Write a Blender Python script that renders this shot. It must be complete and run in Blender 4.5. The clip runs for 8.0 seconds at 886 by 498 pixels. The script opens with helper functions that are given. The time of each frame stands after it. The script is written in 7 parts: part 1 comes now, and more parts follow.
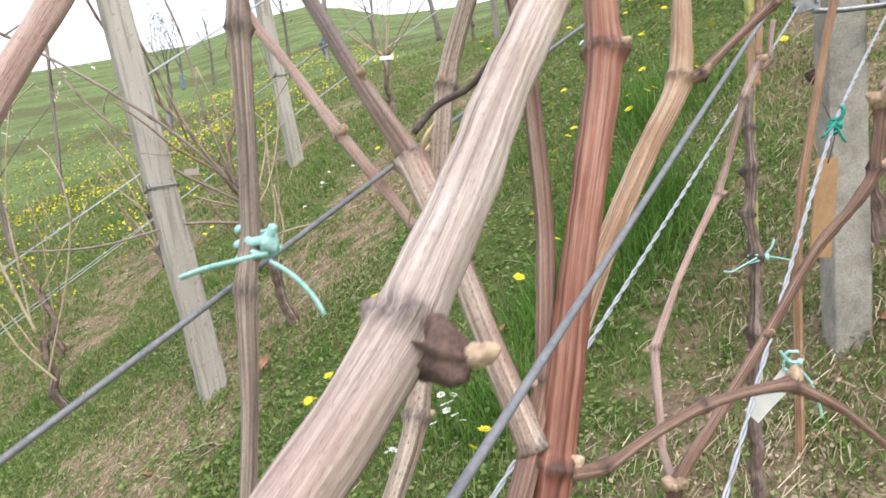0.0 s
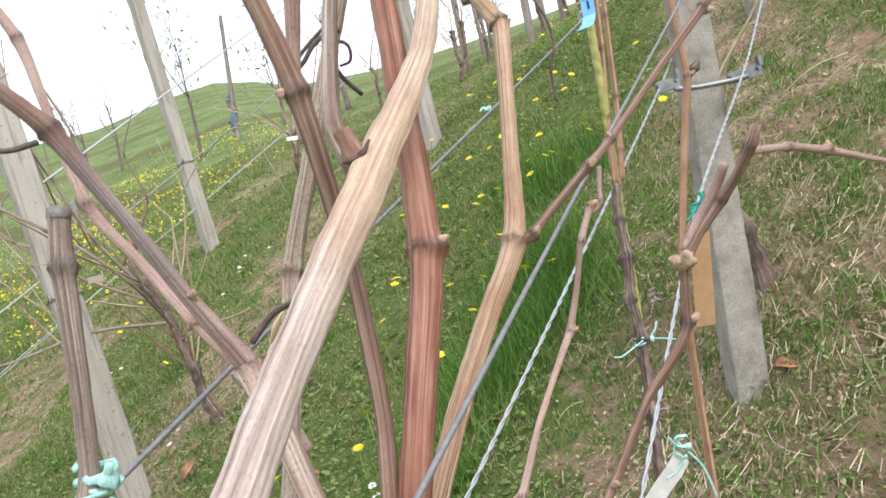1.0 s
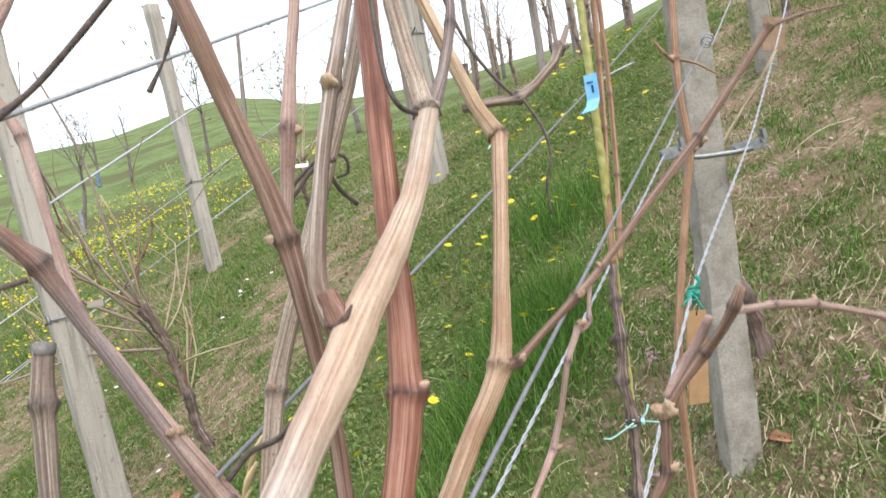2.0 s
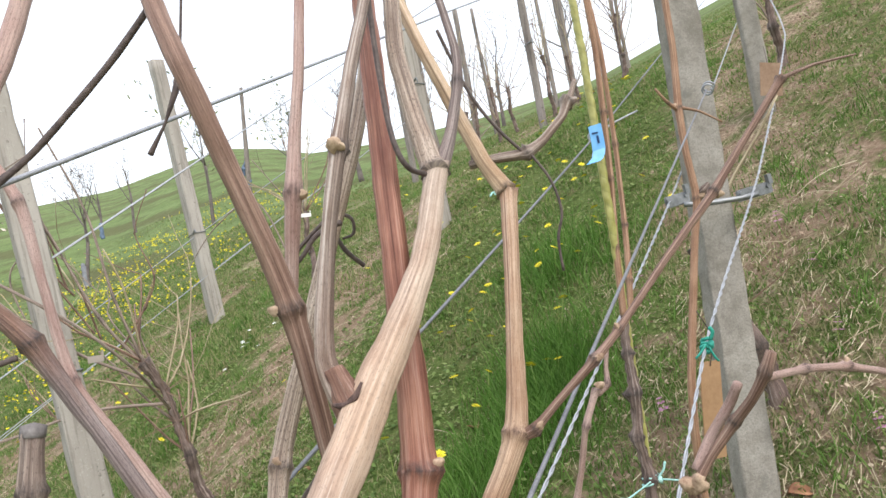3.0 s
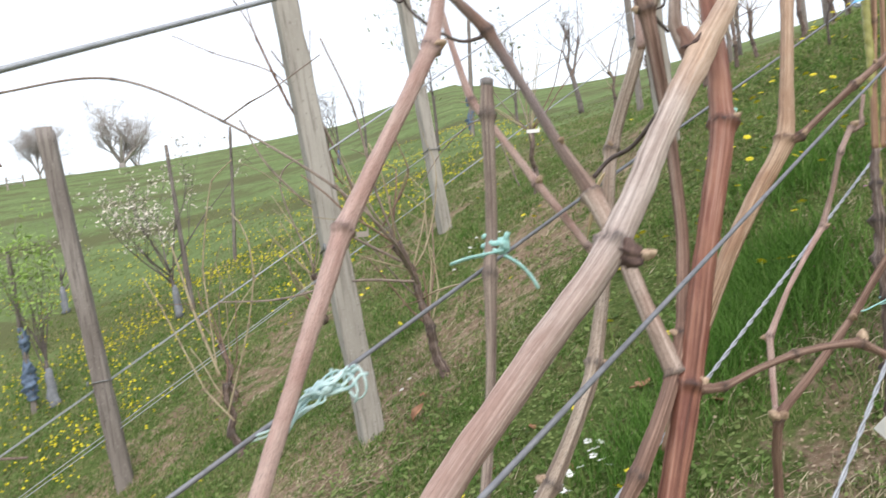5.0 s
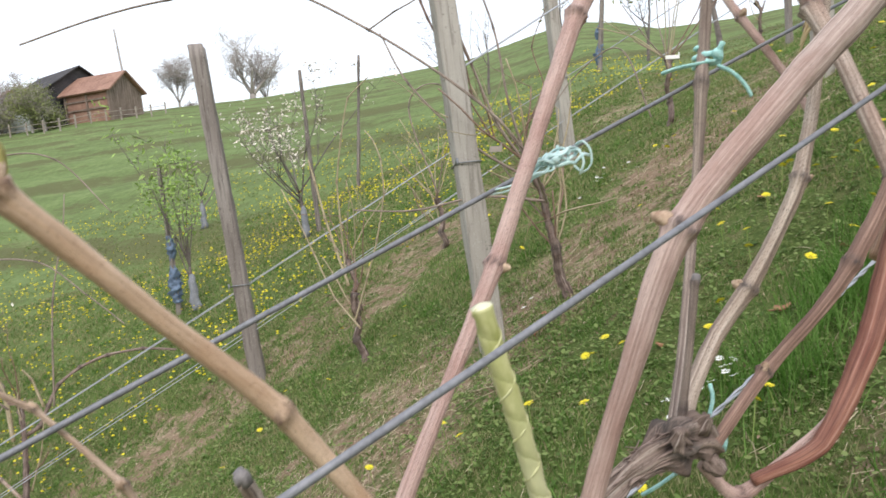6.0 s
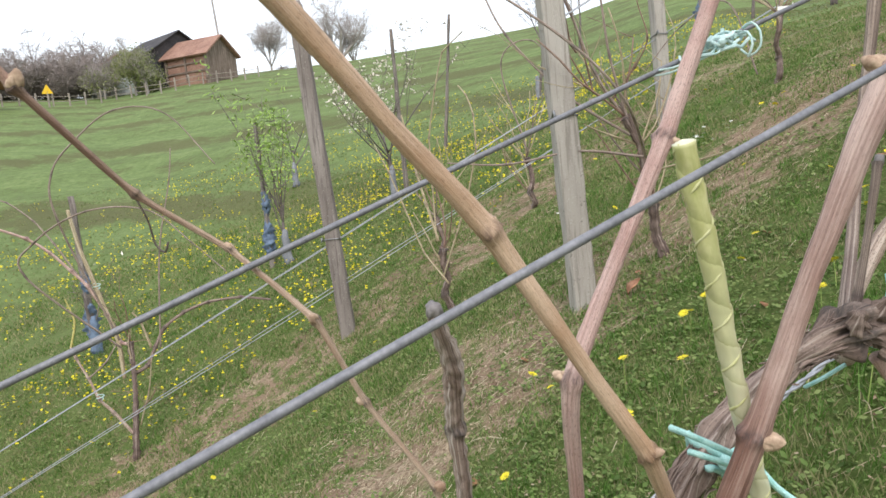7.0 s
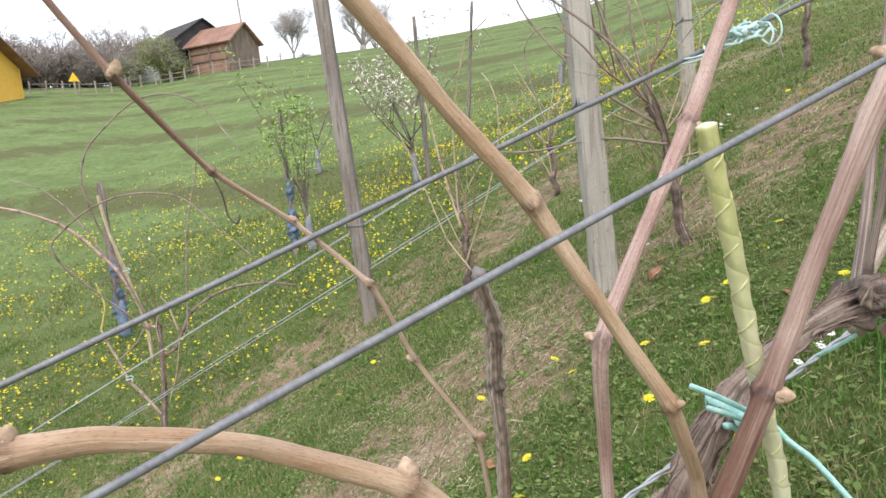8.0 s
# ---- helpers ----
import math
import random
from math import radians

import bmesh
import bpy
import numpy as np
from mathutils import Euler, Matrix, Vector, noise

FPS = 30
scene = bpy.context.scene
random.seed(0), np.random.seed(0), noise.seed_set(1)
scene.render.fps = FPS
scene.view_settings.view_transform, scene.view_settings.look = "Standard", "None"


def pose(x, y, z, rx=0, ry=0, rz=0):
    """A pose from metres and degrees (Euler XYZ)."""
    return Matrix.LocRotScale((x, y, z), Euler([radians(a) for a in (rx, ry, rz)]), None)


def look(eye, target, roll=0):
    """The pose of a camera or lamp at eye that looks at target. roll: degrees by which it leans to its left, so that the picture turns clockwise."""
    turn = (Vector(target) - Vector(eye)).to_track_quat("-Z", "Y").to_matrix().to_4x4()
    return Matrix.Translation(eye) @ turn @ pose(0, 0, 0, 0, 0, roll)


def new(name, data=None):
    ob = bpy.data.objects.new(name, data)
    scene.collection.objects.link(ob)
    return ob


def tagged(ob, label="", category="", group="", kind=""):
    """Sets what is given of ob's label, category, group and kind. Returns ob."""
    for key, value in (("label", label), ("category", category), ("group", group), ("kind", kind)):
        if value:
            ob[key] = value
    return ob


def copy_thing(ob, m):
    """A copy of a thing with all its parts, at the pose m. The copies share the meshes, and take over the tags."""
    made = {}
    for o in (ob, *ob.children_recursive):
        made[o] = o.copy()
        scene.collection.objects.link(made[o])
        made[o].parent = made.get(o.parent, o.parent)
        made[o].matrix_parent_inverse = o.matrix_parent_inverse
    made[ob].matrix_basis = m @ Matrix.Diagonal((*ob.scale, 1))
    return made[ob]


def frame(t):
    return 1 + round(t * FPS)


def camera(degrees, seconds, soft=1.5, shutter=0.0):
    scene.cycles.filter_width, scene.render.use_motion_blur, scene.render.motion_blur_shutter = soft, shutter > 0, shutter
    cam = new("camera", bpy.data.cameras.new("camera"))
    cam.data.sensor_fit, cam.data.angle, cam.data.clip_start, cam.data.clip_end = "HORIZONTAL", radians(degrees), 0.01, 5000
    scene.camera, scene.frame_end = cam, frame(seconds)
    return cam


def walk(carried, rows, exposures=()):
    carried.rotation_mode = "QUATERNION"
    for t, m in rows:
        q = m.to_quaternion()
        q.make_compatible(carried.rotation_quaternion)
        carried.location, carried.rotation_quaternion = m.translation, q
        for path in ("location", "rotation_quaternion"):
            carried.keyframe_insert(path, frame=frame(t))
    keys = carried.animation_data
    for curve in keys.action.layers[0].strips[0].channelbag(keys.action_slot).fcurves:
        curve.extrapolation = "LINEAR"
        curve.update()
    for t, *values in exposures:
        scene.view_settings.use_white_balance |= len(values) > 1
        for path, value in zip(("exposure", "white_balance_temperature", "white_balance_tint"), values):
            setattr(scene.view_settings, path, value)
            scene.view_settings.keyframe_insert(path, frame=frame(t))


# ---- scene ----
cam = camera(64.4, 8.0, shutter=0.25)
PATH = [
    (0, (0.011, -0.01, 0.702), (-0.137, 1.958, 0.38), -8.6),
    (0.5, (0.036, -0.004, 0.738), (0.006, 1.979, 0.483), -10.6),
    (1, (0.072, -0.017, 0.765), (0.15, 1.972, 0.562), -13.7),
    (1.5, (0.091, -0.025, 0.789), (0.207, 1.965, 0.629), -13.1),
    (2, (0.096, -0.015, 0.826), (0.177, 1.979, 0.691), -10.8),
    (2.2, (0.1, -0.01, 0.845), (0.175, 1.987, 0.761), -10.6),
    (3.3, (0.087, 0.004, 0.823), (0.18, 2.002, 0.819), -12.2),
    (3.5, (0.081, -0.014, 0.801), (0.121, 1.986, 0.784), -12.4),
    (4, (0.066, -0.051, 0.787), (0.012, 1.947, 0.744), -10.3),
    (4.5, (0.036, -0.134, 0.74), (-0.238, 1.847, 0.745), -11.1),
    (5, (-0.004, -0.218, 0.685), (-0.507, 1.716, 0.618), -8.7),
    (5.2, (-0.02, -0.24, 0.668), (-0.602, 1.671, 0.565), -8.4),
    (6.3, (-0.09, -0.297, 0.566), (-0.98, 1.481, 0.352), -5.6),
    (6.5, (-0.1, -0.302, 0.556), (-1.039, 1.448, 0.328), -5.6),
    (7, (-0.118, -0.318, 0.54), (-1.143, 1.379, 0.276), -5.4),
    (7.5, (-0.112, -0.329, 0.531), (-1.161, 1.348, 0.234), -5.8),
    (8, (-0.109, -0.357, 0.538), (-1.184, 1.304, 0.246), -5.3),
]
walk(cam, [(t, look(eye, target, roll)) for t, eye, target, roll in PATH], exposures=[(0, 0.55), (2, 0.55), (3.5, 0.31), (5, 0.21), (6.5, 0.18), (7.5, 0.36), (8, 0.39)])

# ---- world, sun ----
world = bpy.data.worlds.new("overcast_sky")
scene.world = world
world.use_nodes = True
wn, wl = world.node_tree.nodes, world.node_tree.links
wn.clear()
sky = wn.new("ShaderNodeTexSky")
sky.sky_type = "NISHITA"
sky.sun_disc = False
sky.sun_elevation, sky.sun_rotation = radians(48), radians(150)
sky.dust_density, sky.air_density = 4.0, 1.0
low = wn.new("ShaderNodeBackground")
wl.new(sky.outputs[0], low.inputs[0])
low.inputs[1].default_value = 0.06
cloud = wn.new("ShaderNodeBackground")
cloud.inputs[0].default_value = (0.93, 0.955, 1.0, 1)
cloud.inputs[1].default_value = 1.0
both = wn.new("ShaderNodeAddShader")
wl.new(low.outputs[0], both.inputs[0])
wl.new(cloud.outputs[0], both.inputs[1])
wout = wn.new("ShaderNodeOutputWorld")
wl.new(both.outputs[0], wout.inputs[0])

sun = new("sun", bpy.data.lights.new("sun", "SUN"))
sun.data.energy, sun.data.angle, sun.data.color = 1.3, radians(25), (1.0, 0.96, 0.9)
sun.matrix_world = look((1.2, -2.0, 3.2), (0, 0, 0))


# ---- materials ----
def nodes_of(name, rough=0.8, metal=0.0, spec=0.3):
    m = bpy.data.materials.new(name)
    m.use_nodes = True
    t = m.node_tree
    b = t.nodes["Principled BSDF"]
    b.inputs["Roughness"].default_value = rough
    b.inputs["Metallic"].default_value = metal
    b.inputs["Specular IOR Level"].default_value = spec
    return m, t, b


def ramp(t, fac, stops):
    r = t.nodes.new("ShaderNodeValToRGB")
    e = r.color_ramp.elements
    while len(e) < len(stops):
        e.new(0.5)
    for k, (p, c) in zip(e, stops):
        k.position, k.color = p, (*c, 1) if len(c) == 3 else c
    t.links.new(fac, r.inputs[0])
    return r.outputs[0]


def tex_noise(t, vec, scale, detail=4.0, rough=0.6):
    n = t.nodes.new("ShaderNodeTexNoise")
    n.inputs["Scale"].default_value, n.inputs["Detail"].default_value, n.inputs["Roughness"].default_value = scale, detail, rough
    if vec is not None:
        t.links.new(vec, n.inputs["Vector"])
    return n.outputs[0]


def mapping(t, vec, scale=(1, 1, 1), loc=(0, 0, 0), rot=(0, 0, 0)):
    n = t.nodes.new("ShaderNodeMapping")
    n.inputs["Scale"].default_value, n.inputs["Location"].default_value, n.inputs["Rotation"].default_value = scale, loc, rot
    t.links.new(vec, n.inputs["Vector"])
    return n.outputs[0]


def mix(t, fac, a, b, mode="MIX"):
    n = t.nodes.new("ShaderNodeMix")
    n.data_type, n.blend_type = "RGBA", mode
    for v, k in ((fac, 0), (a, 6), (b, 7)):
        if isinstance(v, (int, float)):
            n.inputs[k].default_value = v
        elif isinstance(v, tuple):
            n.inputs[k].default_value = (*v, 1)
        else:
            t.links.new(v, n.inputs[k])
    return n.outputs[2]


def math_node(t, op, a, b=None):
    n = t.nodes.new("ShaderNodeMath")
    n.operation = op
    for v, k in ((a, 0), (b, 1)):
        if v is None:
            continue
        if isinstance(v, (int, float)):
            n.inputs[k].default_value = v
        else:
            t.links.new(v, n.inputs[k])
    return n.outputs[0]


def bump(t, b, h, strength=0.4, dist=0.001):
    n = t.nodes.new("ShaderNodeBump")
    n.inputs["Strength"].default_value, n.inputs["Distance"].default_value = strength, dist
    t.links.new(h, n.inputs["Height"])
    t.links.new(n.outputs[0], b.inputs["Normal"])


def coords(t, kind="Object"):
    return t.nodes.new("ShaderNodeTexCoord").outputs[kind]


def bark(name, light, mid, dark, crack=0.5, pits=0.0, gloss=0.55, seed=0.0, grain=1.0, zones=(), stripe=1.0, fleck=0.35, chalk=0.36):
    """Cane bark: pale ridges and dark grooves along the cane (UV: turns, metres), blotches, pits, dark knots.
    zones: where the tone changes along the cane, as (metres, light, mid)."""
    m, t, b = nodes_of(name, gloss, 0, 0.3)
    uv = coords(t, "UV")
    if zones:
        sep = t.nodes.new("ShaderNodeSeparateXYZ")
        t.links.new(uv, sep.inputs[0])
        wave = math_node(t, "ADD", sep.outputs[1], math_node(t, "MULTIPLY", math_node(t, "SUBTRACT", tex_noise(t, mapping(t, uv, (3, 14, 1)), 1.0, 4), 0.5), 0.12))
        light, mid = (ramp(t, wave, [(z[0], z[k]) for z in zones]) for k in (1, 2))
    blot = tex_noise(t, mapping(t, uv, (2.2, 20, 1), (seed, seed * 3, 0)), 1.0, 4)
    ridge = tex_noise(t, mapping(t, uv, (16 * grain, 3.2, 1), (seed, seed, 0)), 1.0, 6, 0.7)
    fine = tex_noise(t, mapping(t, uv, (44 * grain, 34, 1), (seed, 2 * seed, 0)), 1.0, 5, 0.7)
    col = mix(t, ramp(t, blot, [(0.34, (0, 0, 0)), (0.66, (1, 1, 1))]), mid, light)
    shade = mix(t, 1.0, mid, (0.42, 0.40, 0.40), "MULTIPLY")
    pale = mix(t, chalk, light, (0.86, 0.84, 0.80))
    col = mix(t, math_node(t, "MULTIPLY", ramp(t, ridge, [(0.38, (0.95, 0.95, 0.95)), (0.50, (0.3, 0.3, 0.3)), (0.58, (0, 0, 0))]), stripe), col, shade)
    col = mix(t, math_node(t, "MULTIPLY", ramp(t, ridge, [(0.55, (0, 0, 0)), (0.66, (1, 1, 1))]), 0.75 * stripe), col, pale)
    lines = ramp(t, ridge, [(0.33, (1, 1, 1)), (0.37, (0, 0, 0))])
    col = mix(t, math_node(t, "MULTIPLY", lines, crack), col, dark)
    if pits:
        pit = tex_noise(t, mapping(t, uv, (56, 380, 1), (seed, 7, 0)), 1.0, 4, 0.65)
        col = mix(t, math_node(t, "MULTIPLY", ramp(t, pit, [(0.56, (0, 0, 0)), (0.62, (1, 1, 1))]), pits), col, dark)
    col = mix(t, math_node(t, "MULTIPLY", ramp(t, fine, [(0.30, (1, 1, 1)), (0.5, (0, 0, 0))]), 0.45), col, shade)
    col = mix(t, math_node(t, "MULTIPLY", ramp(t, fine, [(0.56, (0, 0, 0)), (0.70, (1, 1, 1))]), fleck), col, pale)
    knot = t.nodes.new("ShaderNodeAttribute")
    knot.attribute_name = "knot"
    rough = tex_noise(t, mapping(t, uv, (16, 160, 1), (seed, 3, 0)), 1.0, 5, 0.7)
    spots = math_node(t, "MULTIPLY", knot.outputs["Fac"], ramp(t, rough, [(0.36, (0.15, 0.15, 0.15)), (0.60, (0.95, 0.95, 0.95))]))
    col = mix(t, spots, col, tuple(0.6 * p + 0.03 for p in dark))
    t.links.new(col, b.inputs["Base Color"])
    relief = math_node(t, "ADD", ridge, math_node(t, "MULTIPLY", fine, 0.5))
    relief = math_node(t, "ADD", relief, math_node(t, "MULTIPLY", math_node(t, "MULTIPLY", rough, knot.outputs["Fac"]), 0.9))
    bump(t, b, relief, 0.9, 0.0016)
    return m


def plain(name, a, c, scale=30, rough=0.7, metal=0.0, strength=0.3, dist=0.002, spec=0.3, stretch=(1, 1, 1)):
    """Two tones by noise at two scales with fine relief."""
    m, t, b = nodes_of(name, rough, metal, spec)
    o = mapping(t, coords(t), stretch)
    big, small = tex_noise(t, o, scale * 0.2, 3), tex_noise(t, o, scale, 5, 0.65)
    f = math_node(t, "ADD", math_node(t, "MULTIPLY", big, 0.5), math_node(t, "MULTIPLY", small, 0.5))
    t.links.new(ramp(t, f, [(0.36, a), (0.64, c)]), b.inputs["Base Color"])
    bump(t, b, small, strength, dist)
    return m


M = {
    "tan": bark("bark_tan", (0.68, 0.52, 0.36), (0.46, 0.30, 0.18), (0.07, 0.045, 0.035), 0.8, 0.25, 0.5, 1.0),
    "main": bark("bark_main_cane", (0.6, 0.5, 0.4), (0.4, 0.3, 0.2), (0.06, 0.04, 0.04), 1.0, 0.28, 0.6, 2.5, 1.3,
                 [(0.05, (0.34, 0.20, 0.15), (0.19, 0.09, 0.065)), (0.11, (0.38, 0.235, 0.185), (0.22, 0.11, 0.085)), (0.15, (0.56, 0.41, 0.36), (0.38, 0.235, 0.195)), (0.36, (0.60, 0.46, 0.41), (0.42, 0.28, 0.24)), (0.46, (0.60, 0.515, 0.475), (0.39, 0.30, 0.265)),
                  (0.58, (0.62, 0.525, 0.47), (0.42, 0.32, 0.27)), (0.66, (0.65, 0.48, 0.36), (0.45, 0.29, 0.20)), (0.82, (0.72, 0.61, 0.515), (0.49, 0.355, 0.275))], 0.6, 0.5),
    "pale": bark("bark_pale_pitted", (0.66, 0.56, 0.47), (0.45, 0.34, 0.27), (0.06, 0.045, 0.045), 0.8, 0.85, 0.6, 2.0),
    "red": bark("bark_red", (0.40, 0.195, 0.135), (0.245, 0.092, 0.066), (0.035, 0.014, 0.014), 0.9, 0.0, 0.42, 3.0, 0.9, (), 1.0, 0.25, 0.14),
    "pink": bark("bark_pink", (0.70, 0.52, 0.465), (0.49, 0.305, 0.265), (0.10, 0.055, 0.05), 0.35, 0.6, 0.5, 4.0, 2.2, (), 0.45, 0.75),
    "brown": bark("bark_brown", (0.43, 0.285, 0.22), (0.26, 0.15, 0.115), (0.035, 0.02, 0.017), 0.7, 0.3, 0.5, 5.0, 1.0, (), 1.0, 0.3, 0.22),
    "thin": bark("bark_thin_cane", (0.5, 0.4, 0.3), (0.3, 0.2, 0.1), (0.05, 0.03, 0.025), 0.6, 0.3, 0.55, 5.5, 1.0,
                 [(0.10, (0.66, 0.52, 0.40), (0.48, 0.34, 0.25)), (0.24, (0.62, 0.47, 0.35), (0.44, 0.29, 0.20)), (0.32, (0.42, 0.28, 0.21), (0.25, 0.145, 0.105))], 0.35, 0.6),
    "slant": bark("bark_slanting_cane", (0.5, 0.4, 0.3), (0.3, 0.2, 0.1), (0.03, 0.025, 0.03), 0.8, 0.5, 0.6, 6.5, 1.0,
                 [(0.02, (0.46, 0.35, 0.30), (0.29, 0.18, 0.15)), (0.07, (0.43, 0.36, 0.35), (0.23, 0.17, 0.17)), (0.12, (0.42, 0.35, 0.34), (0.22, 0.165, 0.165)),
                  (0.16, (0.38, 0.24, 0.18), (0.22, 0.12, 0.09)), (0.21, (0.36, 0.31, 0.29), (0.19, 0.155, 0.145))], 0.8, 0.25, 0.12),
    "foot": bark("bark_flaking_foot", (0.68, 0.56, 0.48), (0.44, 0.30, 0.24), (0.06, 0.04, 0.035), 0.9, 0.7, 0.6, 8.5),
    "grey": bark("bark_grey", (0.40, 0.33, 0.31), (0.22, 0.165, 0.155), (0.03, 0.025, 0.03), 0.7, 0.5, 0.6, 6.0),
    "orange": bark("bark_orange", (0.66, 0.485, 0.345), (0.42, 0.24, 0.145), (0.13, 0.055, 0.035), 0.85, 0.4, 0.42, 7.0, 1.7, (), 1.0, 0.5),
    "smooth": bark("bark_smooth_tan", (0.80, 0.60, 0.44), (0.56, 0.355, 0.225), (0.20, 0.10, 0.06), 0.35, 0.45, 0.42, 7.4, 1.6, (), 0.34, 0.65, 0.34),
    "split": bark("bark_split_grey", (0.50, 0.42, 0.37), (0.27, 0.185, 0.145), (0.02, 0.014, 0.016), 1.0, 0.4, 0.6, 6.0, 0.8, (), 1.0, 0.35, 0.4),
    "stub": bark("bark_dry", (0.47, 0.38, 0.32), (0.27, 0.205, 0.175), (0.05, 0.035, 0.035), 0.85, 0.5, 0.7, 8.0),
    "strip": bark("bark_strip", (0.52, 0.405, 0.35), (0.30, 0.215, 0.185), (0.03, 0.02, 0.02), 0.7, 0.3, 0.85, 9.5, 0.6),
    "trunk": bark("bark_shaggy", (0.40, 0.31, 0.265), (0.21, 0.15, 0.125), (0.02, 0.015, 0.012), 1.0, 0.5, 0.85, 9.0, 1.5),
    "dark": bark("bark_dark", (0.30, 0.225, 0.195), (0.145, 0.10, 0.086), (0.02, 0.015, 0.015), 0.8, 0.4, 0.75, 10.0),
    "straw": bark("bark_straw", (0.62, 0.53, 0.37), (0.42, 0.34, 0.21), (0.14, 0.09, 0.05), 0.4, 0.2, 0.7, 11.0),
    "bud": plain("bud_scale", (0.24, 0.15, 0.10), (0.60, 0.46, 0.34), 400, 0.75, 0, 0.6, 0.0006),
    "node": plain("dark_node", (0.05, 0.032, 0.032), (0.19, 0.125, 0.105), 700, 0.8, 0, 0.7, 0.0008),
    "shoot_green": plain("shoot_green", (0.30, 0.26, 0.07), (0.56, 0.50, 0.20), 300, 0.6, 0, 0.5, 0.0006),
    "purple": plain("purple_petal", (0.28, 0.10, 0.20), (0.50, 0.26, 0.40), 200, 0.7),
    "cut": plain("cut_wood", (0.13, 0.12, 0.12), (0.27, 0.25, 0.25), 400, 0.85, 0, 0.6, 0.0006),
    "tendril": plain("tendril", (0.055, 0.042, 0.042), (0.15, 0.115, 0.105), 400, 0.5),
    "wire": plain("galvanised_wire", (0.145, 0.15, 0.168), (0.265, 0.27, 0.292), 700, 0.55, 0.35, 0.25, 0.0003),
    "wire_mid": plain("dull_wire", (0.155, 0.16, 0.18), (0.265, 0.27, 0.295), 600, 0.6, 0.3, 0.25, 0.0003),
    "wire_light": plain("bright_wire", (0.30, 0.315, 0.35), (0.46, 0.48, 0.52), 500, 0.5, 0.4, 0.25, 0.0003),
    "steel": plain("bracket_steel", (0.17, 0.18, 0.19), (0.33, 0.34, 0.36), 120, 0.45, 0.7),
    "twine": plain("turquoise_twine", (0.27, 0.58, 0.56), (0.56, 0.84, 0.81), 1100, 0.75, 0, 0.9, 0.0010, 0.2, (1, 1, 1)),
    "green_twine": plain("dark_green_twine", (0.02, 0.22, 0.17), (0.05, 0.38, 0.30), 900, 0.55, 0, 0.8, 0.0006),
    "bleached": plain("bleached_twine", (0.42, 0.64, 0.64), (0.68, 0.82, 0.82), 900, 0.6, 0, 0.8, 0.0006),
    "white": plain("white_label_plastic", (0.70, 0.70, 0.68), (0.85, 0.85, 0.84), 60, 0.5),
    "blue": plain("blue_tag_plastic", (0.10, 0.34, 0.72), (0.20, 0.48, 0.86), 60, 0.4),
    "blue_dark": plain("blue_print", (0.01, 0.03, 0.10), (0.02, 0.05, 0.16), 60, 0.5),
    "card": plain("kraft_card", (0.29, 0.175, 0.095), (0.40, 0.25, 0.14), 90, 0.8),
    "card_old": plain("faded_card", (0.24, 0.155, 0.105), (0.34, 0.235, 0.165), 60, 0.85),
    "rust": bark("bark_rust", (0.52, 0.325, 0.215), (0.345, 0.19, 0.12), (0.05, 0.028, 0.02), 0.6, 0.3, 0.5, 5.8, 1.3, (), 0.8, 0.3, 0.2),
    "straw_dry": plain("dry_straw", (0.34, 0.25, 0.13), (0.66, 0.54, 0.34), 20, 0.85),
    "leaf_dry": plain("fallen_leaf", (0.20, 0.09, 0.05), (0.45, 0.24, 0.14), 60, 0.7),
    "yellow": plain("dandelion_yellow", (0.74, 0.60, 0.02), (0.86, 0.78, 0.06), 300, 0.7, 0, 0.8, 0.004),
    "petal": plain("white_petal", (0.78, 0.78, 0.78), (0.90, 0.90, 0.88), 200, 0.7),
    "stem": plain("flower_stem", (0.16, 0.24, 0.05), (0.30, 0.36, 0.12), 100, 0.6),
    "blossom": plain("pear_blossom", (0.62, 0.53, 0.46), (0.84, 0.80, 0.74), 14, 0.7),
    "leaf_new": plain("young_leaf", (0.22, 0.36, 0.08), (0.40, 0.54, 0.16), 20, 0.6),
    "leaf_bush": plain("bush_leaf", (0.14, 0.175, 0.06), (0.30, 0.325, 0.125), 3, 0.7),
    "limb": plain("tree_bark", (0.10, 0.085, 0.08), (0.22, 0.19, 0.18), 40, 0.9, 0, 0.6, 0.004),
    # next two: distance haze put into the colour, paler than the near bark
    "limb_far": plain("hazed_tree_bark", (0.30, 0.27, 0.26), (0.46, 0.42, 0.40), 4, 0.9),
    "haze_limb": plain("hazed_wood_twigs", (0.23, 0.20, 0.185), (0.35, 0.305, 0.285), 1, 0.95),
    "net": plain("blue_tree_guard", (0.10, 0.135, 0.20), (0.19, 0.265, 0.39), 60, 0.7),
    "net_grey": plain("grey_tree_guard", (0.15, 0.16, 0.19), (0.30, 0.31, 0.34), 80, 0.7),
    "roof": plain("clay_roof_tile", (0.23, 0.13, 0.10), (0.40, 0.245, 0.19), 6, 0.85),
    "shed_wood": plain("weathered_boards", (0.13, 0.10, 0.085), (0.30, 0.235, 0.20), 8, 0.9, 0, 0.6, 0.02, 0.2, (3, 3, 0.5)),
    "shed_brick": plain("brick_infill", (0.22, 0.125, 0.095), (0.38, 0.235, 0.18), 10, 0.9, 0, 0.6, 0.02),
    "barn": plain("dark_barn_boards", (0.035, 0.035, 0.04), (0.085, 0.08, 0.085), 6, 0.9, 0, 0.5, 0.02),
    "plaster": plain("yellow_plaster", (0.74, 0.42, 0.07), (0.82, 0.50, 0.11), 5, 0.85),
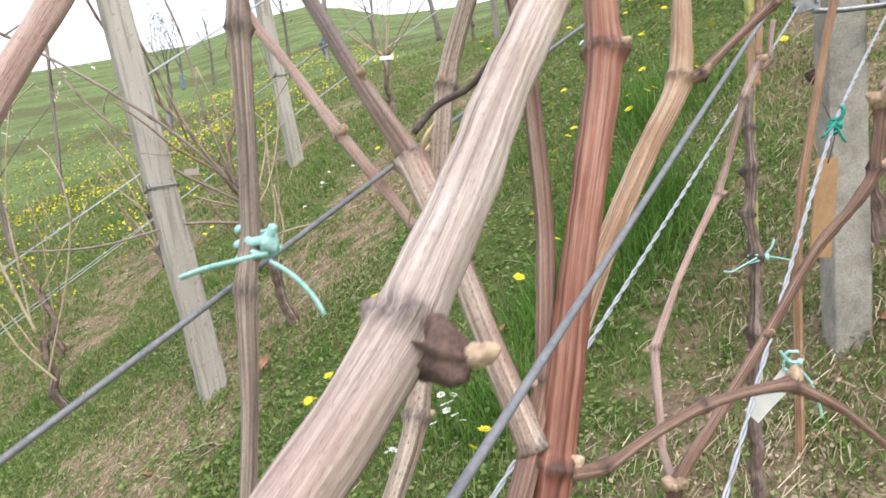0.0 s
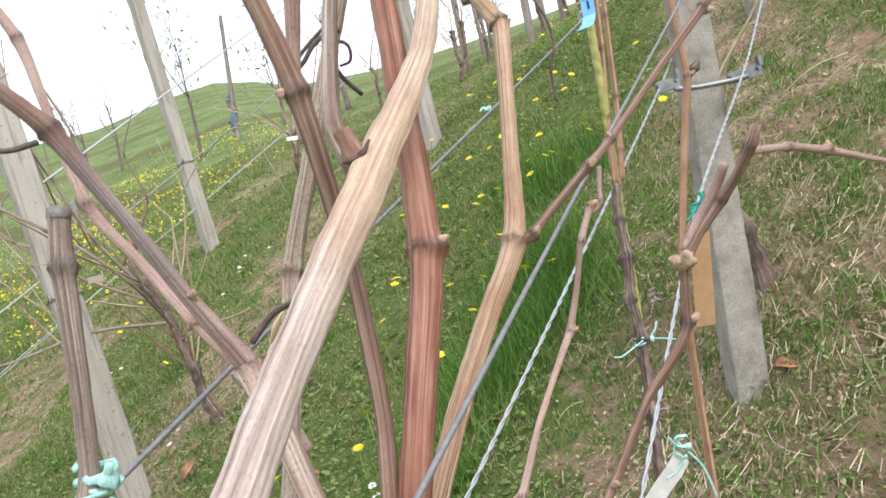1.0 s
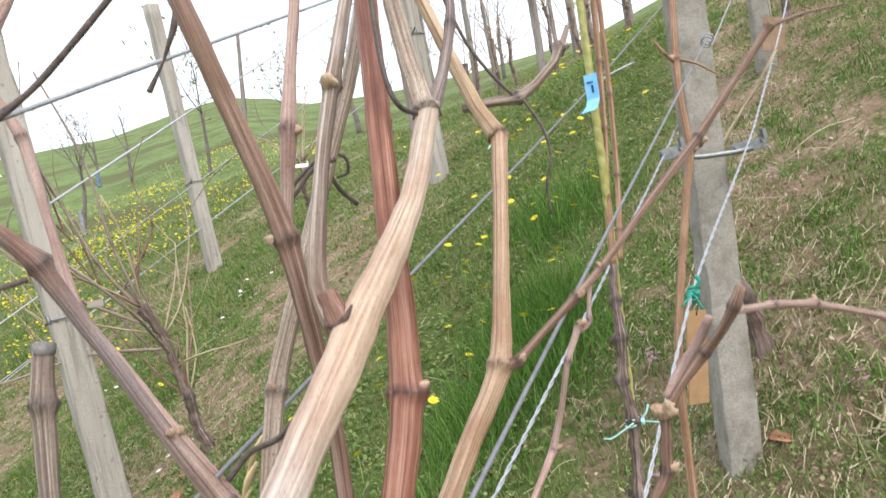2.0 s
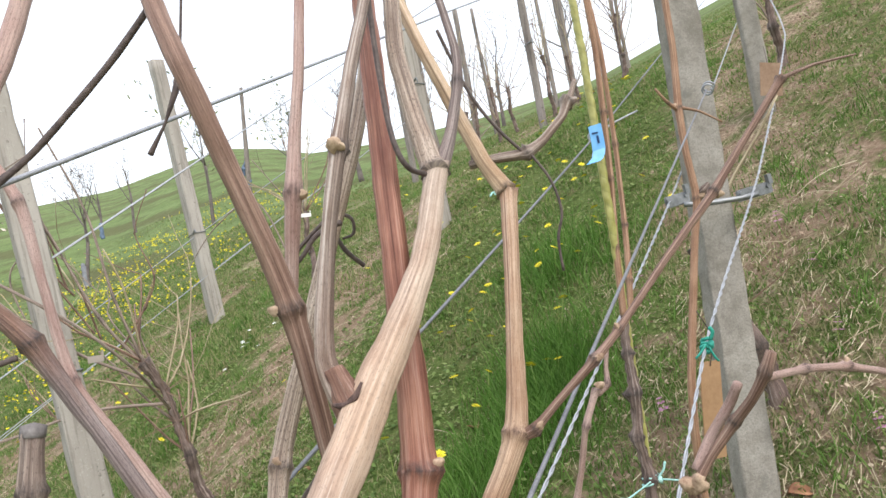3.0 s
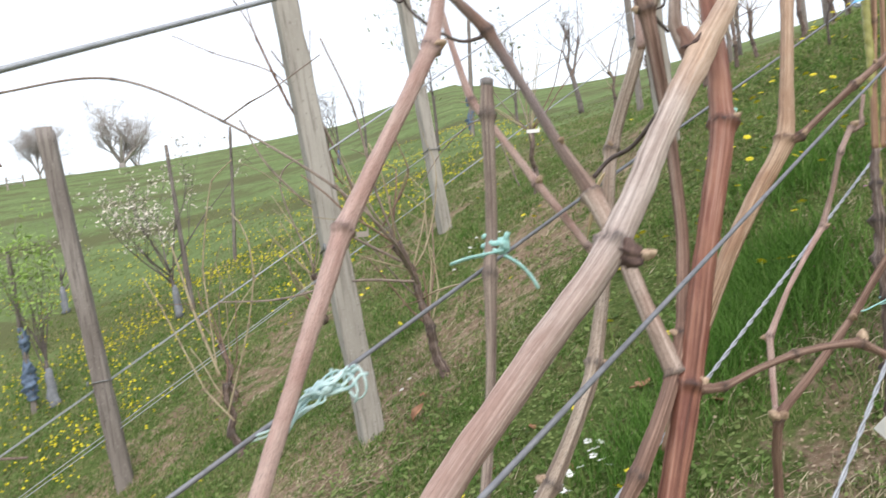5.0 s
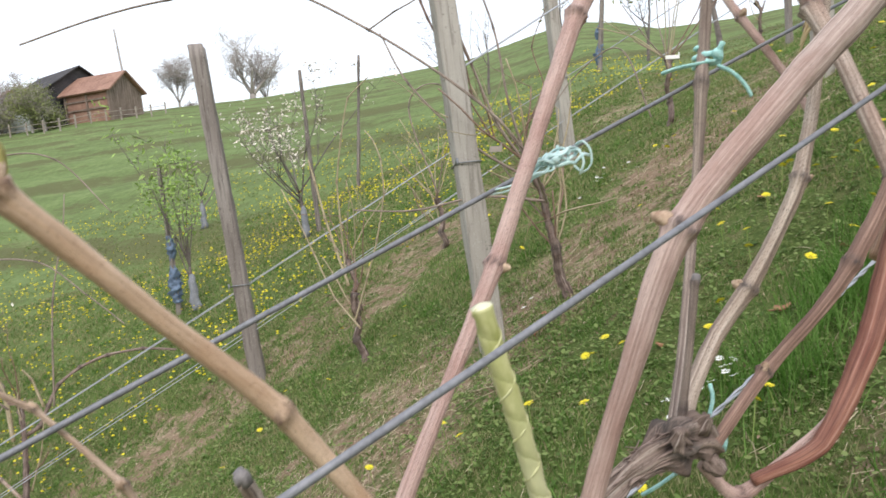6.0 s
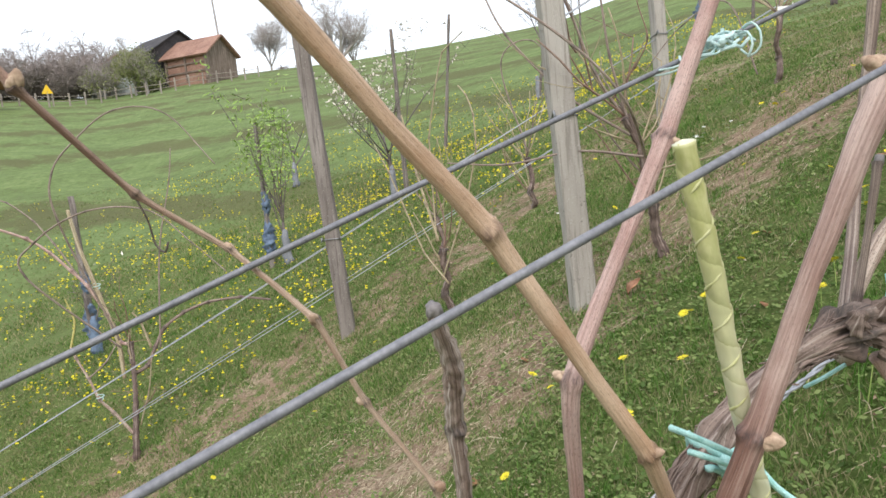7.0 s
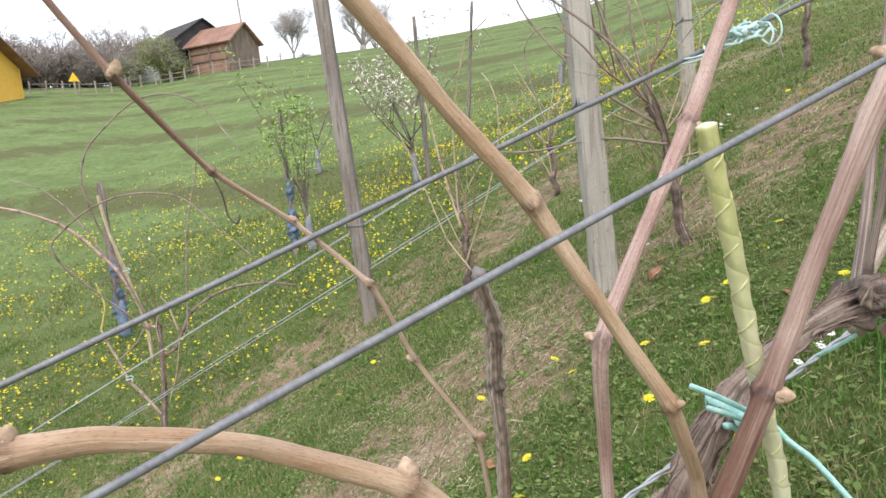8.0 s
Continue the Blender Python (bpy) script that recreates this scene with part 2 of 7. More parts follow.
    "eave": plain("brown_eave", (0.17, 0.09, 0.06), (0.28, 0.16, 0.11), 10, 0.8),
    "fence": plain("fence_wood", (0.24, 0.205, 0.18), (0.44, 0.39, 0.345), 9, 0.9),
    "metal_sheet": plain("grey_sheet_metal", (0.42, 0.45, 0.50), (0.62, 0.65, 0.70), 4, 0.5),
    "sign": plain("sign_yellow", (0.80, 0.50, 0.02), (0.85, 0.58, 0.05), 10, 0.5),
}


def concrete():
    m, t, b = nodes_of("weathered_concrete", 0.9, 0, 0.2)
    o = coords(t)
    big, grain = tex_noise(t, o, 14, 6, 0.65), tex_noise(t, o, 240, 6, 0.7)
    v = t.nodes.new("ShaderNodeTexVoronoi")
    v.inputs["Scale"].default_value = 330
    t.links.new(o, v.inputs["Vector"])
    col = ramp(t, big, [(0.34, (0.20, 0.184, 0.158)), (0.5, (0.30, 0.28, 0.25)), (0.68, (0.385, 0.363, 0.328))])
    col = mix(t, ramp(t, grain, [(0.36, (0.55, 0.55, 0.55)), (0.56, (0, 0, 0))]), col, (0.15, 0.138, 0.12))
    lich = ramp(t, tex_noise(t, o, 26, 5, 0.7), [(0.58, (0, 0, 0)), (0.7, (0.7, 0.7, 0.7))])
    col = mix(t, lich, col, (0.17, 0.165, 0.15))
    white = ramp(t, v.outputs["Distance"], [(0.09, (0.45, 0.45, 0.45)), (0.18, (0, 0, 0))])
    col = mix(t, white, col, (0.60, 0.59, 0.56))
    t.links.new(col, b.inputs["Base Color"])
    bump(t, b, math_node(t, "ADD", grain, big), 0.45, 0.003)
    return m


def post_wood(name, light, mid, dark):
    m, t, b = nodes_of(name, 0.88, 0, 0.2)
    o = coords(t)
    g = tex_noise(t, mapping(t, o, (60, 60, 3.0)), 1, 6, 0.65)
    big = tex_noise(t, mapping(t, o, (8, 8, 2.0)), 1, 3)
    col = ramp(t, big, [(0.33, mid), (0.66, light)])
    col = mix(t, ramp(t, g, [(0.36, (0.6, 0.6, 0.6)), (0.50, (0, 0, 0))]), col, dark)
    fleck = tex_noise(t, o, 95, 5, 0.7)
    col = mix(t, ramp(t, fleck, [(0.60, (0, 0, 0)), (0.68, (0.6, 0.6, 0.6))]), col, (0.58, 0.56, 0.52))
    col = mix(t, ramp(t, tex_noise(t, o, 34, 4, 0.7), [(0.62, (0, 0, 0)), (0.70, (0.7, 0.7, 0.7))]), col, tuple(0.6 * v for v in dark))
    t.links.new(col, b.inputs["Base Color"])
    bump(t, b, math_node(t, "ADD", g, math_node(t, "MULTIPLY", fleck, 0.7)), 0.9, 0.006)
    return m


M["concrete"] = concrete()
M["post"] = post_wood("weathered_post_wood", (0.455, 0.425, 0.39), (0.35, 0.322, 0.292), (0.19, 0.168, 0.15))
M["post_dark"] = post_wood("grey_post_wood", (0.33, 0.295, 0.275), (0.22, 0.19, 0.175), (0.08, 0.065, 0.06))


def tape(name, low, high):
    """Translucent green grafting tape, wound in slanting turns."""
    m, t, b = nodes_of(name, 0.28, 0, 0.5)
    uv = coords(t, "UV")
    n = tex_noise(t, mapping(t, uv, (4, 60, 1)), 1, 4)
    col = ramp(t, n, [(0.3, low), (0.7, high)])
    up = t.nodes.new("ShaderNodeSeparateXYZ")
    t.links.new(uv, up.inputs[0])
    worn = math_node(t, "ADD", up.outputs[1], math_node(t, "MULTIPLY", math_node(t, "SUBTRACT", n, 0.5), 0.08))
    col = mix(t, ramp(t, worn, [(0.10, (0.8, 0.8, 0.8)), (0.19, (0, 0, 0))]), col, (0.70, 0.69, 0.52))
    lap = math_node(t, "FRACT", math_node(t, "ADD", math_node(t, "ADD", up.outputs[0], math_node(t, "MULTIPLY", up.outputs[1], 52.0)), math_node(t, "MULTIPLY", n, 0.25)))
    col = mix(t, ramp(t, lap, [(0.0, (0.6, 0.6, 0.6)), (0.10, (0.35, 0.35, 0.35)), (0.28, (0.05, 0.05, 0.05)), (0.5, (0, 0, 0)), (1.0, (0, 0, 0))]), col, (0.22, 0.23, 0.08))
    t.links.new(col, b.inputs["Base Color"])
    bump(t, b, math_node(t, "ADD", math_node(t, "MULTIPLY", n, 0.4), lap), 0.6, 0.0012)
    return m


M["tape"] = tape("grafting_tape", (0.36, 0.38, 0.13), (0.60, 0.59, 0.32))
M["tape_olive"] = tape("olive_grafting_tape", (0.27, 0.26, 0.07), (0.46, 0.44, 0.17))
M["tape_edge"] = plain("tape_edge", (0.44, 0.445, 0.20), (0.58, 0.575, 0.34), 300, 0.4)


def leafy(name, a, c, d, trans=0.35, dry=None):
    """Grass and leaves: tone by clump and by blade, light passes through a little."""
    m, t, b = nodes_of(name, 0.6, 0, 0.25)
    g = t.nodes.new("ShaderNodeNewGeometry")
    clump = tex_noise(t, mapping(t, coords(t), (3.4, 3.4, 0.5)), 1, 5, 0.7)
    f = math_node(t, "ADD", math_node(t, "MULTIPLY", clump, 0.55), math_node(t, "MULTIPLY", g.outputs["Random Per Island"], 0.5))
    col = ramp(t, f, [(0.3, a), (0.5, c), (0.72, d)])
    if dry:
        patchy = tex_noise(t, mapping(t, coords(t), (1.7, 1.7, 0.5)), 1, 6, 0.72)
        old = math_node(t, "ADD", math_node(t, "MULTIPLY", g.outputs["Random Per Island"], 0.6), math_node(t, "MULTIPLY", patchy, 0.8))
        col = mix(t, ramp(t, old, [(0.64, (0, 0, 0)), (0.84, (0.85, 0.85, 0.85))]), col, dry)
    t.links.new(col, b.inputs["Base Color"])
    tr = t.nodes.new("ShaderNodeBsdfTranslucent")
    t.links.new(col, tr.inputs["Color"])
    s = t.nodes.new("ShaderNodeMixShader")
    s.inputs[0].default_value = trans
    t.links.new(b.outputs[0], s.inputs[1])
    t.links.new(tr.outputs[0], s.inputs[2])
    t.links.new(s.outputs[0], t.nodes["Material Output"].inputs[0])
    return m


M["grass"] = leafy("grass_blades", (0.09, 0.165, 0.036), (0.175, 0.285, 0.07), (0.34, 0.40, 0.165), 0.45, (0.38, 0.33, 0.19))
M["grass_far"] = leafy("meadow_grass", (0.14, 0.195, 0.066), (0.195, 0.27, 0.088), (0.27, 0.325, 0.13), 0.55, (0.29, 0.27, 0.14))
M["weed"] = leafy("weed_leaves", (0.10, 0.165, 0.045), (0.165, 0.255, 0.07), (0.30, 0.37, 0.14), 0.45)
M["grass_lush"] = leafy("lush_grass", (0.06, 0.14, 0.022), (0.10, 0.225, 0.036), (0.20, 0.34, 0.085), 0.45)
M["litter"] = leafy("leaf_litter", (0.15, 0.095, 0.062), (0.30, 0.21, 0.145), (0.52, 0.42, 0.31), 0.2)
M["straw_bits"] = leafy("straw_litter", (0.25, 0.195, 0.125), (0.43, 0.355, 0.24), (0.64, 0.56, 0.41), 0.1)


def ground_material():
    """Soil with litter along the vine rows, green turf between them, meadow further down."""
    m, t, b = nodes_of("hillside_turf", 0.95, 0, 0.1)
    o = coords(t)
    sep = t.nodes.new("ShaderNodeSeparateXYZ")
    t.links.new(o, sep.inputs[0])
    across = math_node(t, "ADD", math_node(t, "MULTIPLY", sep.outputs[0], -0.844), math_node(t, "MULTIPLY", sep.outputs[1], 0.536))
    wob = tex_noise(t, o, 1.6, 4)
    across = math_node(t, "ADD", across, math_node(t, "MULTIPLY", math_node(t, "SUBTRACT", wob, 0.5), 1.3))
    lane = t.nodes.new("ShaderNodeMapRange")
    lane.inputs["From Min"].default_value, lane.inputs["From Max"].default_value = -4.0, 12.0
    t.links.new(across, lane.inputs[0])
    bare = ramp(t, lane.outputs[0], [(0.0, (0.3,) * 3), (0.21, (0.34,) * 3), (0.25, (0.52,) * 3), (0.275, (0.60,) * 3), (0.295, (0.12,) * 3),
                                     (0.365, (0.14,) * 3), (0.39, (0.56,) * 3), (0.435, (0.58,) * 3), (0.455, (0.2,) * 3), (0.515, (0.22,) * 3),
                                     (0.535, (0.50,) * 3), (0.585, (0.48,) * 3), (0.61, (0.18,) * 3), (1.0, (0.0,) * 3)])
    fine, mid = tex_noise(t, o, 60, 6, 0.72), tex_noise(t, o, 7, 6, 0.7)
    soil = ramp(t, fine, [(0.3, (0.16, 0.11, 0.075)), (0.47, (0.31, 0.235, 0.165)), (0.58, (0.45, 0.36, 0.26)), (0.72, (0.62, 0.53, 0.40))])
    soil = mix(t, ramp(t, tex_noise(t, o, 3.1, 5, 0.65), [(0.46, (0.7, 0.7, 0.7)), (0.62, (0, 0, 0))]), soil, (0.24, 0.165, 0.115))
    turf = ramp(t, fine, [(0.3, (0.05, 0.072, 0.022)), (0.5, (0.105, 0.15, 0.043)), (0.72, (0.21, 0.23, 0.095))])
    turf = mix(t, ramp(t, mid, [(0.5, (0, 0, 0)), (0.72, (0.6, 0.6, 0.6))]), turf, (0.21, 0.165, 0.095))
    edge = math_node(t, "ADD", bare, math_node(t, "MULTIPLY", math_node(t, "SUBTRACT", mid, 0.5), 1.9))
    near = mix(t, ramp(t, edge, [(0.34, (0, 0, 0)), (0.60, (1, 1, 1))]), turf, soil)
    far_n = math_node(t, "ADD", math_node(t, "MULTIPLY", tex_noise(t, o, 1.3, 9, 0.8), 0.55), math_node(t, "MULTIPLY", tex_noise(t, mapping(t, o, (0.35, 1.0, 0.3)), 1, 6, 0.7), 0.45))
    meadow = ramp(t, math_node(t, "ADD", math_node(t, "MULTIPLY", far_n, 0.65), math_node(t, "MULTIPLY", mid, 0.35)),
                  [(0.40, (0.118, 0.128, 0.062)), (0.46, (0.125, 0.172, 0.066)), (0.53, (0.158, 0.218, 0.084)), (0.62, (0.215, 0.262, 0.118))])
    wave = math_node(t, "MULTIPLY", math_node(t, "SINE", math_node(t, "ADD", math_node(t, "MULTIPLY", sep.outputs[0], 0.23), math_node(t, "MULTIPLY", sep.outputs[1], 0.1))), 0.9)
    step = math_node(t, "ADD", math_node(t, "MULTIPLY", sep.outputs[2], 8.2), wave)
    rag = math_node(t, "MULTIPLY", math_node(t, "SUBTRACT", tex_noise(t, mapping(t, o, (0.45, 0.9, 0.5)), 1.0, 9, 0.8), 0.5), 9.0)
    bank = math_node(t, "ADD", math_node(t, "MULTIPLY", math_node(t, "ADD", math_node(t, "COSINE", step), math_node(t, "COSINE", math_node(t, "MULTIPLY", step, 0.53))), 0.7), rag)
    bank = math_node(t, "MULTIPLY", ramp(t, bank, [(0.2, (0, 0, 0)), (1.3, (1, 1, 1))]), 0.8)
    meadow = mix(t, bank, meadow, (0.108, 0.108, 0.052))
    dist = t.nodes.new("ShaderNodeVectorMath")
    dist.operation = "LENGTH"
    t.links.new(o, dist.inputs[0])
    out = t.nodes.new("ShaderNodeMapRange")
    out.inputs["From Min"].default_value, out.inputs["From Max"].default_value = 6.0, 12.0
    t.links.new(dist.outputs["Value"], out.inputs[0])
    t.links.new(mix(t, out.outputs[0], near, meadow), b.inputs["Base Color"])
    bump(t, b, fine, 0.9, 0.02)
    return m


M["ground"] = ground_material()


# ---- the ground's height ----
SKY_AZ = [-180, -110, -75, -63, -56, -50, -45, -37, -30, -21, -15, -12, -9, -6, 0, 8, 17, 23, 26, 35, 60, 100, 180]
SKY_EL = [-12, -2, 5.6, 6.4, 6.3, 7.1, 7.5, 7.9, 8.5, 9.2, 10.6, 11.0, 10.5, 9.6, 9.4, 9.7, 10.4, 12.0, 13.4, 15.5, 17, 8, -12]


def along(x, y):
    """Metres along the vine rows (uphill) and across them (downhill side positive)."""
    return x * 0.536 + y * 0.844, -x * 0.844 + y * 0.536


def base_height(x, y):
    x, y = np.asarray(x, float), np.asarray(y, float)
    r = np.hypot(x, y) + 1e-6
    a = np.degrees(np.arctan2(x, y))
    rn = np.minimum(r, 4.8)
    d, n = along(x / r * rn, y / r * rn)
    near = -0.245 + 0.49 * (d - 1.56) - 0.17 * (n - 2.47) + 0.03 * np.maximum(2.0 - n, 0)
    d0, n0 = along(x / r * 4.8, y / r * 4.8)
    edge = -0.245 + 0.49 * (d0 - 1.56) - 0.17 * (n0 - 2.47) + 0.03 * np.maximum(2.0 - n0, 0)
    crest = 0.65 + 62.0 * np.tan(np.radians(np.interp(a, SKY_AZ, SKY_EL)))
    slope = (crest - edge) / 57.2
    z = near + slope * (np.minimum(r, 62.0) - rn)
    return z - 0.03 * np.maximum(r - 64.0, 0) * np.exp(-np.maximum(r - 64, 0) / 300)


def height(x, y):
    """The ground: rolling hillside with low terraces on the far meadow and small unevenness."""
    x, y = np.asarray(x, float), np.asarray(y, float)
    d, n = along(x, y)
    r = np.hypot(x, y)
    z = base_height(x, y)
    step = np.clip((n - 7) / 5, 0, 1) * np.clip((58 - r) / 10, 0, 1)
    z = z + step * 0.07 * np.sin(8.2 * z + 0.9 * np.sin(x * 0.23 + 0.1 * y) + 0.6 * np.sin(x * 0.61 + 1.0))
    z = z + 0.012 * np.sin(x * 5.1 + 1.3 * np.sin(y * 3.7)) * np.cos(y * 6.3) + 0.02 * np.sin(x * 1.9 + 0.7) * np.sin(y * 2.3)
    return z


# ---- mesh helpers ----
BASE = {}


def thing(name, loc, label, category, group="", kind=""):
    ob = new(name)
    ob.location = loc
    ob.empty_display_size = 0.05
    BASE[ob.name] = Vector(loc)
    return tagged(ob, label, category, group, kind)


class Strip(list):
    """The UVs of a tube, and how near each of its verts is to a knot."""
    dark = None


def mesh(name, verts, faces, uv=None, smooth=True):
    me = bpy.data.meshes.new(name)
    me.from_pydata([tuple(v) for v in verts], [], [tuple(f) for f in faces])
    if uv is not None:
        lay = me.uv_layers.new(name="UVMap")
        lay.data.foreach_set("uv", np.asarray(list(uv), float).ravel())
        if isinstance(uv, Strip):
            at = me.attributes.new("knot", "FLOAT", "POINT")
            at.data.foreach_set("value", np.asarray(uv.dark, np.float32))
    if smooth:
        me.polygons.foreach_set("use_smooth", [True] * len(me.polygons))
    me.update()
    return me


def part(name, me, material, parent=None, label=""):
    if isinstance(me, bmesh.types.BMesh):
        data = bpy.data.meshes.new(name)
        me.to_mesh(data)
        me.free()
        me = data
    ob = new(name, me)
    if not me.materials:
        me.materials.append(M[material] if isinstance(material, str) else material)
    if parent is not None:
        ob.parent = parent
        if parent.name in BASE:
            ob.matrix_parent_inverse = Matrix.Translation(-BASE[parent.name])
    return tagged(ob, label)


def spline(pts, step, soft=0.6):
    """Points along a line through pts, with bends rounded, and the place of each along the whole (0 to len-1)."""
    p = np.asarray(pts, float)
    q = np.vstack([2 * p[0] - p[1], p, 2 * p[-1] - p[-2]])
    out, at = [], []
    for k in range(len(p) - 1):
        a, b, c, d = q[k : k + 4]
        n = max(2, int(np.linalg.norm(c - b) / step))
        for u in np.arange(n) / n:
            cr = 0.5 * (2 * b + (c - a) * u + (2 * a - 5 * b + 4 * c - d) * u**2 + (3 * b - a - 3 * c + d) * u**3)
            out.append(soft * cr + (1 - soft) * (b + (c - b) * u))
            at.append(k + u)
    return np.array(out + [p[-1]]), np.array(at + [len(p) - 1.0])


def tube(pts, radii, sides=12, step=0.004, knots=(), flute=0.05, lump=0.04, seed=1, flat=1.0, soft=0.6, swell=0.15, width=0.0055, rough=0.0, lap=0.0):
    """A skinned line: radii at its points, swollen knots, fluted and lumpy, closed ends. Returns verts, faces, uv."""
    rng = np.random.default_rng(seed)
    c, at = spline(pts, step, soft)
    seg = np.r_[0, np.cumsum(np.linalg.norm(np.diff(c, axis=0), axis=1))]
    r = np.interp(at, np.arange(len(pts)), np.broadcast_to(radii, (len(pts),)))
    dark, rims = np.zeros(len(seg)), []
    for k in knots:
        s = np.interp(k, at, seg)
        off = (seg - s) / width
        r = r * (1 + 0.7 * swell * np.exp(-(np.where(off > 0, off * 0.7, off * 1.3) ** 2)) - 0.04 * np.exp(-(((off - 0.8) / 0.35) ** 2)))
        rims.append((0.8 * swell * np.exp(-((off / 0.8) ** 2)) + 0.13 * np.exp(-(((off - 0.1) / 0.28) ** 2)), rng.uniform(0, 2 * np.pi)))
        dark = np.maximum(dark, np.exp(-(((off - 0.1) / 0.6) ** 2)))
    tan = np.gradient(c, axis=0)
    tan /= np.linalg.norm(tan, axis=1)[:, None] + 1e-12
    side = np.cross(tan[0], (0.3, 0.5, 0.81) if abs(tan[0][2]) < 0.9 else (1, 0, 0))
    side /= np.linalg.norm(side)
    ang = np.linspace(0, 2 * np.pi, sides, endpoint=False)
    ph = rng.uniform(0, 7, 6)
    wild = [(rng.integers(1, 9), rng.uniform(60, 800) / max(1.0, width / 0.0055), rng.uniform(0, 7), rng.uniform(0, 7)) for _ in range(16)] if rough or len(knots) else []
    V, rings = [], len(c)
    for i in range(rings):
        side = side - tan[i] * (side @ tan[i])
        side /= np.linalg.norm(side)
        up = np.cross(tan[i], side)
        s = seg[i]
        rr = r[i] * (1 + flute * (np.cos(5 * ang + ph[0] + 6 * s) * 0.5 + np.cos(8 * ang + ph[1] - 4 * s) * 0.35 + np.cos(3 * ang + ph[2] + 9 * s) * 0.4)
                     + lump * (np.sin(s * 90 + ph[3]) * np.cos(ang + ph[4]) + 0.6 * np.sin(s * 230 + 2 * ang + ph[5])))
        if lap:
            rr = rr * (1 + 0.15 * ((ang / (2 * np.pi) + s / lap) % 1.0) + 0.03 * np.sin(s * 310 + 2 * ang))
        for g, turn in rims:
            if g[i] > 0.003:
                rr = rr + r[i] * g[i] * (0.5 + 0.5 * np.cos(ang - turn + 0.6 * np.sin(3 * ang)))
        for m, f, p0, p1 in wild:
            rr = rr + r[i] * (rough + 0.22 * dark[i]) * 0.3 * np.cos(m * ang + p0) * np.sin(f * s + p1)
        V.append(c[i] + np.outer(np.cos(ang) * rr, side) + np.outer(np.sin(ang) * rr * flat, up))
    V = np.vstack(V)
    F, U = [], []
    for i in range(rings - 1):
        for j in range(sides):
            k = (j + 1) % sides
            F.append((i * sides + j, i * sides + k, (i + 1) * sides + k, (i + 1) * sides + j))
            a, b = j / sides, (j + 1) / sides
            U += [(a, seg[i]), (b, seg[i]), (b, seg[i + 1]), (a, seg[i + 1])]
    n = len(V)
    V = np.vstack([V, c[0] - tan[0] * r[0] * 0.3, c[-1] + tan[-1] * r[-1] * 0.3])
    for j in range(sides):
        k = (j + 1) % sides
        F += [(n, k, j), (n + 1, (rings - 1) * sides + j, (rings - 1) * sides + k)]
        U += [(0.5, 0), (j / sides, 0), (k / sides, 0)] * 2
    U = Strip(U)
    U.dark = np.r_[np.repeat(dark, sides), 0, 0]
    return V, F, U


def tube_mesh(name, *a, **k):
    V, F, U = tube(*a, **k)
    return mesh(name, V, F, U)


def joined(name, pieces, smooth=True):
    """Several (verts, faces, uv) as one mesh."""
    V, F, U, n = [], [], [], 0
    for v, f, u in pieces:
        V.append(np.asarray(v))
        F += [tuple(i + n for i in q) for q in f]
        U += list(u) if u is not None else [(0, 0)] * sum(len(q) for q in f)
        n += len(v)
    return mesh(name, np.vstack(V), F, U, smooth)


def soup(name, V, F, material):
    """A large mesh of triangles from arrays."""
    me = bpy.data.meshes.new(name)
    me.vertices.add(len(V))
    me.vertices.foreach_set("co", np.asarray(V, np.float32).ravel())
    me.loops.add(F.size)
    me.loops.foreach_set("vertex_index", F.ravel().astype(np.int32))
    me.polygons.add(len(F))
    me.polygons.foreach_set("loop_start", np.arange(0, F.size, 3, dtype=np.int32))
    me.update(calc_edges=True)
    me.materials.append(M[material])
    return new(name, me)


SEED = [10]


def nextseed():
    SEED[0] += 1
    return SEED[0]


BUD = {}


def bud(parent, at, way, size=0.004, material="bud"):
    """A swollen winter bud with a pointed, slightly bent tip."""
    at, way = np.asarray(at, float), np.asarray(way, float)
    way = way / np.linalg.norm(way)
    side = np.cross(way, (0.2, 0.4, 0.9))
    side /= np.linalg.norm(side)
    size *= 0.82
    pts = [at - way * size * 0.6, at + way * size * 0.3, at + way * size * 1.0 + side * size * 0.1, at + way * size * 1.7 + side * size * 0.3, at + way * size * 2.15 + side * size * 0.5]
    rad = [size * 0.8, size * 1.02, size * 0.98, size * 0.62, size * 0.16]
    lobes = [tube(pts, rad, 12, size * 0.2, (), 0.14, 0.06, nextseed(), soft=1.0, rough=0.25)]
    g = random.Random(SEED[0])
    for k in range(g.choice((1, 2, 2))):
        off = (side * g.uniform(-1, 1) + np.cross(way, side) * g.uniform(-1, 1)) * size * 0.75
        q = [at - way * size * 0.5 + off * 0.8, at + way * size * 0.4 + off * 1.1, at + way * size * g.uniform(0.9, 1.3) + off * 1.3]
        lobes.append(tube(q, [size * 0.7, size * 0.62, size * 0.15], 9, size * 0.25, (), 0.14, 0.06, nextseed(), soft=1.0, rough=0.25))
    return part("bud", joined("bud", lobes), material, parent)


def cane(parent, material, pts, radii, knots=(), buds=(), label="", sides=18, step=0.003, name="cane", **kw):
    ob = part(name, tube_mesh(name, pts, radii, sides, step, knots, seed=nextseed(), **kw), material, parent, label)
    for k, way, size in buds:
        p = np.asarray(pts[k], float)
        r = float(np.broadcast_to(radii, (len(pts),))[k])
        w = np.asarray(way, float) / np.linalg.norm(way)
        bud(ob, p + w * r * 0.8, w, size)
    return ob


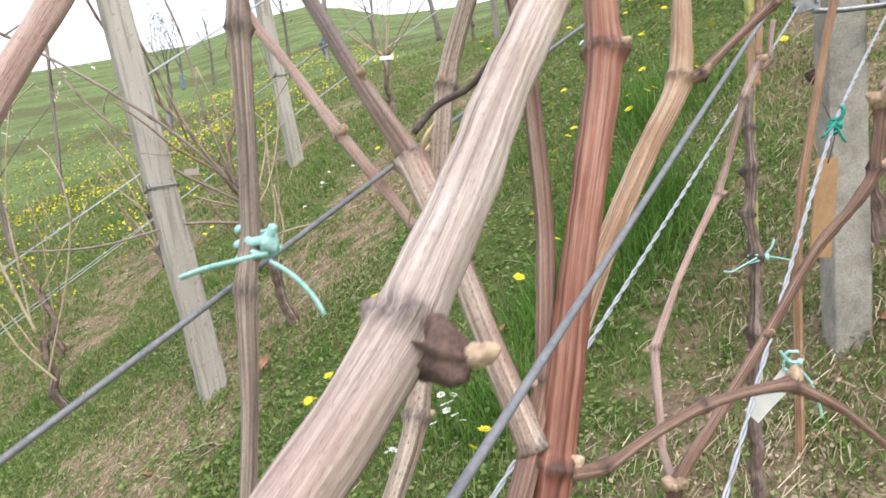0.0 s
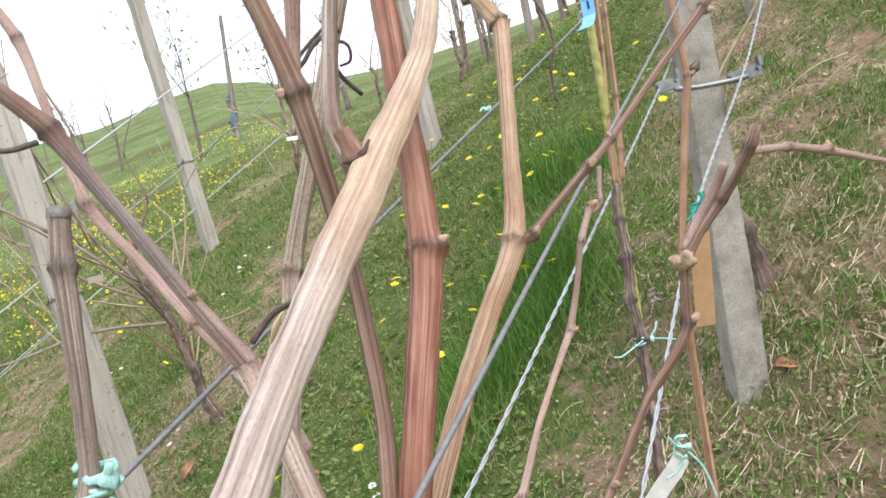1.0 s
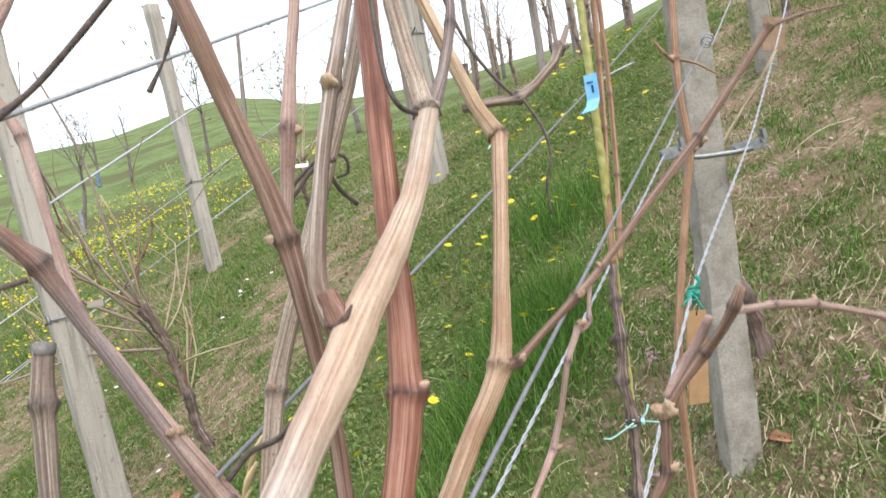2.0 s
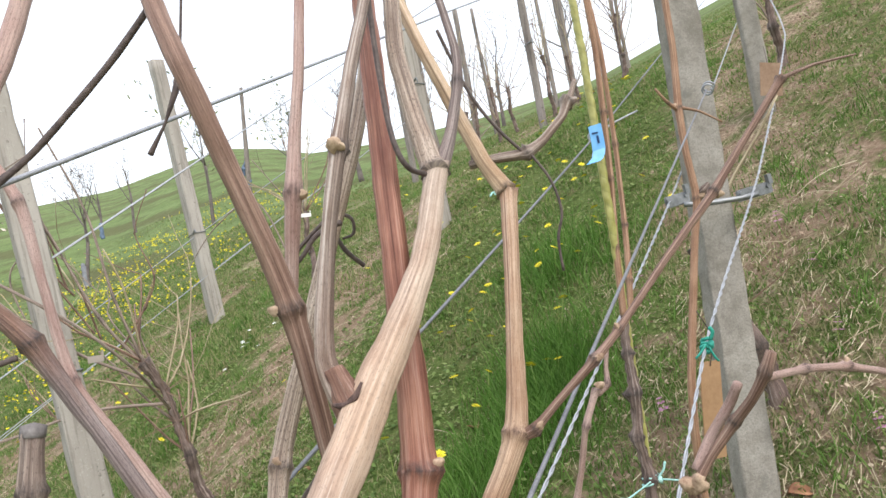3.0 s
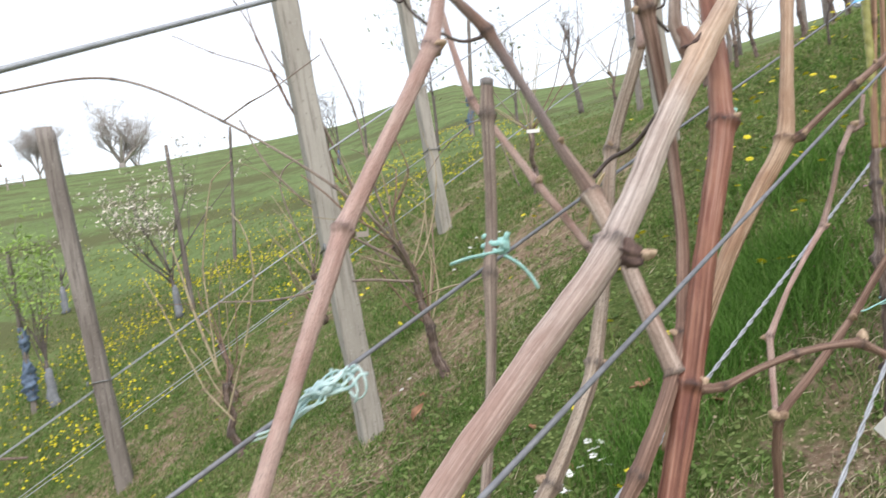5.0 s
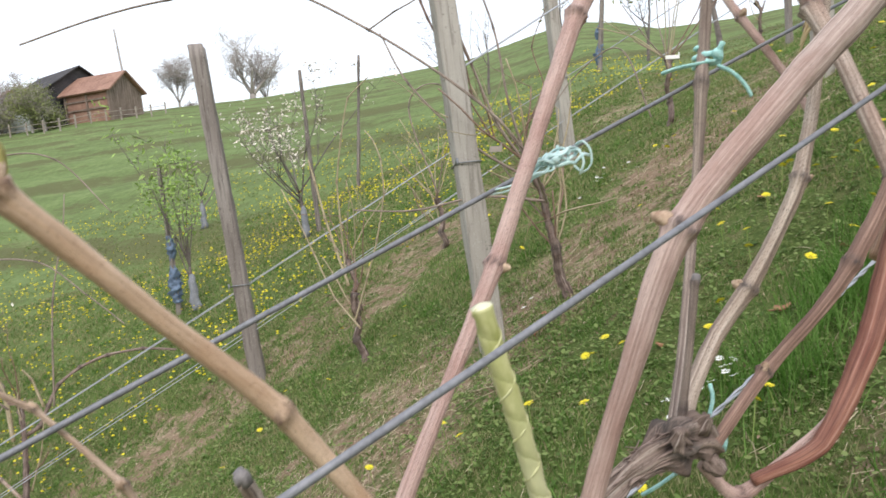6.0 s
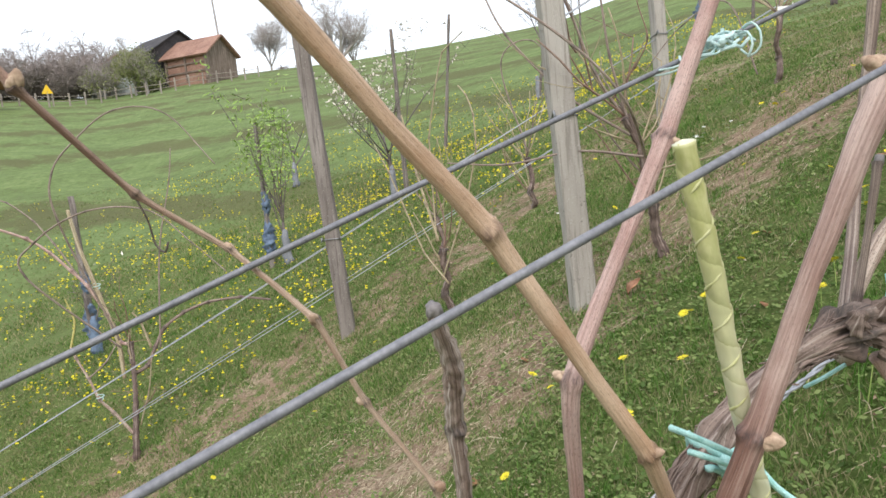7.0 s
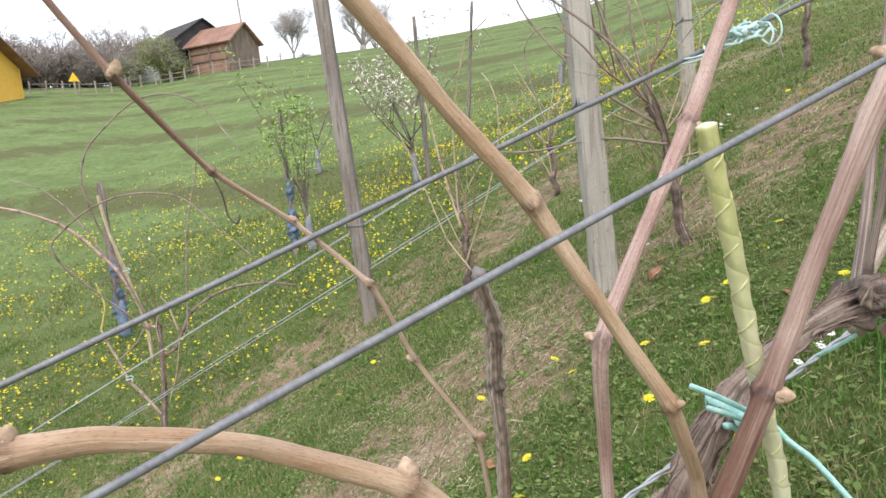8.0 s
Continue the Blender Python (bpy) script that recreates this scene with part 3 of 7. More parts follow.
def peeling(parent, pts, radii, count, seed, u0=0.0, u1=1.0):
    """Stringy strips of bark along a trunk, their ends lifting off."""
    g = np.random.default_rng(seed)
    c, at = spline(pts, 0.004, 0.6)
    r = np.interp(at, np.arange(len(pts)), radii)
    tan = np.gradient(c, axis=0)
    tan /= np.linalg.norm(tan, axis=1)[:, None]
    s = np.cross(tan, (0.31, 0.5, 0.1))
    s /= np.linalg.norm(s, axis=1)[:, None]
    w = np.cross(tan, s)
    pieces = []
    for k in range(count):
        n = int(g.integers(4, 10))
        i = int(g.uniform(u0, u1) * (len(c) - n - 1))
        a, turn = g.uniform(0, 2 * np.pi), g.normal(0, 0.22)
        lift = np.abs(g.normal(0, 1, 2)) * 0.0028
        line = []
        for j in range(n):
            f = j / (n - 1)
            off = r[i + j] * 1.04 + lift[0] * max(0, 1 - 3 * f) ** 2 + lift[1] * max(0, 3 * f - 2) ** 2 + g.normal(0, 0.0003)
            v = a + turn * f
            line.append(c[i + j] + off * (math.cos(v) * s[i + j] + math.sin(v) * w[i + j]))
        pieces.append(tube(line, np.r_[0.0006, np.full(n - 2, g.uniform(0.0007, 0.0017)), 0.0005], 6, 0.006, (), 0.1, 0.1, int(g.integers(999)), flat=g.uniform(0.35, 0.8), soft=0.8))
    me = joined("loose_bark", pieces)
    return tagged(part("loose_bark", me, "strip", parent, "stringy strips of peeling bark"), kind="stuff")


def coil(a, b, radius, turns, n=12, start=0.0):
    """Points of a winding round the line from a to b."""
    a, b = np.asarray(a, float), np.asarray(b, float)
    t = (b - a) / np.linalg.norm(b - a)
    s = np.cross(t, (0.31, 0.5, 0.81))
    s /= np.linalg.norm(s)
    u = np.cross(t, s)
    k = np.arange(int(turns * n) + 1)
    w = 2 * np.pi * k / n + start
    return [a + (b - a) * i / max(len(k) - 1, 1) + radius * (np.cos(v) * s + np.sin(v) * u) for i, v in zip(k, w)]


def wound(pts, r, pitch, n=12, soft=0.6):
    """Points of one long winding round a bent line."""
    c, _ = spline(pts, pitch / n, soft)
    seg = np.r_[0, np.cumsum(np.linalg.norm(np.diff(c, axis=0), axis=1))]
    tan = np.gradient(c, axis=0)
    tan /= np.linalg.norm(tan, axis=1)[:, None]
    s = np.cross(tan, (0.31, 0.5, 0.1))
    s /= np.linalg.norm(s, axis=1)[:, None]
    u = np.cross(tan, s)
    w = (2 * np.pi * seg / pitch)[:, None]
    return [tuple(v) for v in c + r * (np.cos(w) * s + np.sin(w) * u)]


def strand(pts, r, sides=8, step=0.01, **kw):
    return tube(pts, r, sides, step, (), 0.0, 0.0, nextseed(), **kw)


def rounded_prism(w, d, h, taper=0.9, rings=26, jitter=0.002, bev=0.012, seed=1, slant=0.0):
    """An upright post with worn, rounded edges and uneven faces. Base centre at the origin, sunk 0.15."""
    rng = np.random.default_rng(seed)
    corner = [(1, 1), (-1, 1), (-1, -1), (1, -1)]
    sec = []
    for n, (sx, sy) in enumerate(corner):
        for a in (0, 30, 60, 90):
            v = radians(a + 90 * n)
            sec.append((sx * (w / 2 - bev) + bev * math.cos(v), sy * (d / 2 - bev) + bev * math.sin(v)))
        nx, ny = corner[(n + 1) % 4]
        sec += [((sx * (1 - u) + nx * u) * w / 2, (sy * (1 - u) + ny * u) * d / 2) for u in (0.35, 0.65)]
    sec = np.array(sec)
    n, V, F = len(sec), [], []
    for i, z in enumerate(np.linspace(-0.15, h, rings)):
        f = 1 + (taper - 1) * z / h
        j = rng.normal(0, jitter, (n, 2))
        V += [(x * f + a, y * f + b, z + (slant * x if i == rings - 1 else 0)) for (x, y), (a, b) in zip(sec, j)]
    for i in range(rings - 1):
        F += [(i * n + j, i * n + (j + 1) % n, (i + 1) * n + (j + 1) % n, (i + 1) * n + j) for j in range(n)]
    F.append(tuple((rings - 1) * n + j for j in range(n)))
    return np.array(V), F


def box(w, d, h, at=(0, 0, 0), bev=0.0):
    bm = bmesh.new()
    bmesh.ops.create_cube(bm, size=1, matrix=Matrix.Translation(at) @ Matrix.Diagonal((w, d, h, 1)))
    if bev:
        bmesh.ops.bevel(bm, geom=bm.edges[:], offset=bev, segments=2, affect="EDGES")
    return bm


# ---- ground ----
def build_ground():
    az = np.radians(np.r_[np.arange(-180, -80, 4.0), np.arange(-80, 55, 0.5), np.arange(55, 180, 4.0)])
    rad = np.r_[0.0, np.geomspace(0.15, 3000, 220)]
    A, R = np.meshgrid(az, rad)
    X, Y = R * np.sin(A), R * np.cos(A)
    V = np.stack([X, Y, height(X, Y)], -1).reshape(-1, 3)
    n, F = len(az), []
    for i in range(len(rad) - 1):
        F += [(i * n + j, i * n + (j + 1) % n, (i + 1) * n + (j + 1) % n, (i + 1) * n + j) for j in range(n)]
    me = mesh("ground", V, F)
    bm = bmesh.new()
    bm.from_mesh(me)
    bmesh.ops.remove_doubles(bm, verts=[v for v in bm.verts if v.co.xy.length < 0.01], dist=0.02)
    bmesh.ops.recalc_face_normals(bm, faces=bm.faces[:])
    bm.to_mesh(me)
    bm.free()
    return tagged(part("ground", me, "ground"), "grassy hillside with bare strips under the vine rows", "ground", kind="structure")


ground = build_ground()


def on_ground(x, y, sink=0.0):
    return Vector((x, y, float(height(x, y)) - sink))


# ---- posts ----
def vineyard_post(x, y, w, d, h, material, label, lean=(0, 0), turn=32.0, collar=None, seed=1, slant=0.0, taper=0.92, bev=0.012):
    p = on_ground(x, y)
    ob = thing("vineyard_post", p, label, "post", "vineyard posts")
    m = pose(0, 0, 0, 0, 0, -turn)
    V, F = rounded_prism(w, d, h, taper, 60 if bev < 0.01 else 26, 0.0013 if bev < 0.01 else 0.002, bev, seed, slant)
    V = np.array([m @ Vector(v) for v in V])
    V[:, 0] += lean[0] * V[:, 2]
    V[:, 1] += lean[1] * V[:, 2]
    part("shaft", mesh("shaft", V + np.array(p), F), material, ob)
    if collar:
        c = p + Vector((lean[0] * collar, lean[1] * collar, collar))
        ring = [m @ Vector((sx * w * 0.52, sy * d * 0.52, 0.01 * sx)) + c for sx, sy in ((-1, -1), (1, -1), (1, 1), (-1, 1), (-1, -1), (1, -1))]
        part("wire_collar", mesh("wire_collar", *strand(ring, 0.0035, 6, soft=0.3)), "steel", ob, "galvanised wire collar")
        hook = [m @ Vector(v) + c for v in ((w * 0.5, -d * 0.55, 0.0), (w * 0.75, -d * 0.6, 0.012), (w * 1.0, -d * 0.6, 0.03), (w * 1.05, -d * 0.6, 0.0))]
        part("hook", mesh("hook", *strand(hook, 0.006, 6, flat=0.6)), "steel", ob, "flat steel wire hook")
    return ob


vineyard_post(0.680, 1.385, 0.070, 0.072, 1.95, "concrete", "grey rough concrete trellis post beside a vine", (0.085, 0.108), 4, None, 3, taper=0.97, bev=0.005)
vineyard_post(1.72, 2.95, 0.08, 0.075, 1.9, "concrete", "grey concrete post further up the row", (0.03, 0.03), 20, 0.9, 4)
vineyard_post(-1.225, 2.72, 0.114, 0.108, 2.45, "post", "pale weathered post with a wire collar", (-0.047, 0.0), 55, 0.86, 5)
vineyard_post(0.34, 4.45, 0.105, 0.10, 1.9, "post", "pale weathered post on the green slope", (0.0, 0.0), 50, 0.9, 6)
vineyard_post(-3.47, 3.74, 0.112, 0.105, 2.42, "post_dark", "grey cracked wooden post with wires", (-0.03, -0.04), 60, 0.72, 8, 0.12)
vineyard_post(-1.5, 5.7, 0.112, 0.10, 2.12, "post", "pale weathered post with cut top", (-0.03, 0.0), 50, 0.70, 9, -0.1)
for k, (px, py, hh) in enumerate([(1.55, 6.4, 1.9), (2.4, 8.2, 1.9), (0.35, 8.1, 1.9), (2.75, 4.75, 1.9), (1.35, 9.6, 1.9), (3.1, 9.9, 1.8), (3.9, 8.9, 1.8)]):
    vineyard_post(px, py, 0.062, 0.058, hh, "post_dark", "weathered post high up on the slope", (0.02, 0), 40, 0.8, 20 + k)


# ---- trellis wires ----


def wire(pts, r, material, label, name="trellis_wire", twisted=False, step=0.02):
    if twisted:
        p, _ = spline(pts, 0.05, 0.5)
        out = []
        for s in (0, np.pi):
            line = []
            for a, b in zip(p[:-1], p[1:]):
                line += coil(a, b, r * 0.95, 1.15, 9, s)[:-1]
            out.append(tube(line, r, 6, 0.008, (), 0, 0, 1, soft=1.0))
        me = joined(name, out)
    else:
        me = mesh(name, *tube(pts, r, 8, step, (), 0.0, 0.0, 2))
    ob = part(name, me, material)
    return tagged(ob, label, "wire", "trellis wires")


wire([(-1.46, -1.8, -0.12), (-0.513, -0.3, 0.414), (-0.322, 0.0, 0.525), (-0.005, 0.5, 0.710), (0.46, 1.23, 0.975), (1.15, 2.3, 1.40), (2.0, 3.6, 1.92)], 0.0017, "wire", "grey galvanised wire along the vine row")
wire([(-1.50, -1.75, -0.24), (-0.330, -0.3, 0.431), (-0.101, 0.0, 0.561), (0.2, 0.5, 0.730), (0.735, 1.36, 1.035)], 0.0015, "wire_mid", "grey galvanised wire fixed to the concrete post")
wire([(-1.3, -1.2, -0.40), (-0.384, 0.0, 0.191), (-0.014, 0.5, 0.423), (0.645, 1.41, 0.845), (1.62, 2.85, 1.5)], 0.0013, "wire_light", "twisted pair of pale wires held by a bracket", twisted=True)
wire([(-0.45, -0.35, -0.16), (0.149, 0.5, 0.369), (0.461, 0.928, 0.640), (0.818, 1.385, 0.855), (1.30, 2.0, 1.24), (1.78, 2.87, 1.62)], 0.0013, "wire_light", "twisted pair of pale wires on the uphill side", twisted=True)
wire([(-1.2, -1.9, 0.03), (-0.405, -0.3, 0.651), (-0.151, 0.3, 0.882), (0.147, 1.0, 1.149), (0.36, 1.5, 1.34), (1.4, 3.6, 2.15)], 0.0016, "wire_light", "bluish grey top wire of the trellis")


def span(a, b, h0, h1, r=0.0030, label="thin wires stretched between posts", twin=0.02, over=(0.35, 0.25)):
    pa, pb = np.array(on_ground(*a)) + (0, 0, h0), np.array(on_ground(*b)) + (0, 0, h1)
    w = pb - pa
    lines = [tube([pa - w * over[0] + (k * twin, 0, k * twin * 0.6), pa + (k * twin, 0, 0), pb + (k * twin, 0, k * twin * 0.6), pb + w * over[1]], r, 5, 0.2, (), 0, 0, 1) for k in (0, 1)]
    tagged(part("trellis_wire", joined("trellis_wire", lines), "wire_light"), label, "wire", "trellis wires")


span((-3.47, 3.74), (-1.5, 5.7), 0.72, 0.70, over=(1.6, 1.3))
span((-3.47, 3.74), (-1.5, 5.7), 0.40, 0.36, over=(1.6, 1.3), twin=0.06)
span((-1.26, 2.72), (0.34, 4.45), 1.30, 1.30, over=(0.0, 1.2), twin=0.01)


# ---- the near grapevine ----
vine = thing("grapevine", on_ground(-0.26, 0.03), "leafless grapevine, shaggy trunk, tan and red canes tied to wires", "grapevine", "grapevines")
trunk_line = [tuple(on_ground(-0.26, 0.03, 0.06)), (-0.275, 0.02, -0.35), (-0.25, 0.015, 0.0), (-0.228, 0.028, 0.22), (-0.219, 0.040, 0.300), (-0.202, 0.060, 0.350), (-0.176, 0.090, 0.388),
              (-0.150, 0.115, 0.408), (-0.126, 0.130, 0.420), (-0.112, 0.142, 0.420), (-0.104, 0.152, 0.410)]
trunk_radii = [0.024, 0.02, 0.017, 0.015, 0.0125, 0.0095, 0.0068, 0.0068, 0.0098, 0.0112, 0.005]
trunk = cane(vine, "trunk", trunk_line, trunk_radii, (8,), (), "shaggy peeling grey-brown trunk", 30, 0.0025, "trunk", flute=0.12, lump=0.09, width=0.016, swell=0.2, rough=0.3)
peeling(trunk, trunk_line, trunk_radii, 260, 4, 0.50, 1.0)
peeling(trunk, trunk_line, trunk_radii, 30, 5, 0.0, 0.5)
for k, (a, b, r) in enumerate((((-0.122, 0.122, 0.424), (-0.119, 0.116, 0.434), 0.0055), ((-0.108, 0.138, 0.408), (-0.100, 0.134, 0.402), 0.0052), ((-0.112, 0.134, 0.428), (-0.106, 0.130, 0.438), 0.0046))):
    part("gnarl", tube_mesh("gnarl", [a, tuple((np.array(a) + b) / 2), b], [r, r * 1.05, r * 0.55], 18, 0.0015, (), 0.2, 0.2, 60 + k, rough=0.35), "trunk", vine, "knotty lump of the vine head")
# main cane, forked at the top
main_pts = [(-0.200, -0.015, 0.290), (-0.181, -0.006, 0.348), (-0.160, -0.001, 0.405), (-0.136, 0.018, 0.478), (-0.106, 0.046, 0.556), (-0.060, 0.090, 0.610), (-0.011, 0.135, 0.662), (0.025, 0.216, 0.720), (0.0625, 0.302, 0.775)]
cane(vine, "main", main_pts + [(0.0985, 0.362, 0.827), (0.121, 0.425, 0.883)], [0.0064, 0.0062, 0.0057, 0.0048, 0.0072, 0.0076, 0.0078, 0.0078, 0.0098, 0.0068, 0.0066],
     (2, 4, 6, 10), ((2, (0.9, 0.1, -0.1), 0.0045), (4, (-0.6, -0.2, 0.5), 0.0048)), "thick cane, pinkish below, pale and pitted above", 30, 0.0022)
part("knob", tube_mesh("knob", [(-0.0080, 0.1325, 0.6592), (-0.0045, 0.1295, 0.6578), (-0.0005, 0.1290, 0.6562), (0.0025, 0.129, 0.6558)], [0.0044, 0.0050, 0.0045, 0.0026], 20, 0.0008, (), 0.25, 0.25, 5, rough=0.45), "node", vine, "dark woody bud base")
bud(vine, (0.0036, 0.1285, 0.6566), (0.95, 0.0, 0.12), 0.0032)
cane(vine, "pale", [(0.119, 0.421, 0.880), (0.1155, 0.455, 0.925), (0.114, 0.487, 0.973), (0.122, 0.54, 1.045), (0.13, 0.60, 1.12)], [0.0074, 0.0066, 0.0064, 0.006, 0.006], (0,), (), "pale upper cane", 20, 0.003)
part("crotch", tube_mesh("crotch", [(0.0625, 0.300, 0.766), (0.0570, 0.3025, 0.777), (0.0520, 0.308, 0.794)], [0.0074, 0.0072, 0.0052], 20, 0.0015, (), 0.06, 0.05, 44, rough=0.10), "main", vine, "creased swelling where the cane forks")
part("bark_rim", tube_mesh("bark_rim", [(0.0505, 0.2985, 0.781), (0.0555, 0.2962, 0.7805), (0.0605, 0.2955, 0.783), (0.0640, 0.2990, 0.788)], [0.0006, 0.0013, 0.0013, 0.0006], 10, 0.001, (), 0.2, 0.2, 45, rough=0.4), "node", vine, "dark creased rim in the fork")
cane(vine, "split", [(0.056, 0.303, 0.772), (0.0495, 0.310, 0.800), (0.059, 0.328, 0.850), (0.071, 0.342, 0.892), (0.085, 0.372, 0.940), (0.103, 0.418, 1.0), (0.11, 0.45, 1.06)],
     [0.0056, 0.0046, 0.0036, 0.0040, 0.0036, 0.0034, 0.0034], (3,), ((3, (-0.1, -0.7, 0.3), 0.0042),), "grey splitting side cane", 18, 0.003)
cane(vine, "grey", [(0.124, 0.424, 0.884), (0.135, 0.435, 0.905), (0.147, 0.452, 0.938), (0.152, 0.47, 0.965), (0.150, 0.50, 1.02)], [0.005, 0.0038, 0.0034, 0.003, 0.0028], (2,), (), "thin grey side shoot", 12, 0.003)
part("tendril", tube_mesh("tendril", [(0.113, 0.412, 0.880), (0.104, 0.399, 0.884), (0.099, 0.398, 0.898), (0.098, 0.407, 0.927), (0.100, 0.417, 0.972), (0.104, 0.43, 1.03)], 0.0016, 8, 0.003, (), 0.05, 0.05, 7, soft=1.0), "tendril", vine, "dark dry tendril")
part("tendril", tube_mesh("tendril", [(0.066, 0.312, 0.778), (0.052, 0.318, 0.768), (0.036, 0.326, 0.748), (0.012, 0.342, 0.724), (-0.008, 0.350, 0.716), (-0.022, 0.349, 0.704)], 0.0017, 8, 0.003, (), 0.05, 0.05, 8, soft=1.0), "tendril", vine, "dark dry tendril hooked over the wire")
# red cane
cane(vine, "red", [(-0.085, 0.165, 0.385), (-0.045, 0.19, 0.40), (-0.012, 0.226, 0.455), (0.023, 0.279, 0.551), (0.050, 0.317, 0.640), (0.0775, 0.354, 0.729), (0.086, 0.392, 0.830), (0.094, 0.437, 0.937), (0.1, 0.485, 1.03), (0.105, 0.52, 1.10)],
     [0.0036, 0.00552, 0.0079, 0.0088, 0.0081, 0.00912, 0.0078, 0.0076, 0.0074, 0.0072], (3, 5), ((5, (0.8, -0.2, 0.25), 0.0042), (3, (0.9, -0.1, 0.3), 0.0042)), "thick ridged red cane", 24, 0.003, flute=0.08, swell=0.2)
cane(vine, "brown", [(0.030, 0.276, 0.550), (0.045, 0.279, 0.549), (0.070, 0.292, 0.556), (0.096, 0.304, 0.561), (0.118, 0.309, 0.563), (0.140, 0.314, 0.562), (0.166, 0.321, 0.543), (0.192, 0.330, 0.515), (0.215, 0.338, 0.49)],
     [0.0040, 0.0026, 0.0024, 0.0026, 0.0025, 0.0033, 0.0022, 0.0020, 0.0018], (1, 3, 5), ((5, (0.35, 0.0, 0.9), 0.0040), (3, (0.2, -0.1, -0.9), 0.0024)), "thin arching reddish side shoot", 14, 0.0025, soft=0.4, swell=0.35, width=0.004)
# tan cane to the right of it
cane(vine, "orange", [(0.005, 0.30, 0.50), (0.036, 0.345, 0.566), (0.072, 0.385, 0.625), (0.106, 0.415, 0.672), (0.1365, 0.441, 0.711), (0.152, 0.474, 0.765), (0.166, 0.506, 0.820), (0.178, 0.536, 0.868)],
     [0.0062, 0.0066, 0.0068, 0.0070, 0.0076, 0.0058, 0.0056, 0.0066], (4, 7), (), "straight light orange cane", 22, 0.003, flute=0.07)
cane(vine, "tan", [(0.177, 0.535, 0.868), (0.166, 0.548, 0.895), (0.152, 0.568, 0.95), (0.139, 0.587, 1.003), (0.124, 0.628, 1.084)], [0.0072, 0.0062, 0.0056, 0.0053, 0.005], (0,), (), "tan continuing cane", 18, 0.003)
cane(vine, "split", [(0.157, 0.562, 0.896), (0.175, 0.553, 0.896), (0.200, 0.548, 0.895), (0.216, 0.550, 0.903), (0.236, 0.556, 0.919), (0.243, 0.560, 0.930), (0.252, 0.566, 0.932)], [0.0036, 0.0038, 0.0046, 0.0037, 0.0033, 0.0042, 0.0024], (2, 5), (), "dry grey hooked stub", 14, 0.002, soft=0.2, swell=0.45, width=0.004)
cane(vine, "stub", [(0.243, 0.560, 0.928), (0.251, 0.566, 0.941), (0.255, 0.568, 0.948)], [0.003, 0.0026, 0.0018], (), (), "", 10, 0.002)
part("tendril", tube_mesh("tendril", [(0.198, 0.545, 0.895), (0.18, 0.545, 0.92), (0.165, 0.545, 0.95), (0.15, 0.54, 1.0)], 0.0014, 6, 0.004, (), 0.05, 0.05, 9, soft=1.0), "tendril", vine)
part("tendril", tube_mesh("tendril", [(0.203, 0.543, 0.892), (0.213, 0.54, 0.87), (0.216, 0.538, 0.845), (0.209, 0.537, 0.825), (0.208, 0.537, 0.80)], 0.0011, 6, 0.004, (), 0.05, 0.05, 9, soft=1.0), "tendril", vine)
cane(vine, "brown", [(0.137, 0.440, 0.710), (0.149, 0.437, 0.714), (0.171, 0.437, 0.731), (0.194, 0.437, 0.748), (0.216, 0.447, 0.762), (0.262, 0.465, 0.799), (0.309, 0.479, 0.836), (0.345, 0.485, 0.872), (0.378, 0.489, 0.905)],
     [0.0050, 0.0030, 0.0025, 0.0031, 0.0025, 0.0025, 0.0032, 0.0024, 0.0030], (1, 3, 4, 6, 8), ((1, (0.7, -0.3, 0.5), 0.0030), (3, (0.7, -0.4, 0.4), 0.0030), (4, (-0.3, -0.4, 0.7), 0.0022), (6, (0.7, 0.2, -0.3), 0.0034)), "side shoot with pale buds", 14, 0.0025, soft=0.15, swell=0.3, width=0.004)
cane(vine, "brown", [(0.378, 0.489, 0.905), (0.41, 0.50, 0.912), (0.45, 0.51, 0.915)], [0.0018, 0.0012, 0.0008], (), (), "", 8, 0.004)
# grey slanting cane and its pale foot
cane(vine, "foot", [(0.016, 0.281, 0.560), (0.004, 0.296, 0.600), (-0.010, 0.320, 0.650), (-0.025, 0.345, 0.692)], [0.0072, 0.0062, 0.0060, 0.0082], (0, 3), (), "pale flaking cane", 18, 0.003)
cane(vine, "slant", [(-0.025, 0.345, 0.692), (-0.045, 0.344, 0.735), (-0.066, 0.342, 0.785), (-0.087, 0.341, 0.831), (-0.106, 0.338, 0.858), (-0.127, 0.335, 0.885), (-0.142, 0.328, 0.897), (-0.157, 0.321, 0.906)],
     [0.00612, 0.00412, 0.0036, 0.00499, 0.00375, 0.00344, 0.00325, 0.00312], (0, 3), ((1, (0.6, -0.6, 0.3), 0.0028),), "bluish grey slanting cane, cut at the top", 20, 0.003)
# thin reddish cane behind it
cane(vine, "pink", [(-0.025, 0.425, 0.615), (-0.038, 0.435, 0.645), (-0.076, 0.439, 0.710), (-0.105, 0.45, 0.76), (-0.129, 0.458, 0.800), (-0.145, 0.478, 0.865), (-0.158, 0.495, 0.924), (-0.185, 0.50, 0.985), (-0.21, 0.51, 1.04)],
     [0.00364, 0.0035, 0.00392, 0.00322, 0.00392, 0.00308, 0.00406, 0.00294, 0.0028], (1, 2, 4, 6), ((2, (0.5, -0.5, 0.6), 0.0036),), "thin dull red cane", 16, 0.003)
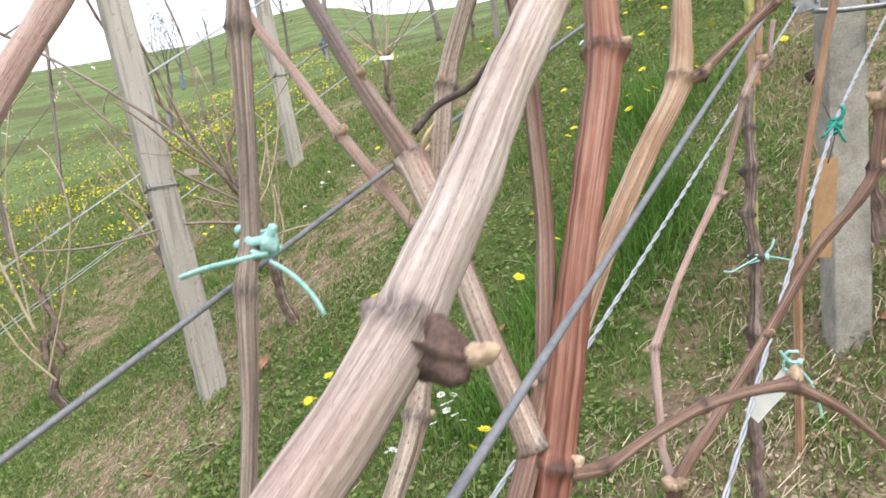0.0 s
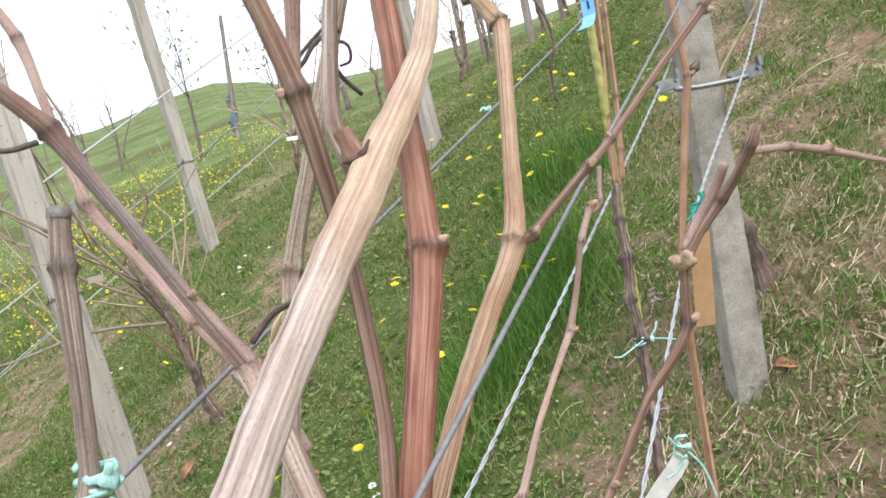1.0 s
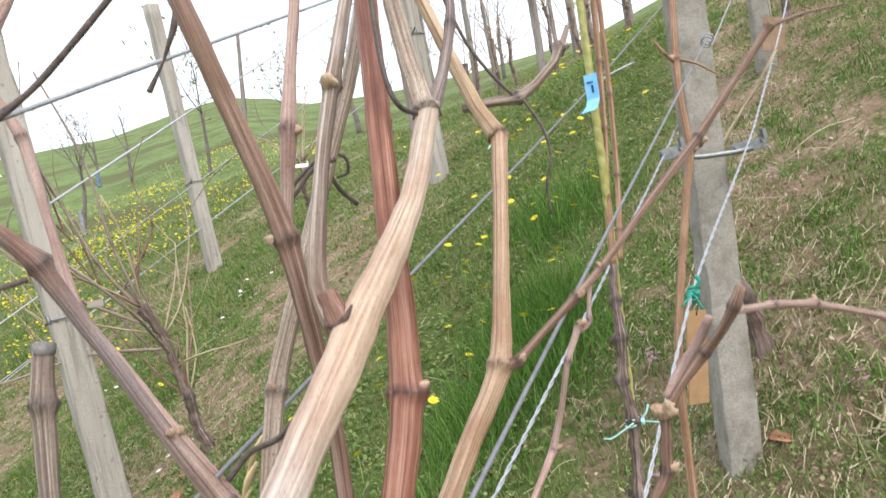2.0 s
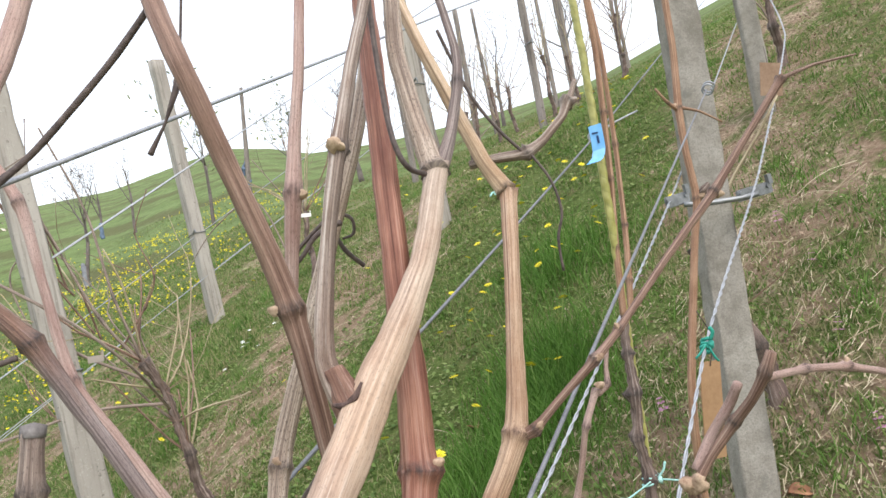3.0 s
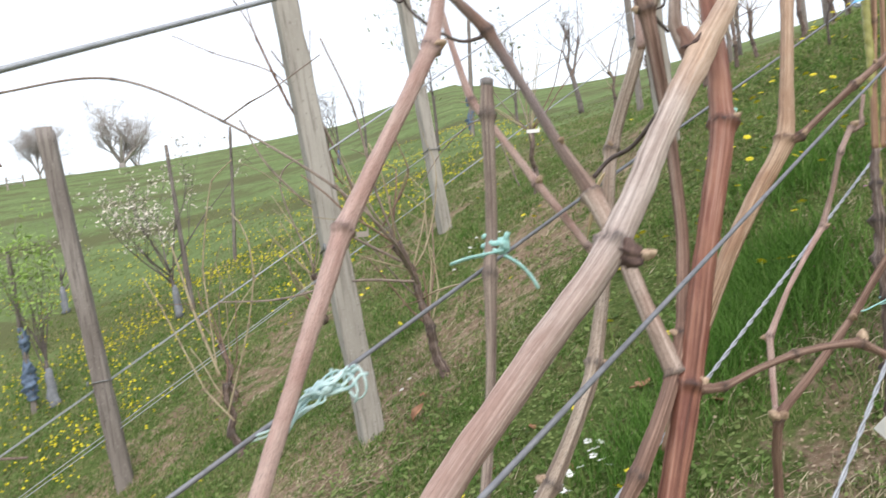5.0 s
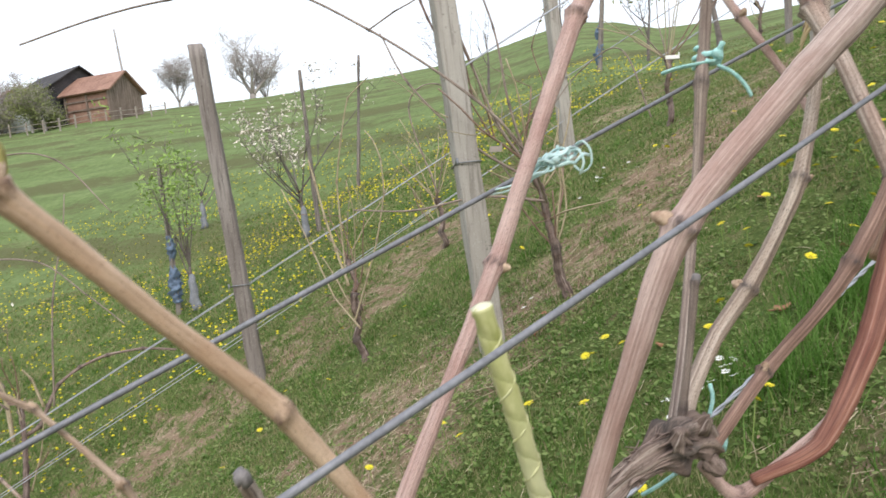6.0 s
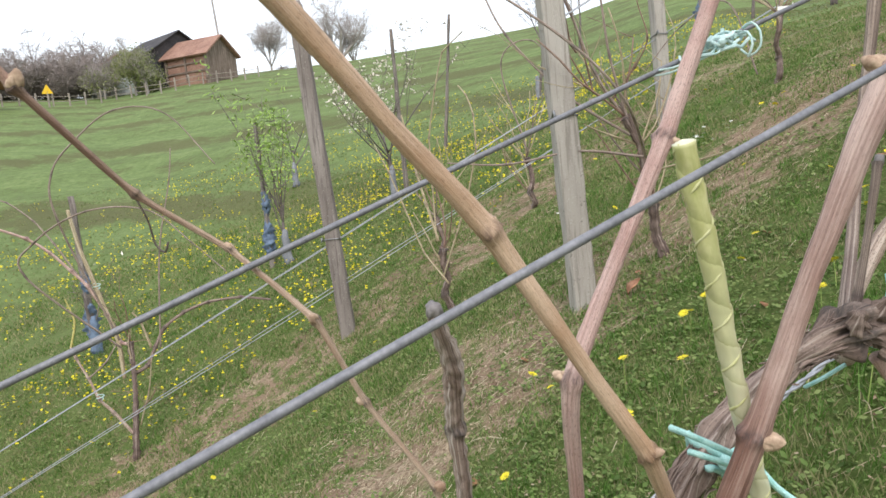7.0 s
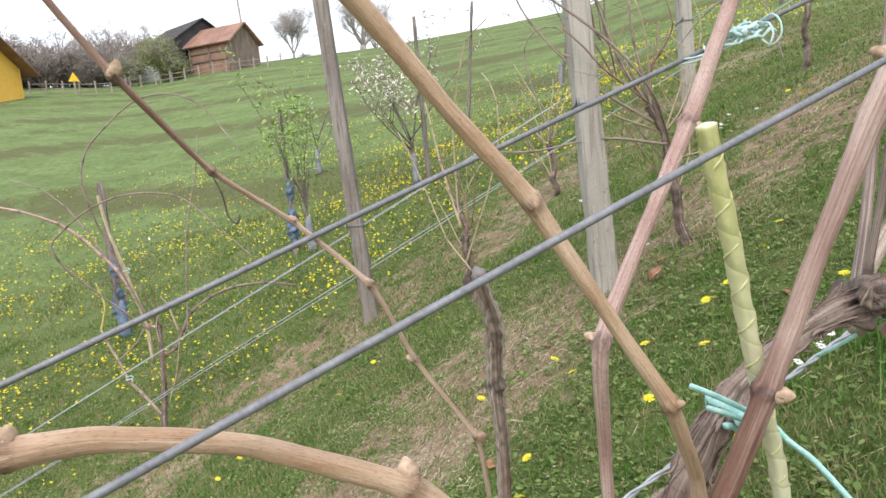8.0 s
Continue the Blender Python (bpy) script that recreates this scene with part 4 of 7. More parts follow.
# dark cane behind the fork, coming from the head
cane(vine, "brown", [(-0.105, 0.145, 0.415), (-0.075, 0.205, 0.442), (-0.040, 0.225, 0.478), (-0.018, 0.240, 0.506), (0.006, 0.268, 0.545), (0.025, 0.298, 0.583), (0.036, 0.330, 0.650), (0.0385, 0.345, 0.728), (0.034, 0.343, 0.822), (0.022, 0.335, 0.885), (0.010, 0.327, 0.941), (-0.006, 0.352, 0.995), (-0.02, 0.38, 1.05)],
     [0.00391, 0.00445, 0.00442, 0.00567, 0.0053, 0.00574, 0.00454, 0.00438, 0.00594, 0.00516, 0.00516, 0.005, 0.00469], (1, 3, 5, 8), ((5, (-0.8, -0.3, 0.4), 0.0032), (8, (-0.9, -0.2, 0.2), 0.0036), (1, (0.2, -0.3, 0.8), 0.003)), "long brown cane", 20, 0.003)
cane(vine, "pink", [(0.028, 0.372, 0.80), (0.030, 0.378, 0.83), (0.041, 0.377, 0.880), (0.047, 0.39, 0.915), (0.055, 0.407, 0.957), (0.062, 0.441, 1.018), (0.066, 0.46, 1.07)], [0.0032, 0.0033, 0.0046, 0.0034, 0.0032, 0.0031, 0.0030], (2,), ((2, (0.8, -0.3, -0.2), 0.0030),), "slim pinkish cane", 16, 0.003)
# low cane
cane(vine, "pale", [(-0.128, 0.16, 0.395), (-0.126, 0.22, 0.415), (-0.108, 0.275, 0.448), (-0.083, 0.299, 0.481), (-0.060, 0.316, 0.520), (-0.041, 0.331, 0.561), (-0.024, 0.372, 0.63), (-0.006, 0.425, 0.728), (0.020, 0.434, 0.79), (0.048, 0.445, 0.855), (0.074, 0.453, 0.912), (0.093, 0.487, 0.974), (0.105, 0.51, 1.04)],
     [0.0062, 0.0064, 0.0062, 0.0068, 0.0056, 0.0062, 0.0050, 0.0062, 0.0056, 0.0052, 0.0050, 0.005, 0.005], (3, 5, 7), ((3, (-0.8, 0.1, 0.45), 0.0042), (5, (0.8, 0.1, 0.1), 0.003), (7, (0.0, -0.6, 0.6), 0.0032)), "pale tan cane with buds", 18, 0.003)
for k in range(3):
    o = np.array([-0.014 - 0.004 * k, 0.405 - 0.01 * k, 0.708 - 0.012 * k])
    part("dry_leaf", tube_mesh("dry_leaf", [o, o + (-0.006, -0.004, -0.008), o + (-0.014, -0.003, -0.022 - 0.004 * k)], [0.0016, 0.0042, 0.0008], 8, 0.003, (), 0.3, 0.2, 30 + k, flat=0.3), "straw_dry", vine, "shrivelled dry leaf")
# tied stub cane
cane(vine, "stub", [(-0.128, 0.152, 0.425), (-0.124, 0.20, 0.46), (-0.120, 0.262, 0.515), (-0.112, 0.292, 0.585), (-0.1065, 0.304, 0.643), (-0.104, 0.317, 0.667), (-0.099, 0.325, 0.715), (-0.095, 0.331, 0.765), (-0.093, 0.339, 0.790)],
     [0.00376, 0.00378, 0.00381, 0.00391, 0.0053, 0.00476, 0.00459, 0.00558, 0.00508], (4, 7), (), "dry grey-brown cane, cut off at the top", 18, 0.003)
part("cut_end", tube_mesh("cut_end", [(-0.0933, 0.3385, 0.7880), (-0.0926, 0.3402, 0.7935)], [0.0054, 0.0050], 14, 0.002, (), 0.15, 0.2, 12), "cut", vine, "grey cut end")
cane(vine, "stub", [(-0.126, 0.142, 0.405), (-0.121, 0.145, 0.437), (-0.115, 0.152, 0.475), (-0.110, 0.159, 0.513)], [0.0034, 0.0023, 0.0023, 0.0026], (1, 3), (), "short pruned spur", 16, 0.003)
part("cut_end", tube_mesh("cut_end", [(-0.1098, 0.1592, 0.512), (-0.1090, 0.1602, 0.5165)], [0.0029, 0.0026], 12, 0.002, (), 0.05, 0.1, 13), "cut", vine)
# pink cane
cane(vine, "pink", [(-0.244, 0.001, 0.300), (-0.243, -0.004, 0.36), (-0.2375, -0.014, 0.428), (-0.228, 0.040, 0.48), (-0.215, 0.097, 0.537), (-0.197, 0.150, 0.613), (-0.178, 0.206, 0.691), (-0.150, 0.246, 0.752), (-0.122, 0.286, 0.814), (-0.112, 0.325, 0.880), (-0.105, 0.361, 0.942), (-0.097, 0.388, 0.981), (-0.085, 0.411, 1.033), (-0.075, 0.43, 1.08)],
     [0.0035, 0.0035, 0.0045, 0.0040, 0.0052, 0.0051, 0.00651, 0.00528, 0.00616, 0.0051, 0.00634, 0.00546, 0.00528, 0.00528], (2, 4, 6, 8, 10), ((2, (-0.7, -0.2, 0.4), 0.0036), (4, (0.7, 0.1, -0.2), 0.0032), (8, (0.8, 0.1, 0.15), 0.0046)), "long straight pinkish red cane", 20, 0.003)
cane(vine, "pink", [(-0.106, 0.360, 0.940), (-0.114, 0.368, 0.948), (-0.129, 0.378, 0.966), (-0.15, 0.39, 1.0)], [0.0044, 0.0034, 0.003, 0.0028], (0,), (), "", 12, 0.003)
# orange cane close to the eye
cane(vine, "smooth", [(-0.200, 0.030, 0.315), (-0.2005, 0.020, 0.345), (-0.200, -0.027, 0.403), (-0.220, -0.055, 0.457), (-0.240, -0.081, 0.5095), (-0.260, -0.115, 0.555), (-0.277, -0.151, 0.600), (-0.284, -0.176, 0.620), (-0.300, -0.200, 0.640), (-0.33, -0.23, 0.665)],
     [0.00499, 0.00406, 0.00406, 0.00351, 0.00437, 0.00374, 0.00452, 0.00406, 0.0039, 0.0039], (2, 4, 6), ((2, (0.9, 0.1, 0.2), 0.0026), (4, (0.5, -0.1, 0.7), 0.0018), (6, (0.15, 0.05, 0.95), 0.0046)), "smooth orange-tan cane", 22, 0.0025, flute=0.03)
part("young_shoot", tube_mesh("young_shoot", [(-0.2765, -0.151, 0.602), (-0.2755, -0.1505, 0.6085), (-0.2765, -0.151, 0.616), (-0.279, -0.152, 0.626)], [0.0030, 0.0027, 0.0024, 0.0010], 14, 0.001, (), 0.15, 0.1, 71, soft=1.0, rough=0.15), "shoot_green", vine, "opening yellow-green bud")
# thin cane
cane(vine, "thin", [(-0.300, -0.030, 0.300), (-0.301, -0.036, 0.338), (-0.302, -0.042, 0.377), (-0.328, -0.057, 0.424), (-0.341, -0.071, 0.468), (-0.387, -0.075, 0.503), (-0.413, -0.105, 0.535), (-0.418, -0.150, 0.584), (-0.435, -0.168, 0.622), (-0.44, -0.18, 0.65)],
     [0.0013, 0.0013, 0.0014, 0.0013, 0.0016, 0.0014, 0.0016, 0.0019, 0.0017, 0.0017], (2, 3, 4, 5, 6, 7), ((7, (0.5, 0.1, 0.8), 0.0036), (2, (0.8, 0.1, 0.3), 0.0030), (3, (-0.7, -0.2, 0.3), 0.0024), (4, (0.2, -0.6, 0.5), 0.0026), (5, (-0.3, -0.2, 0.7), 0.0022)), "thin zigzag brown cane", 14, 0.002, soft=0.25, swell=0.5, width=0.0035)
part("tendril", tube_mesh("tendril", [(-0.413, -0.105, 0.533), (-0.412, -0.101, 0.522), (-0.413, -0.098, 0.510), (-0.408, -0.097, 0.506), (-0.405, -0.097, 0.511)], 0.0005, 6, 0.003, (), 0, 0.0, 3, soft=1.0), "tendril", vine)
# low arching cane close to the eye
cane(vine, "smooth", [(-0.40, -0.30, 0.455), (-0.339, -0.278, 0.4615), (-0.323, -0.267, 0.4625), (-0.308, -0.246, 0.4605), (-0.281, -0.213, 0.4485), (-0.251, -0.174, 0.4215), (-0.241, -0.160, 0.405), (-0.232, -0.14, 0.37)],
     [0.00422, 0.00422, 0.00475, 0.00396, 0.00361, 0.0044, 0.0037, 0.0037], (2, 5), ((5, (0.1, 0.0, 0.95), 0.0042), (2, (0.3, 0.2, 0.7), 0.003)), "arching light tan cane", 20, 0.0025, flute=0.03)
# shoots from the head
cane(vine, "pink", [(-0.112, 0.150, 0.400), (-0.104, 0.158, 0.384), (-0.093, 0.162, 0.376), (-0.066, 0.188, 0.390), (-0.040, 0.215, 0.405), (-0.02, 0.24, 0.425)], [0.0045, 0.0038, 0.0048, 0.0036, 0.0034, 0.003], (2,), (), "thin looping shoot", 14, 0.003)
# grafted scion wrapped in tape
cane(vine, "tape", [(-0.159, 0.045, 0.315), (-0.162, 0.034, 0.358), (-0.167, 0.010, 0.415), (-0.1725, -0.006, 0.475), (-0.180, -0.020, 0.536)], [0.00447, 0.0043, 0.0043, 0.00421, 0.00439], (), (), "scion wrapped in green grafting tape", 28, 0.0018, "scion", lap=0.019)
part("tape_edge", mesh("tape_edge", *strand(wound([(-0.159, 0.045, 0.315), (-0.162, 0.034, 0.358), (-0.167, 0.010, 0.415), (-0.1725, -0.006, 0.475), (-0.180, -0.020, 0.536)], 0.0042, 0.0205, 14), 0.0008, 8, 0.004, soft=1.0)), "tape_edge", vine, "pale raised edge of the wound tape")
part("pruned_spur", tube_mesh("pruned_spur", [(-0.297, -0.026, 0.30), (-0.293, -0.030, 0.367), (-0.291, -0.035, 0.406), (-0.284, -0.045, 0.441), (-0.2795, -0.063, 0.472)], [0.0036, 0.0034, 0.0036, 0.0044, 0.0030], 22, 0.0015, (2,), 0.3, 0.08, 14, rough=0.15), "split", vine, "dry split spur with grey cut end")
part("cut_end", tube_mesh("cut_end", [(-0.2797, -0.0625, 0.4710), (-0.2788, -0.0650, 0.4760)], [0.0036, 0.0033], 14, 0.002, (), 0.15, 0.2, 15, rough=0.3), "cut", vine, "grey cut end")
cane(vine, "stub", [tuple(on_ground(-0.31, 0.0, 0.05)), (-0.31, -0.01, -0.3), (-0.297, -0.026, 0.31)], [0.009, 0.006, 0.0040], (1,), (), "", 14, 0.006)

# dark dead twig hooked over the top wire
twig = thing("dead_twig", (-0.122, 0.351, 0.895), "dark dead twig hanging over the top wire", "twig")
part("stick", tube_mesh("stick", [(0.0, 0.352, 0.985), (-0.030, 0.350, 0.955), (-0.068, 0.350, 0.924), (-0.088, 0.345, 0.909), (-0.106, 0.335, 0.895), (-0.118, 0.325, 0.887), (-0.137, 0.315, 0.884)], [0.0018, 0.0018, 0.0018, 0.0017, 0.0016, 0.0014, 0.0009], 9, 0.003, (3,), 0.06, 0.06, 16, soft=1.0), "tendril", twig)
part("tendril", tube_mesh("tendril", [(-0.091, 0.335, 0.826), (-0.106, 0.330, 0.825), (-0.121, 0.325, 0.834), (-0.133, 0.320, 0.845), (-0.142, 0.318, 0.857), (-0.144, 0.312, 0.866), (-0.148, 0.308, 0.867), (-0.149, 0.306, 0.861), (-0.145, 0.310, 0.859), (-0.143, 0.312, 0.864), (-0.149, 0.310, 0.870), (-0.154, 0.310, 0.874), (-0.154, 0.308, 0.882)], np.r_[0.0016, np.linspace(0.0013, 0.0009, 12)], 8, 0.002, (), 0.05, 0.05, 17, soft=1.0), "tendril", vine, "dark curled tendril reaching the top wire")
part("tendril", mesh("tendril", *strand(coil((-0.156, 0.290, 0.8785), (-0.147, 0.310, 0.8865), 0.0032, 3.5, 12), 0.0013, 7, 0.002, soft=1.0)), "tendril", vine, "tendril wound round the wire")
for ring in ([(0.062, 0.500, 0.835), (0.052, 0.492, 0.848), (0.048, 0.488, 0.862), (0.053, 0.486, 0.872), (0.061, 0.487, 0.868), (0.060, 0.489, 0.858), (0.052, 0.490, 0.856)],
             [(0.060, 0.410, 0.862), (0.052, 0.408, 0.861), (0.043, 0.406, 0.856), (0.036, 0.404, 0.848), (0.030, 0.404, 0.844), (0.033, 0.406, 0.851), (0.044, 0.408, 0.860), (0.055, 0.410, 0.868)]):
    part("tendril", tube_mesh("tendril", ring, np.linspace(0.0018, 0.0010, len(ring)), 8, 0.002, (), 0.05, 0.05, nextseed(), soft=1.0), "tendril", vine, "dark dry tendril curl")
t2 = thing("dead_twig", (-0.064, 0.49, 0.94), "thin dark twig stuck to the top wire", "twig")
part("stick", tube_mesh("stick", [(-0.02, 0.49, 1.05), (-0.030, 0.490, 1.005), (-0.038, 0.490, 0.979), (-0.050, 0.490, 0.957), (-0.064, 0.490, 0.938)], [0.0010, 0.0010, 0.0026, 0.0009, 0.0022], 8, 0.002, (), 0.05, 0.05, 18, soft=0.2), "tendril", t2)


# ---- ties ----
def tie(around, r, ends, material, label, turns=2.2, gauge=0.0019):
    a, b = np.asarray(around[0], float), np.asarray(around[1], float)
    ob = thing("plant_tie", tuple((a + b) / 2), label, "tie", "plant ties")
    turned = np.array(coil(a, b, r, turns, 12)) + np.random.default_rng(nextseed()).normal(0, r * 0.10, (int(turns * 12) + 1, 3))
    part("loop", mesh("loop", *strand(turned, gauge, 7, 0.003, flat=0.7, soft=1.0)), material, ob)
    mid = (a + b) / 2
    part("knot", tube_mesh("knot", [mid + (r, -r * 0.6, -gauge), mid + (r * 1.1, -r * 0.9, gauge * 1.5), mid + (r * 0.7, -r * 1.1, 0.0)], gauge * 1.9, 8, 0.002, (), 0.2, 0.2, 3), material, ob)
    for e in ends:
        part("loose_end", mesh("loose_end", *strand(e, gauge * 1.05, 7, 0.003, flat=0.55, soft=1.0)), material, ob)
    return ob


tie([(-0.103, 0.318, 0.6550), (-0.101, 0.320, 0.6710)], 0.0085, [
    [(-0.095, 0.310, 0.6590), (-0.11, 0.306, 0.6580), (-0.123, 0.303, 0.6570), (-0.135, 0.302, 0.6545)],
    [(-0.094, 0.310, 0.6550), (-0.084, 0.306, 0.6480), (-0.076, 0.304, 0.6380), (-0.0715, 0.303, 0.6280)],
    [(-0.095, 0.311, 0.6630), (-0.092, 0.309, 0.6670), (-0.089, 0.308, 0.6720)]], "twine", "turquoise twine tying a dry cane to the wire", gauge=0.0021)
g = np.random.default_rng(8)
frayed = []
for k in range(9):
    u = np.linspace(g.uniform(0, 0.2), g.uniform(0.7, 1.1), 9)[:, None]
    frayed.append([tuple(v) for v in np.array((-0.216, 0.157, 0.585)) * (1 - u) + np.array((-0.184, 0.206, 0.603)) * u + g.normal(0, 0.0022, (9, 3)) + g.normal(0, 0.002, 3)])
tie([(-0.212, 0.163, 0.587), (-0.186, 0.203, 0.602)], 0.0042, frayed + [
    [(-0.200, 0.175, 0.588), (-0.21, 0.163, 0.583), (-0.222, 0.152, 0.578), (-0.231, 0.145, 0.577)],
    [(-0.184, 0.198, 0.604), (-0.178, 0.192, 0.606), (-0.173, 0.190, 0.600), (-0.173, 0.190, 0.590), (-0.179, 0.190, 0.585), (-0.185, 0.192, 0.590)],
    [(-0.186, 0.195, 0.600), (-0.180, 0.188, 0.600), (-0.177, 0.186, 0.592), (-0.180, 0.186, 0.584)],
    [(-0.21, 0.165, 0.585), (-0.220, 0.153, 0.581), (-0.227, 0.146, 0.580)]], "bleached", "frayed bleached turquoise twine on the wire", 1.6, 0.0012)
tie([(-0.196, 0.067, 0.358), (-0.190, 0.074, 0.367)], 0.0125, [
    [(-0.2016, 0.0216, 0.3957), (-0.19, 0.0257, 0.3901), (-0.1783, 0.0353, 0.3809), (-0.172, 0.055, 0.368)],
    [(-0.1936, 0.0235, 0.3834), (-0.1846, 0.0263, 0.3802), (-0.1767, 0.0351, 0.374)],
    [(-0.1720, 0.0430, 0.3770), (-0.1651, 0.0412, 0.3728), (-0.1552, 0.0343, 0.3658), (-0.1433, 0.0344, 0.3567), (-0.1265, 0.0303, 0.3399)]], "twine", "turquoise twine round the shaggy trunk", 1.6, 0.0029)
tie([(-0.118, 0.170, 0.400), (-0.112, 0.172, 0.42)], 0.0125, [
    [(-0.128, 0.155, 0.392), (-0.14, 0.150, 0.384), (-0.15, 0.148, 0.378)],
    [(-0.108, 0.165, 0.425), (-0.105, 0.165, 0.437), (-0.106, 0.165, 0.446)]], "twine", "turquoise twine behind the vine head", 1.4, 0.0022)
tie([(0.343, 0.908, 0.478), (0.344, 0.909, 0.490)], 0.0095, [
    [(0.340, 0.897, 0.486), (0.322, 0.892, 0.480), (0.305, 0.89, 0.474), (0.296, 0.89, 0.476)],
    [(0.352, 0.900, 0.486), (0.370, 0.90, 0.481), (0.388, 0.905, 0.474)],
    [(0.352, 0.900, 0.488), (0.360, 0.898, 0.497), (0.364, 0.898, 0.507)]], "twine", "turquoise twine tying a dark vine to the wire", 1.6, 0.0019)
tie([(0.452, 0.918, 0.630), (0.462, 0.930, 0.642)], 0.0052, [
    [(0.455, 0.915, 0.640), (0.445, 0.912, 0.632), (0.436, 0.91, 0.626)],
    [(0.462, 0.915, 0.645), (0.466, 0.913, 0.655), (0.462, 0.912, 0.662)],
    [(0.458, 0.915, 0.635), (0.462, 0.912, 0.622), (0.466, 0.912, 0.616)]], "green_twine", "small dark green twine knot on the wire", 3.0, 0.0026)
tie([(0.306, 0.735, 0.395), (0.318, 0.750, 0.410)], 0.0065, [
    [(0.312, 0.740, 0.400), (0.302, 0.735, 0.412), (0.298, 0.733, 0.420)],
    [(0.318, 0.740, 0.396), (0.328, 0.735, 0.380), (0.334, 0.733, 0.358), (0.337, 0.733, 0.338)],
    [(0.316, 0.742, 0.392), (0.300, 0.740, 0.376), (0.286, 0.738, 0.372)]], "twine", "turquoise twine holding a white label", 2.0, 0.0018)
lab = thing("plant_label", (0.285, 0.742, 0.371), "folded white plastic label tied to a wire", "label")
bm = bmesh.new()
fold = [(-0.034, 0.0), (-0.012, 0.001), (0.012, -0.001), (0.030, 0.002), (0.034, 0.014)]
grid = [[bm.verts.new((u, w, v)) for v in (-0.0105, 0.0105)] for u, w in fold]
for p, q in zip(grid[:-1], grid[1:]):
    bm.faces.new((p[0], q[0], q[1], p[1]))
bmesh.ops.solidify(bm, geom=bm.faces[:], thickness=0.0009)
bm.transform(Matrix.Translation((0.288, 0.738, 0.3705)) @ pose(0, 0, 0, -12, -38, 12))
part("strip", bm, "white", lab)

# blue tag on the grafted cane behind
tag = thing("plant_tag", (0.362, 0.895, 0.93), "curled bright blue plastic tag with dark printed mark", "tag")
rows = [(-0.0, 0.021), (0.0, 0.010), (0.0, 0.0), (-0.0005, -0.011), (-0.004, -0.019), (-0.009, -0.024), (-0.014, -0.027)]
V, F = [], []
for k, (ox, oz) in enumerate(rows):
    for s, dy in ((-1, 0), (1, 0), (1, 0.0012), (-1, 0.0012)):
        V.append((0.360 + ox + s * (0.0085 + (0.001 if k > 4 else 0)), 0.889 + dy - 0.003 * max(0, k - 3), 0.928 + oz + (0.002 if s > 0 else 0)))
for k in range(len(rows) - 1):
    for j in range(4):
        F.append((k * 4 + j, k * 4 + (j + 1) % 4, k * 4 + 4 + (j + 1) % 4, k * 4 + 4 + j))
F += [(0, 1, 2, 3), tuple(len(V) - 4 + j for j in (3, 2, 1, 0))]
part("strip", mesh("strip", V, F, smooth=False), "blue", tag)
part("print", box(0.0026, 0.0006, 0.010, (0.3605, 0.8882, 0.931)), "blue_dark", tag, "dark printed bar")
part("print", box(0.008, 0.0006, 0.002, (0.358, 0.8882, 0.9395)), "blue_dark", tag)

# kraft card hanging at the post
card = thing("hanging_card", (0.50, 1.05, 0.58), "blank brown kraft card hung on the trellis", "card")
bm = box(0.038, 0.0022, 0.150, (0, 0, 0), 0.0008)
bm.transform(Matrix.Translation((0.503, 1.062, 0.508)) @ pose(0, 0, 0, 2, 7, 14))
part("sheet", bm, "card", card)
part("string", tube_mesh("string", [(0.512, 1.060, 0.575), (0.52, 1.05, 0.62), (0.50, 1.04, 0.665)], 0.0009, 5, 0.01, (), 0, 0, 4), "tendril", card)

far_card = thing("hanging_card", (1.66, 2.86, 1.27), "brown kraft card hung at the further concrete post", "card")
bm = box(0.105, 0.003, 0.135, (0, 0, 0), 0.001)
bm.transform(Matrix.Translation((1.688, 2.80, 1.236)) @ pose(0, 0, 0, 3, 9, 10))
part("sheet", bm, "card_old", far_card, "faded brown sheet")
part("string", tube_mesh("string", [(1.685, 2.80, 1.299), (1.69, 2.81, 1.34), (1.70, 2.83, 1.38)], 0.0015, 5, 0.02, (), 0, 0, 4), "tendril", far_card)
for at, w, mat, words in (((-0.49, 4.42, 1.203), 0.085, "white", "small white plastic label on a pale shoot"), ((-1.045, 2.515, 0.698), 0.052, "fence", "small bleached wooden label tied to a vine")):
    tab = thing("plant_label", at, words, "label")
    bm = box(w, 0.002, 0.024, (0, 0, 0), 0.0008)
    bmesh.ops.create_cube(bm, size=1, matrix=Matrix.Translation((w * 0.45, 0, 0.012)) @ Matrix.Diagonal((0.006, 0.004, 0.03, 1)))
    bm.transform(Matrix.Translation(at) @ pose(0, 0, 0, -8, 4, 12))
    part("strip", bm, mat, tab)

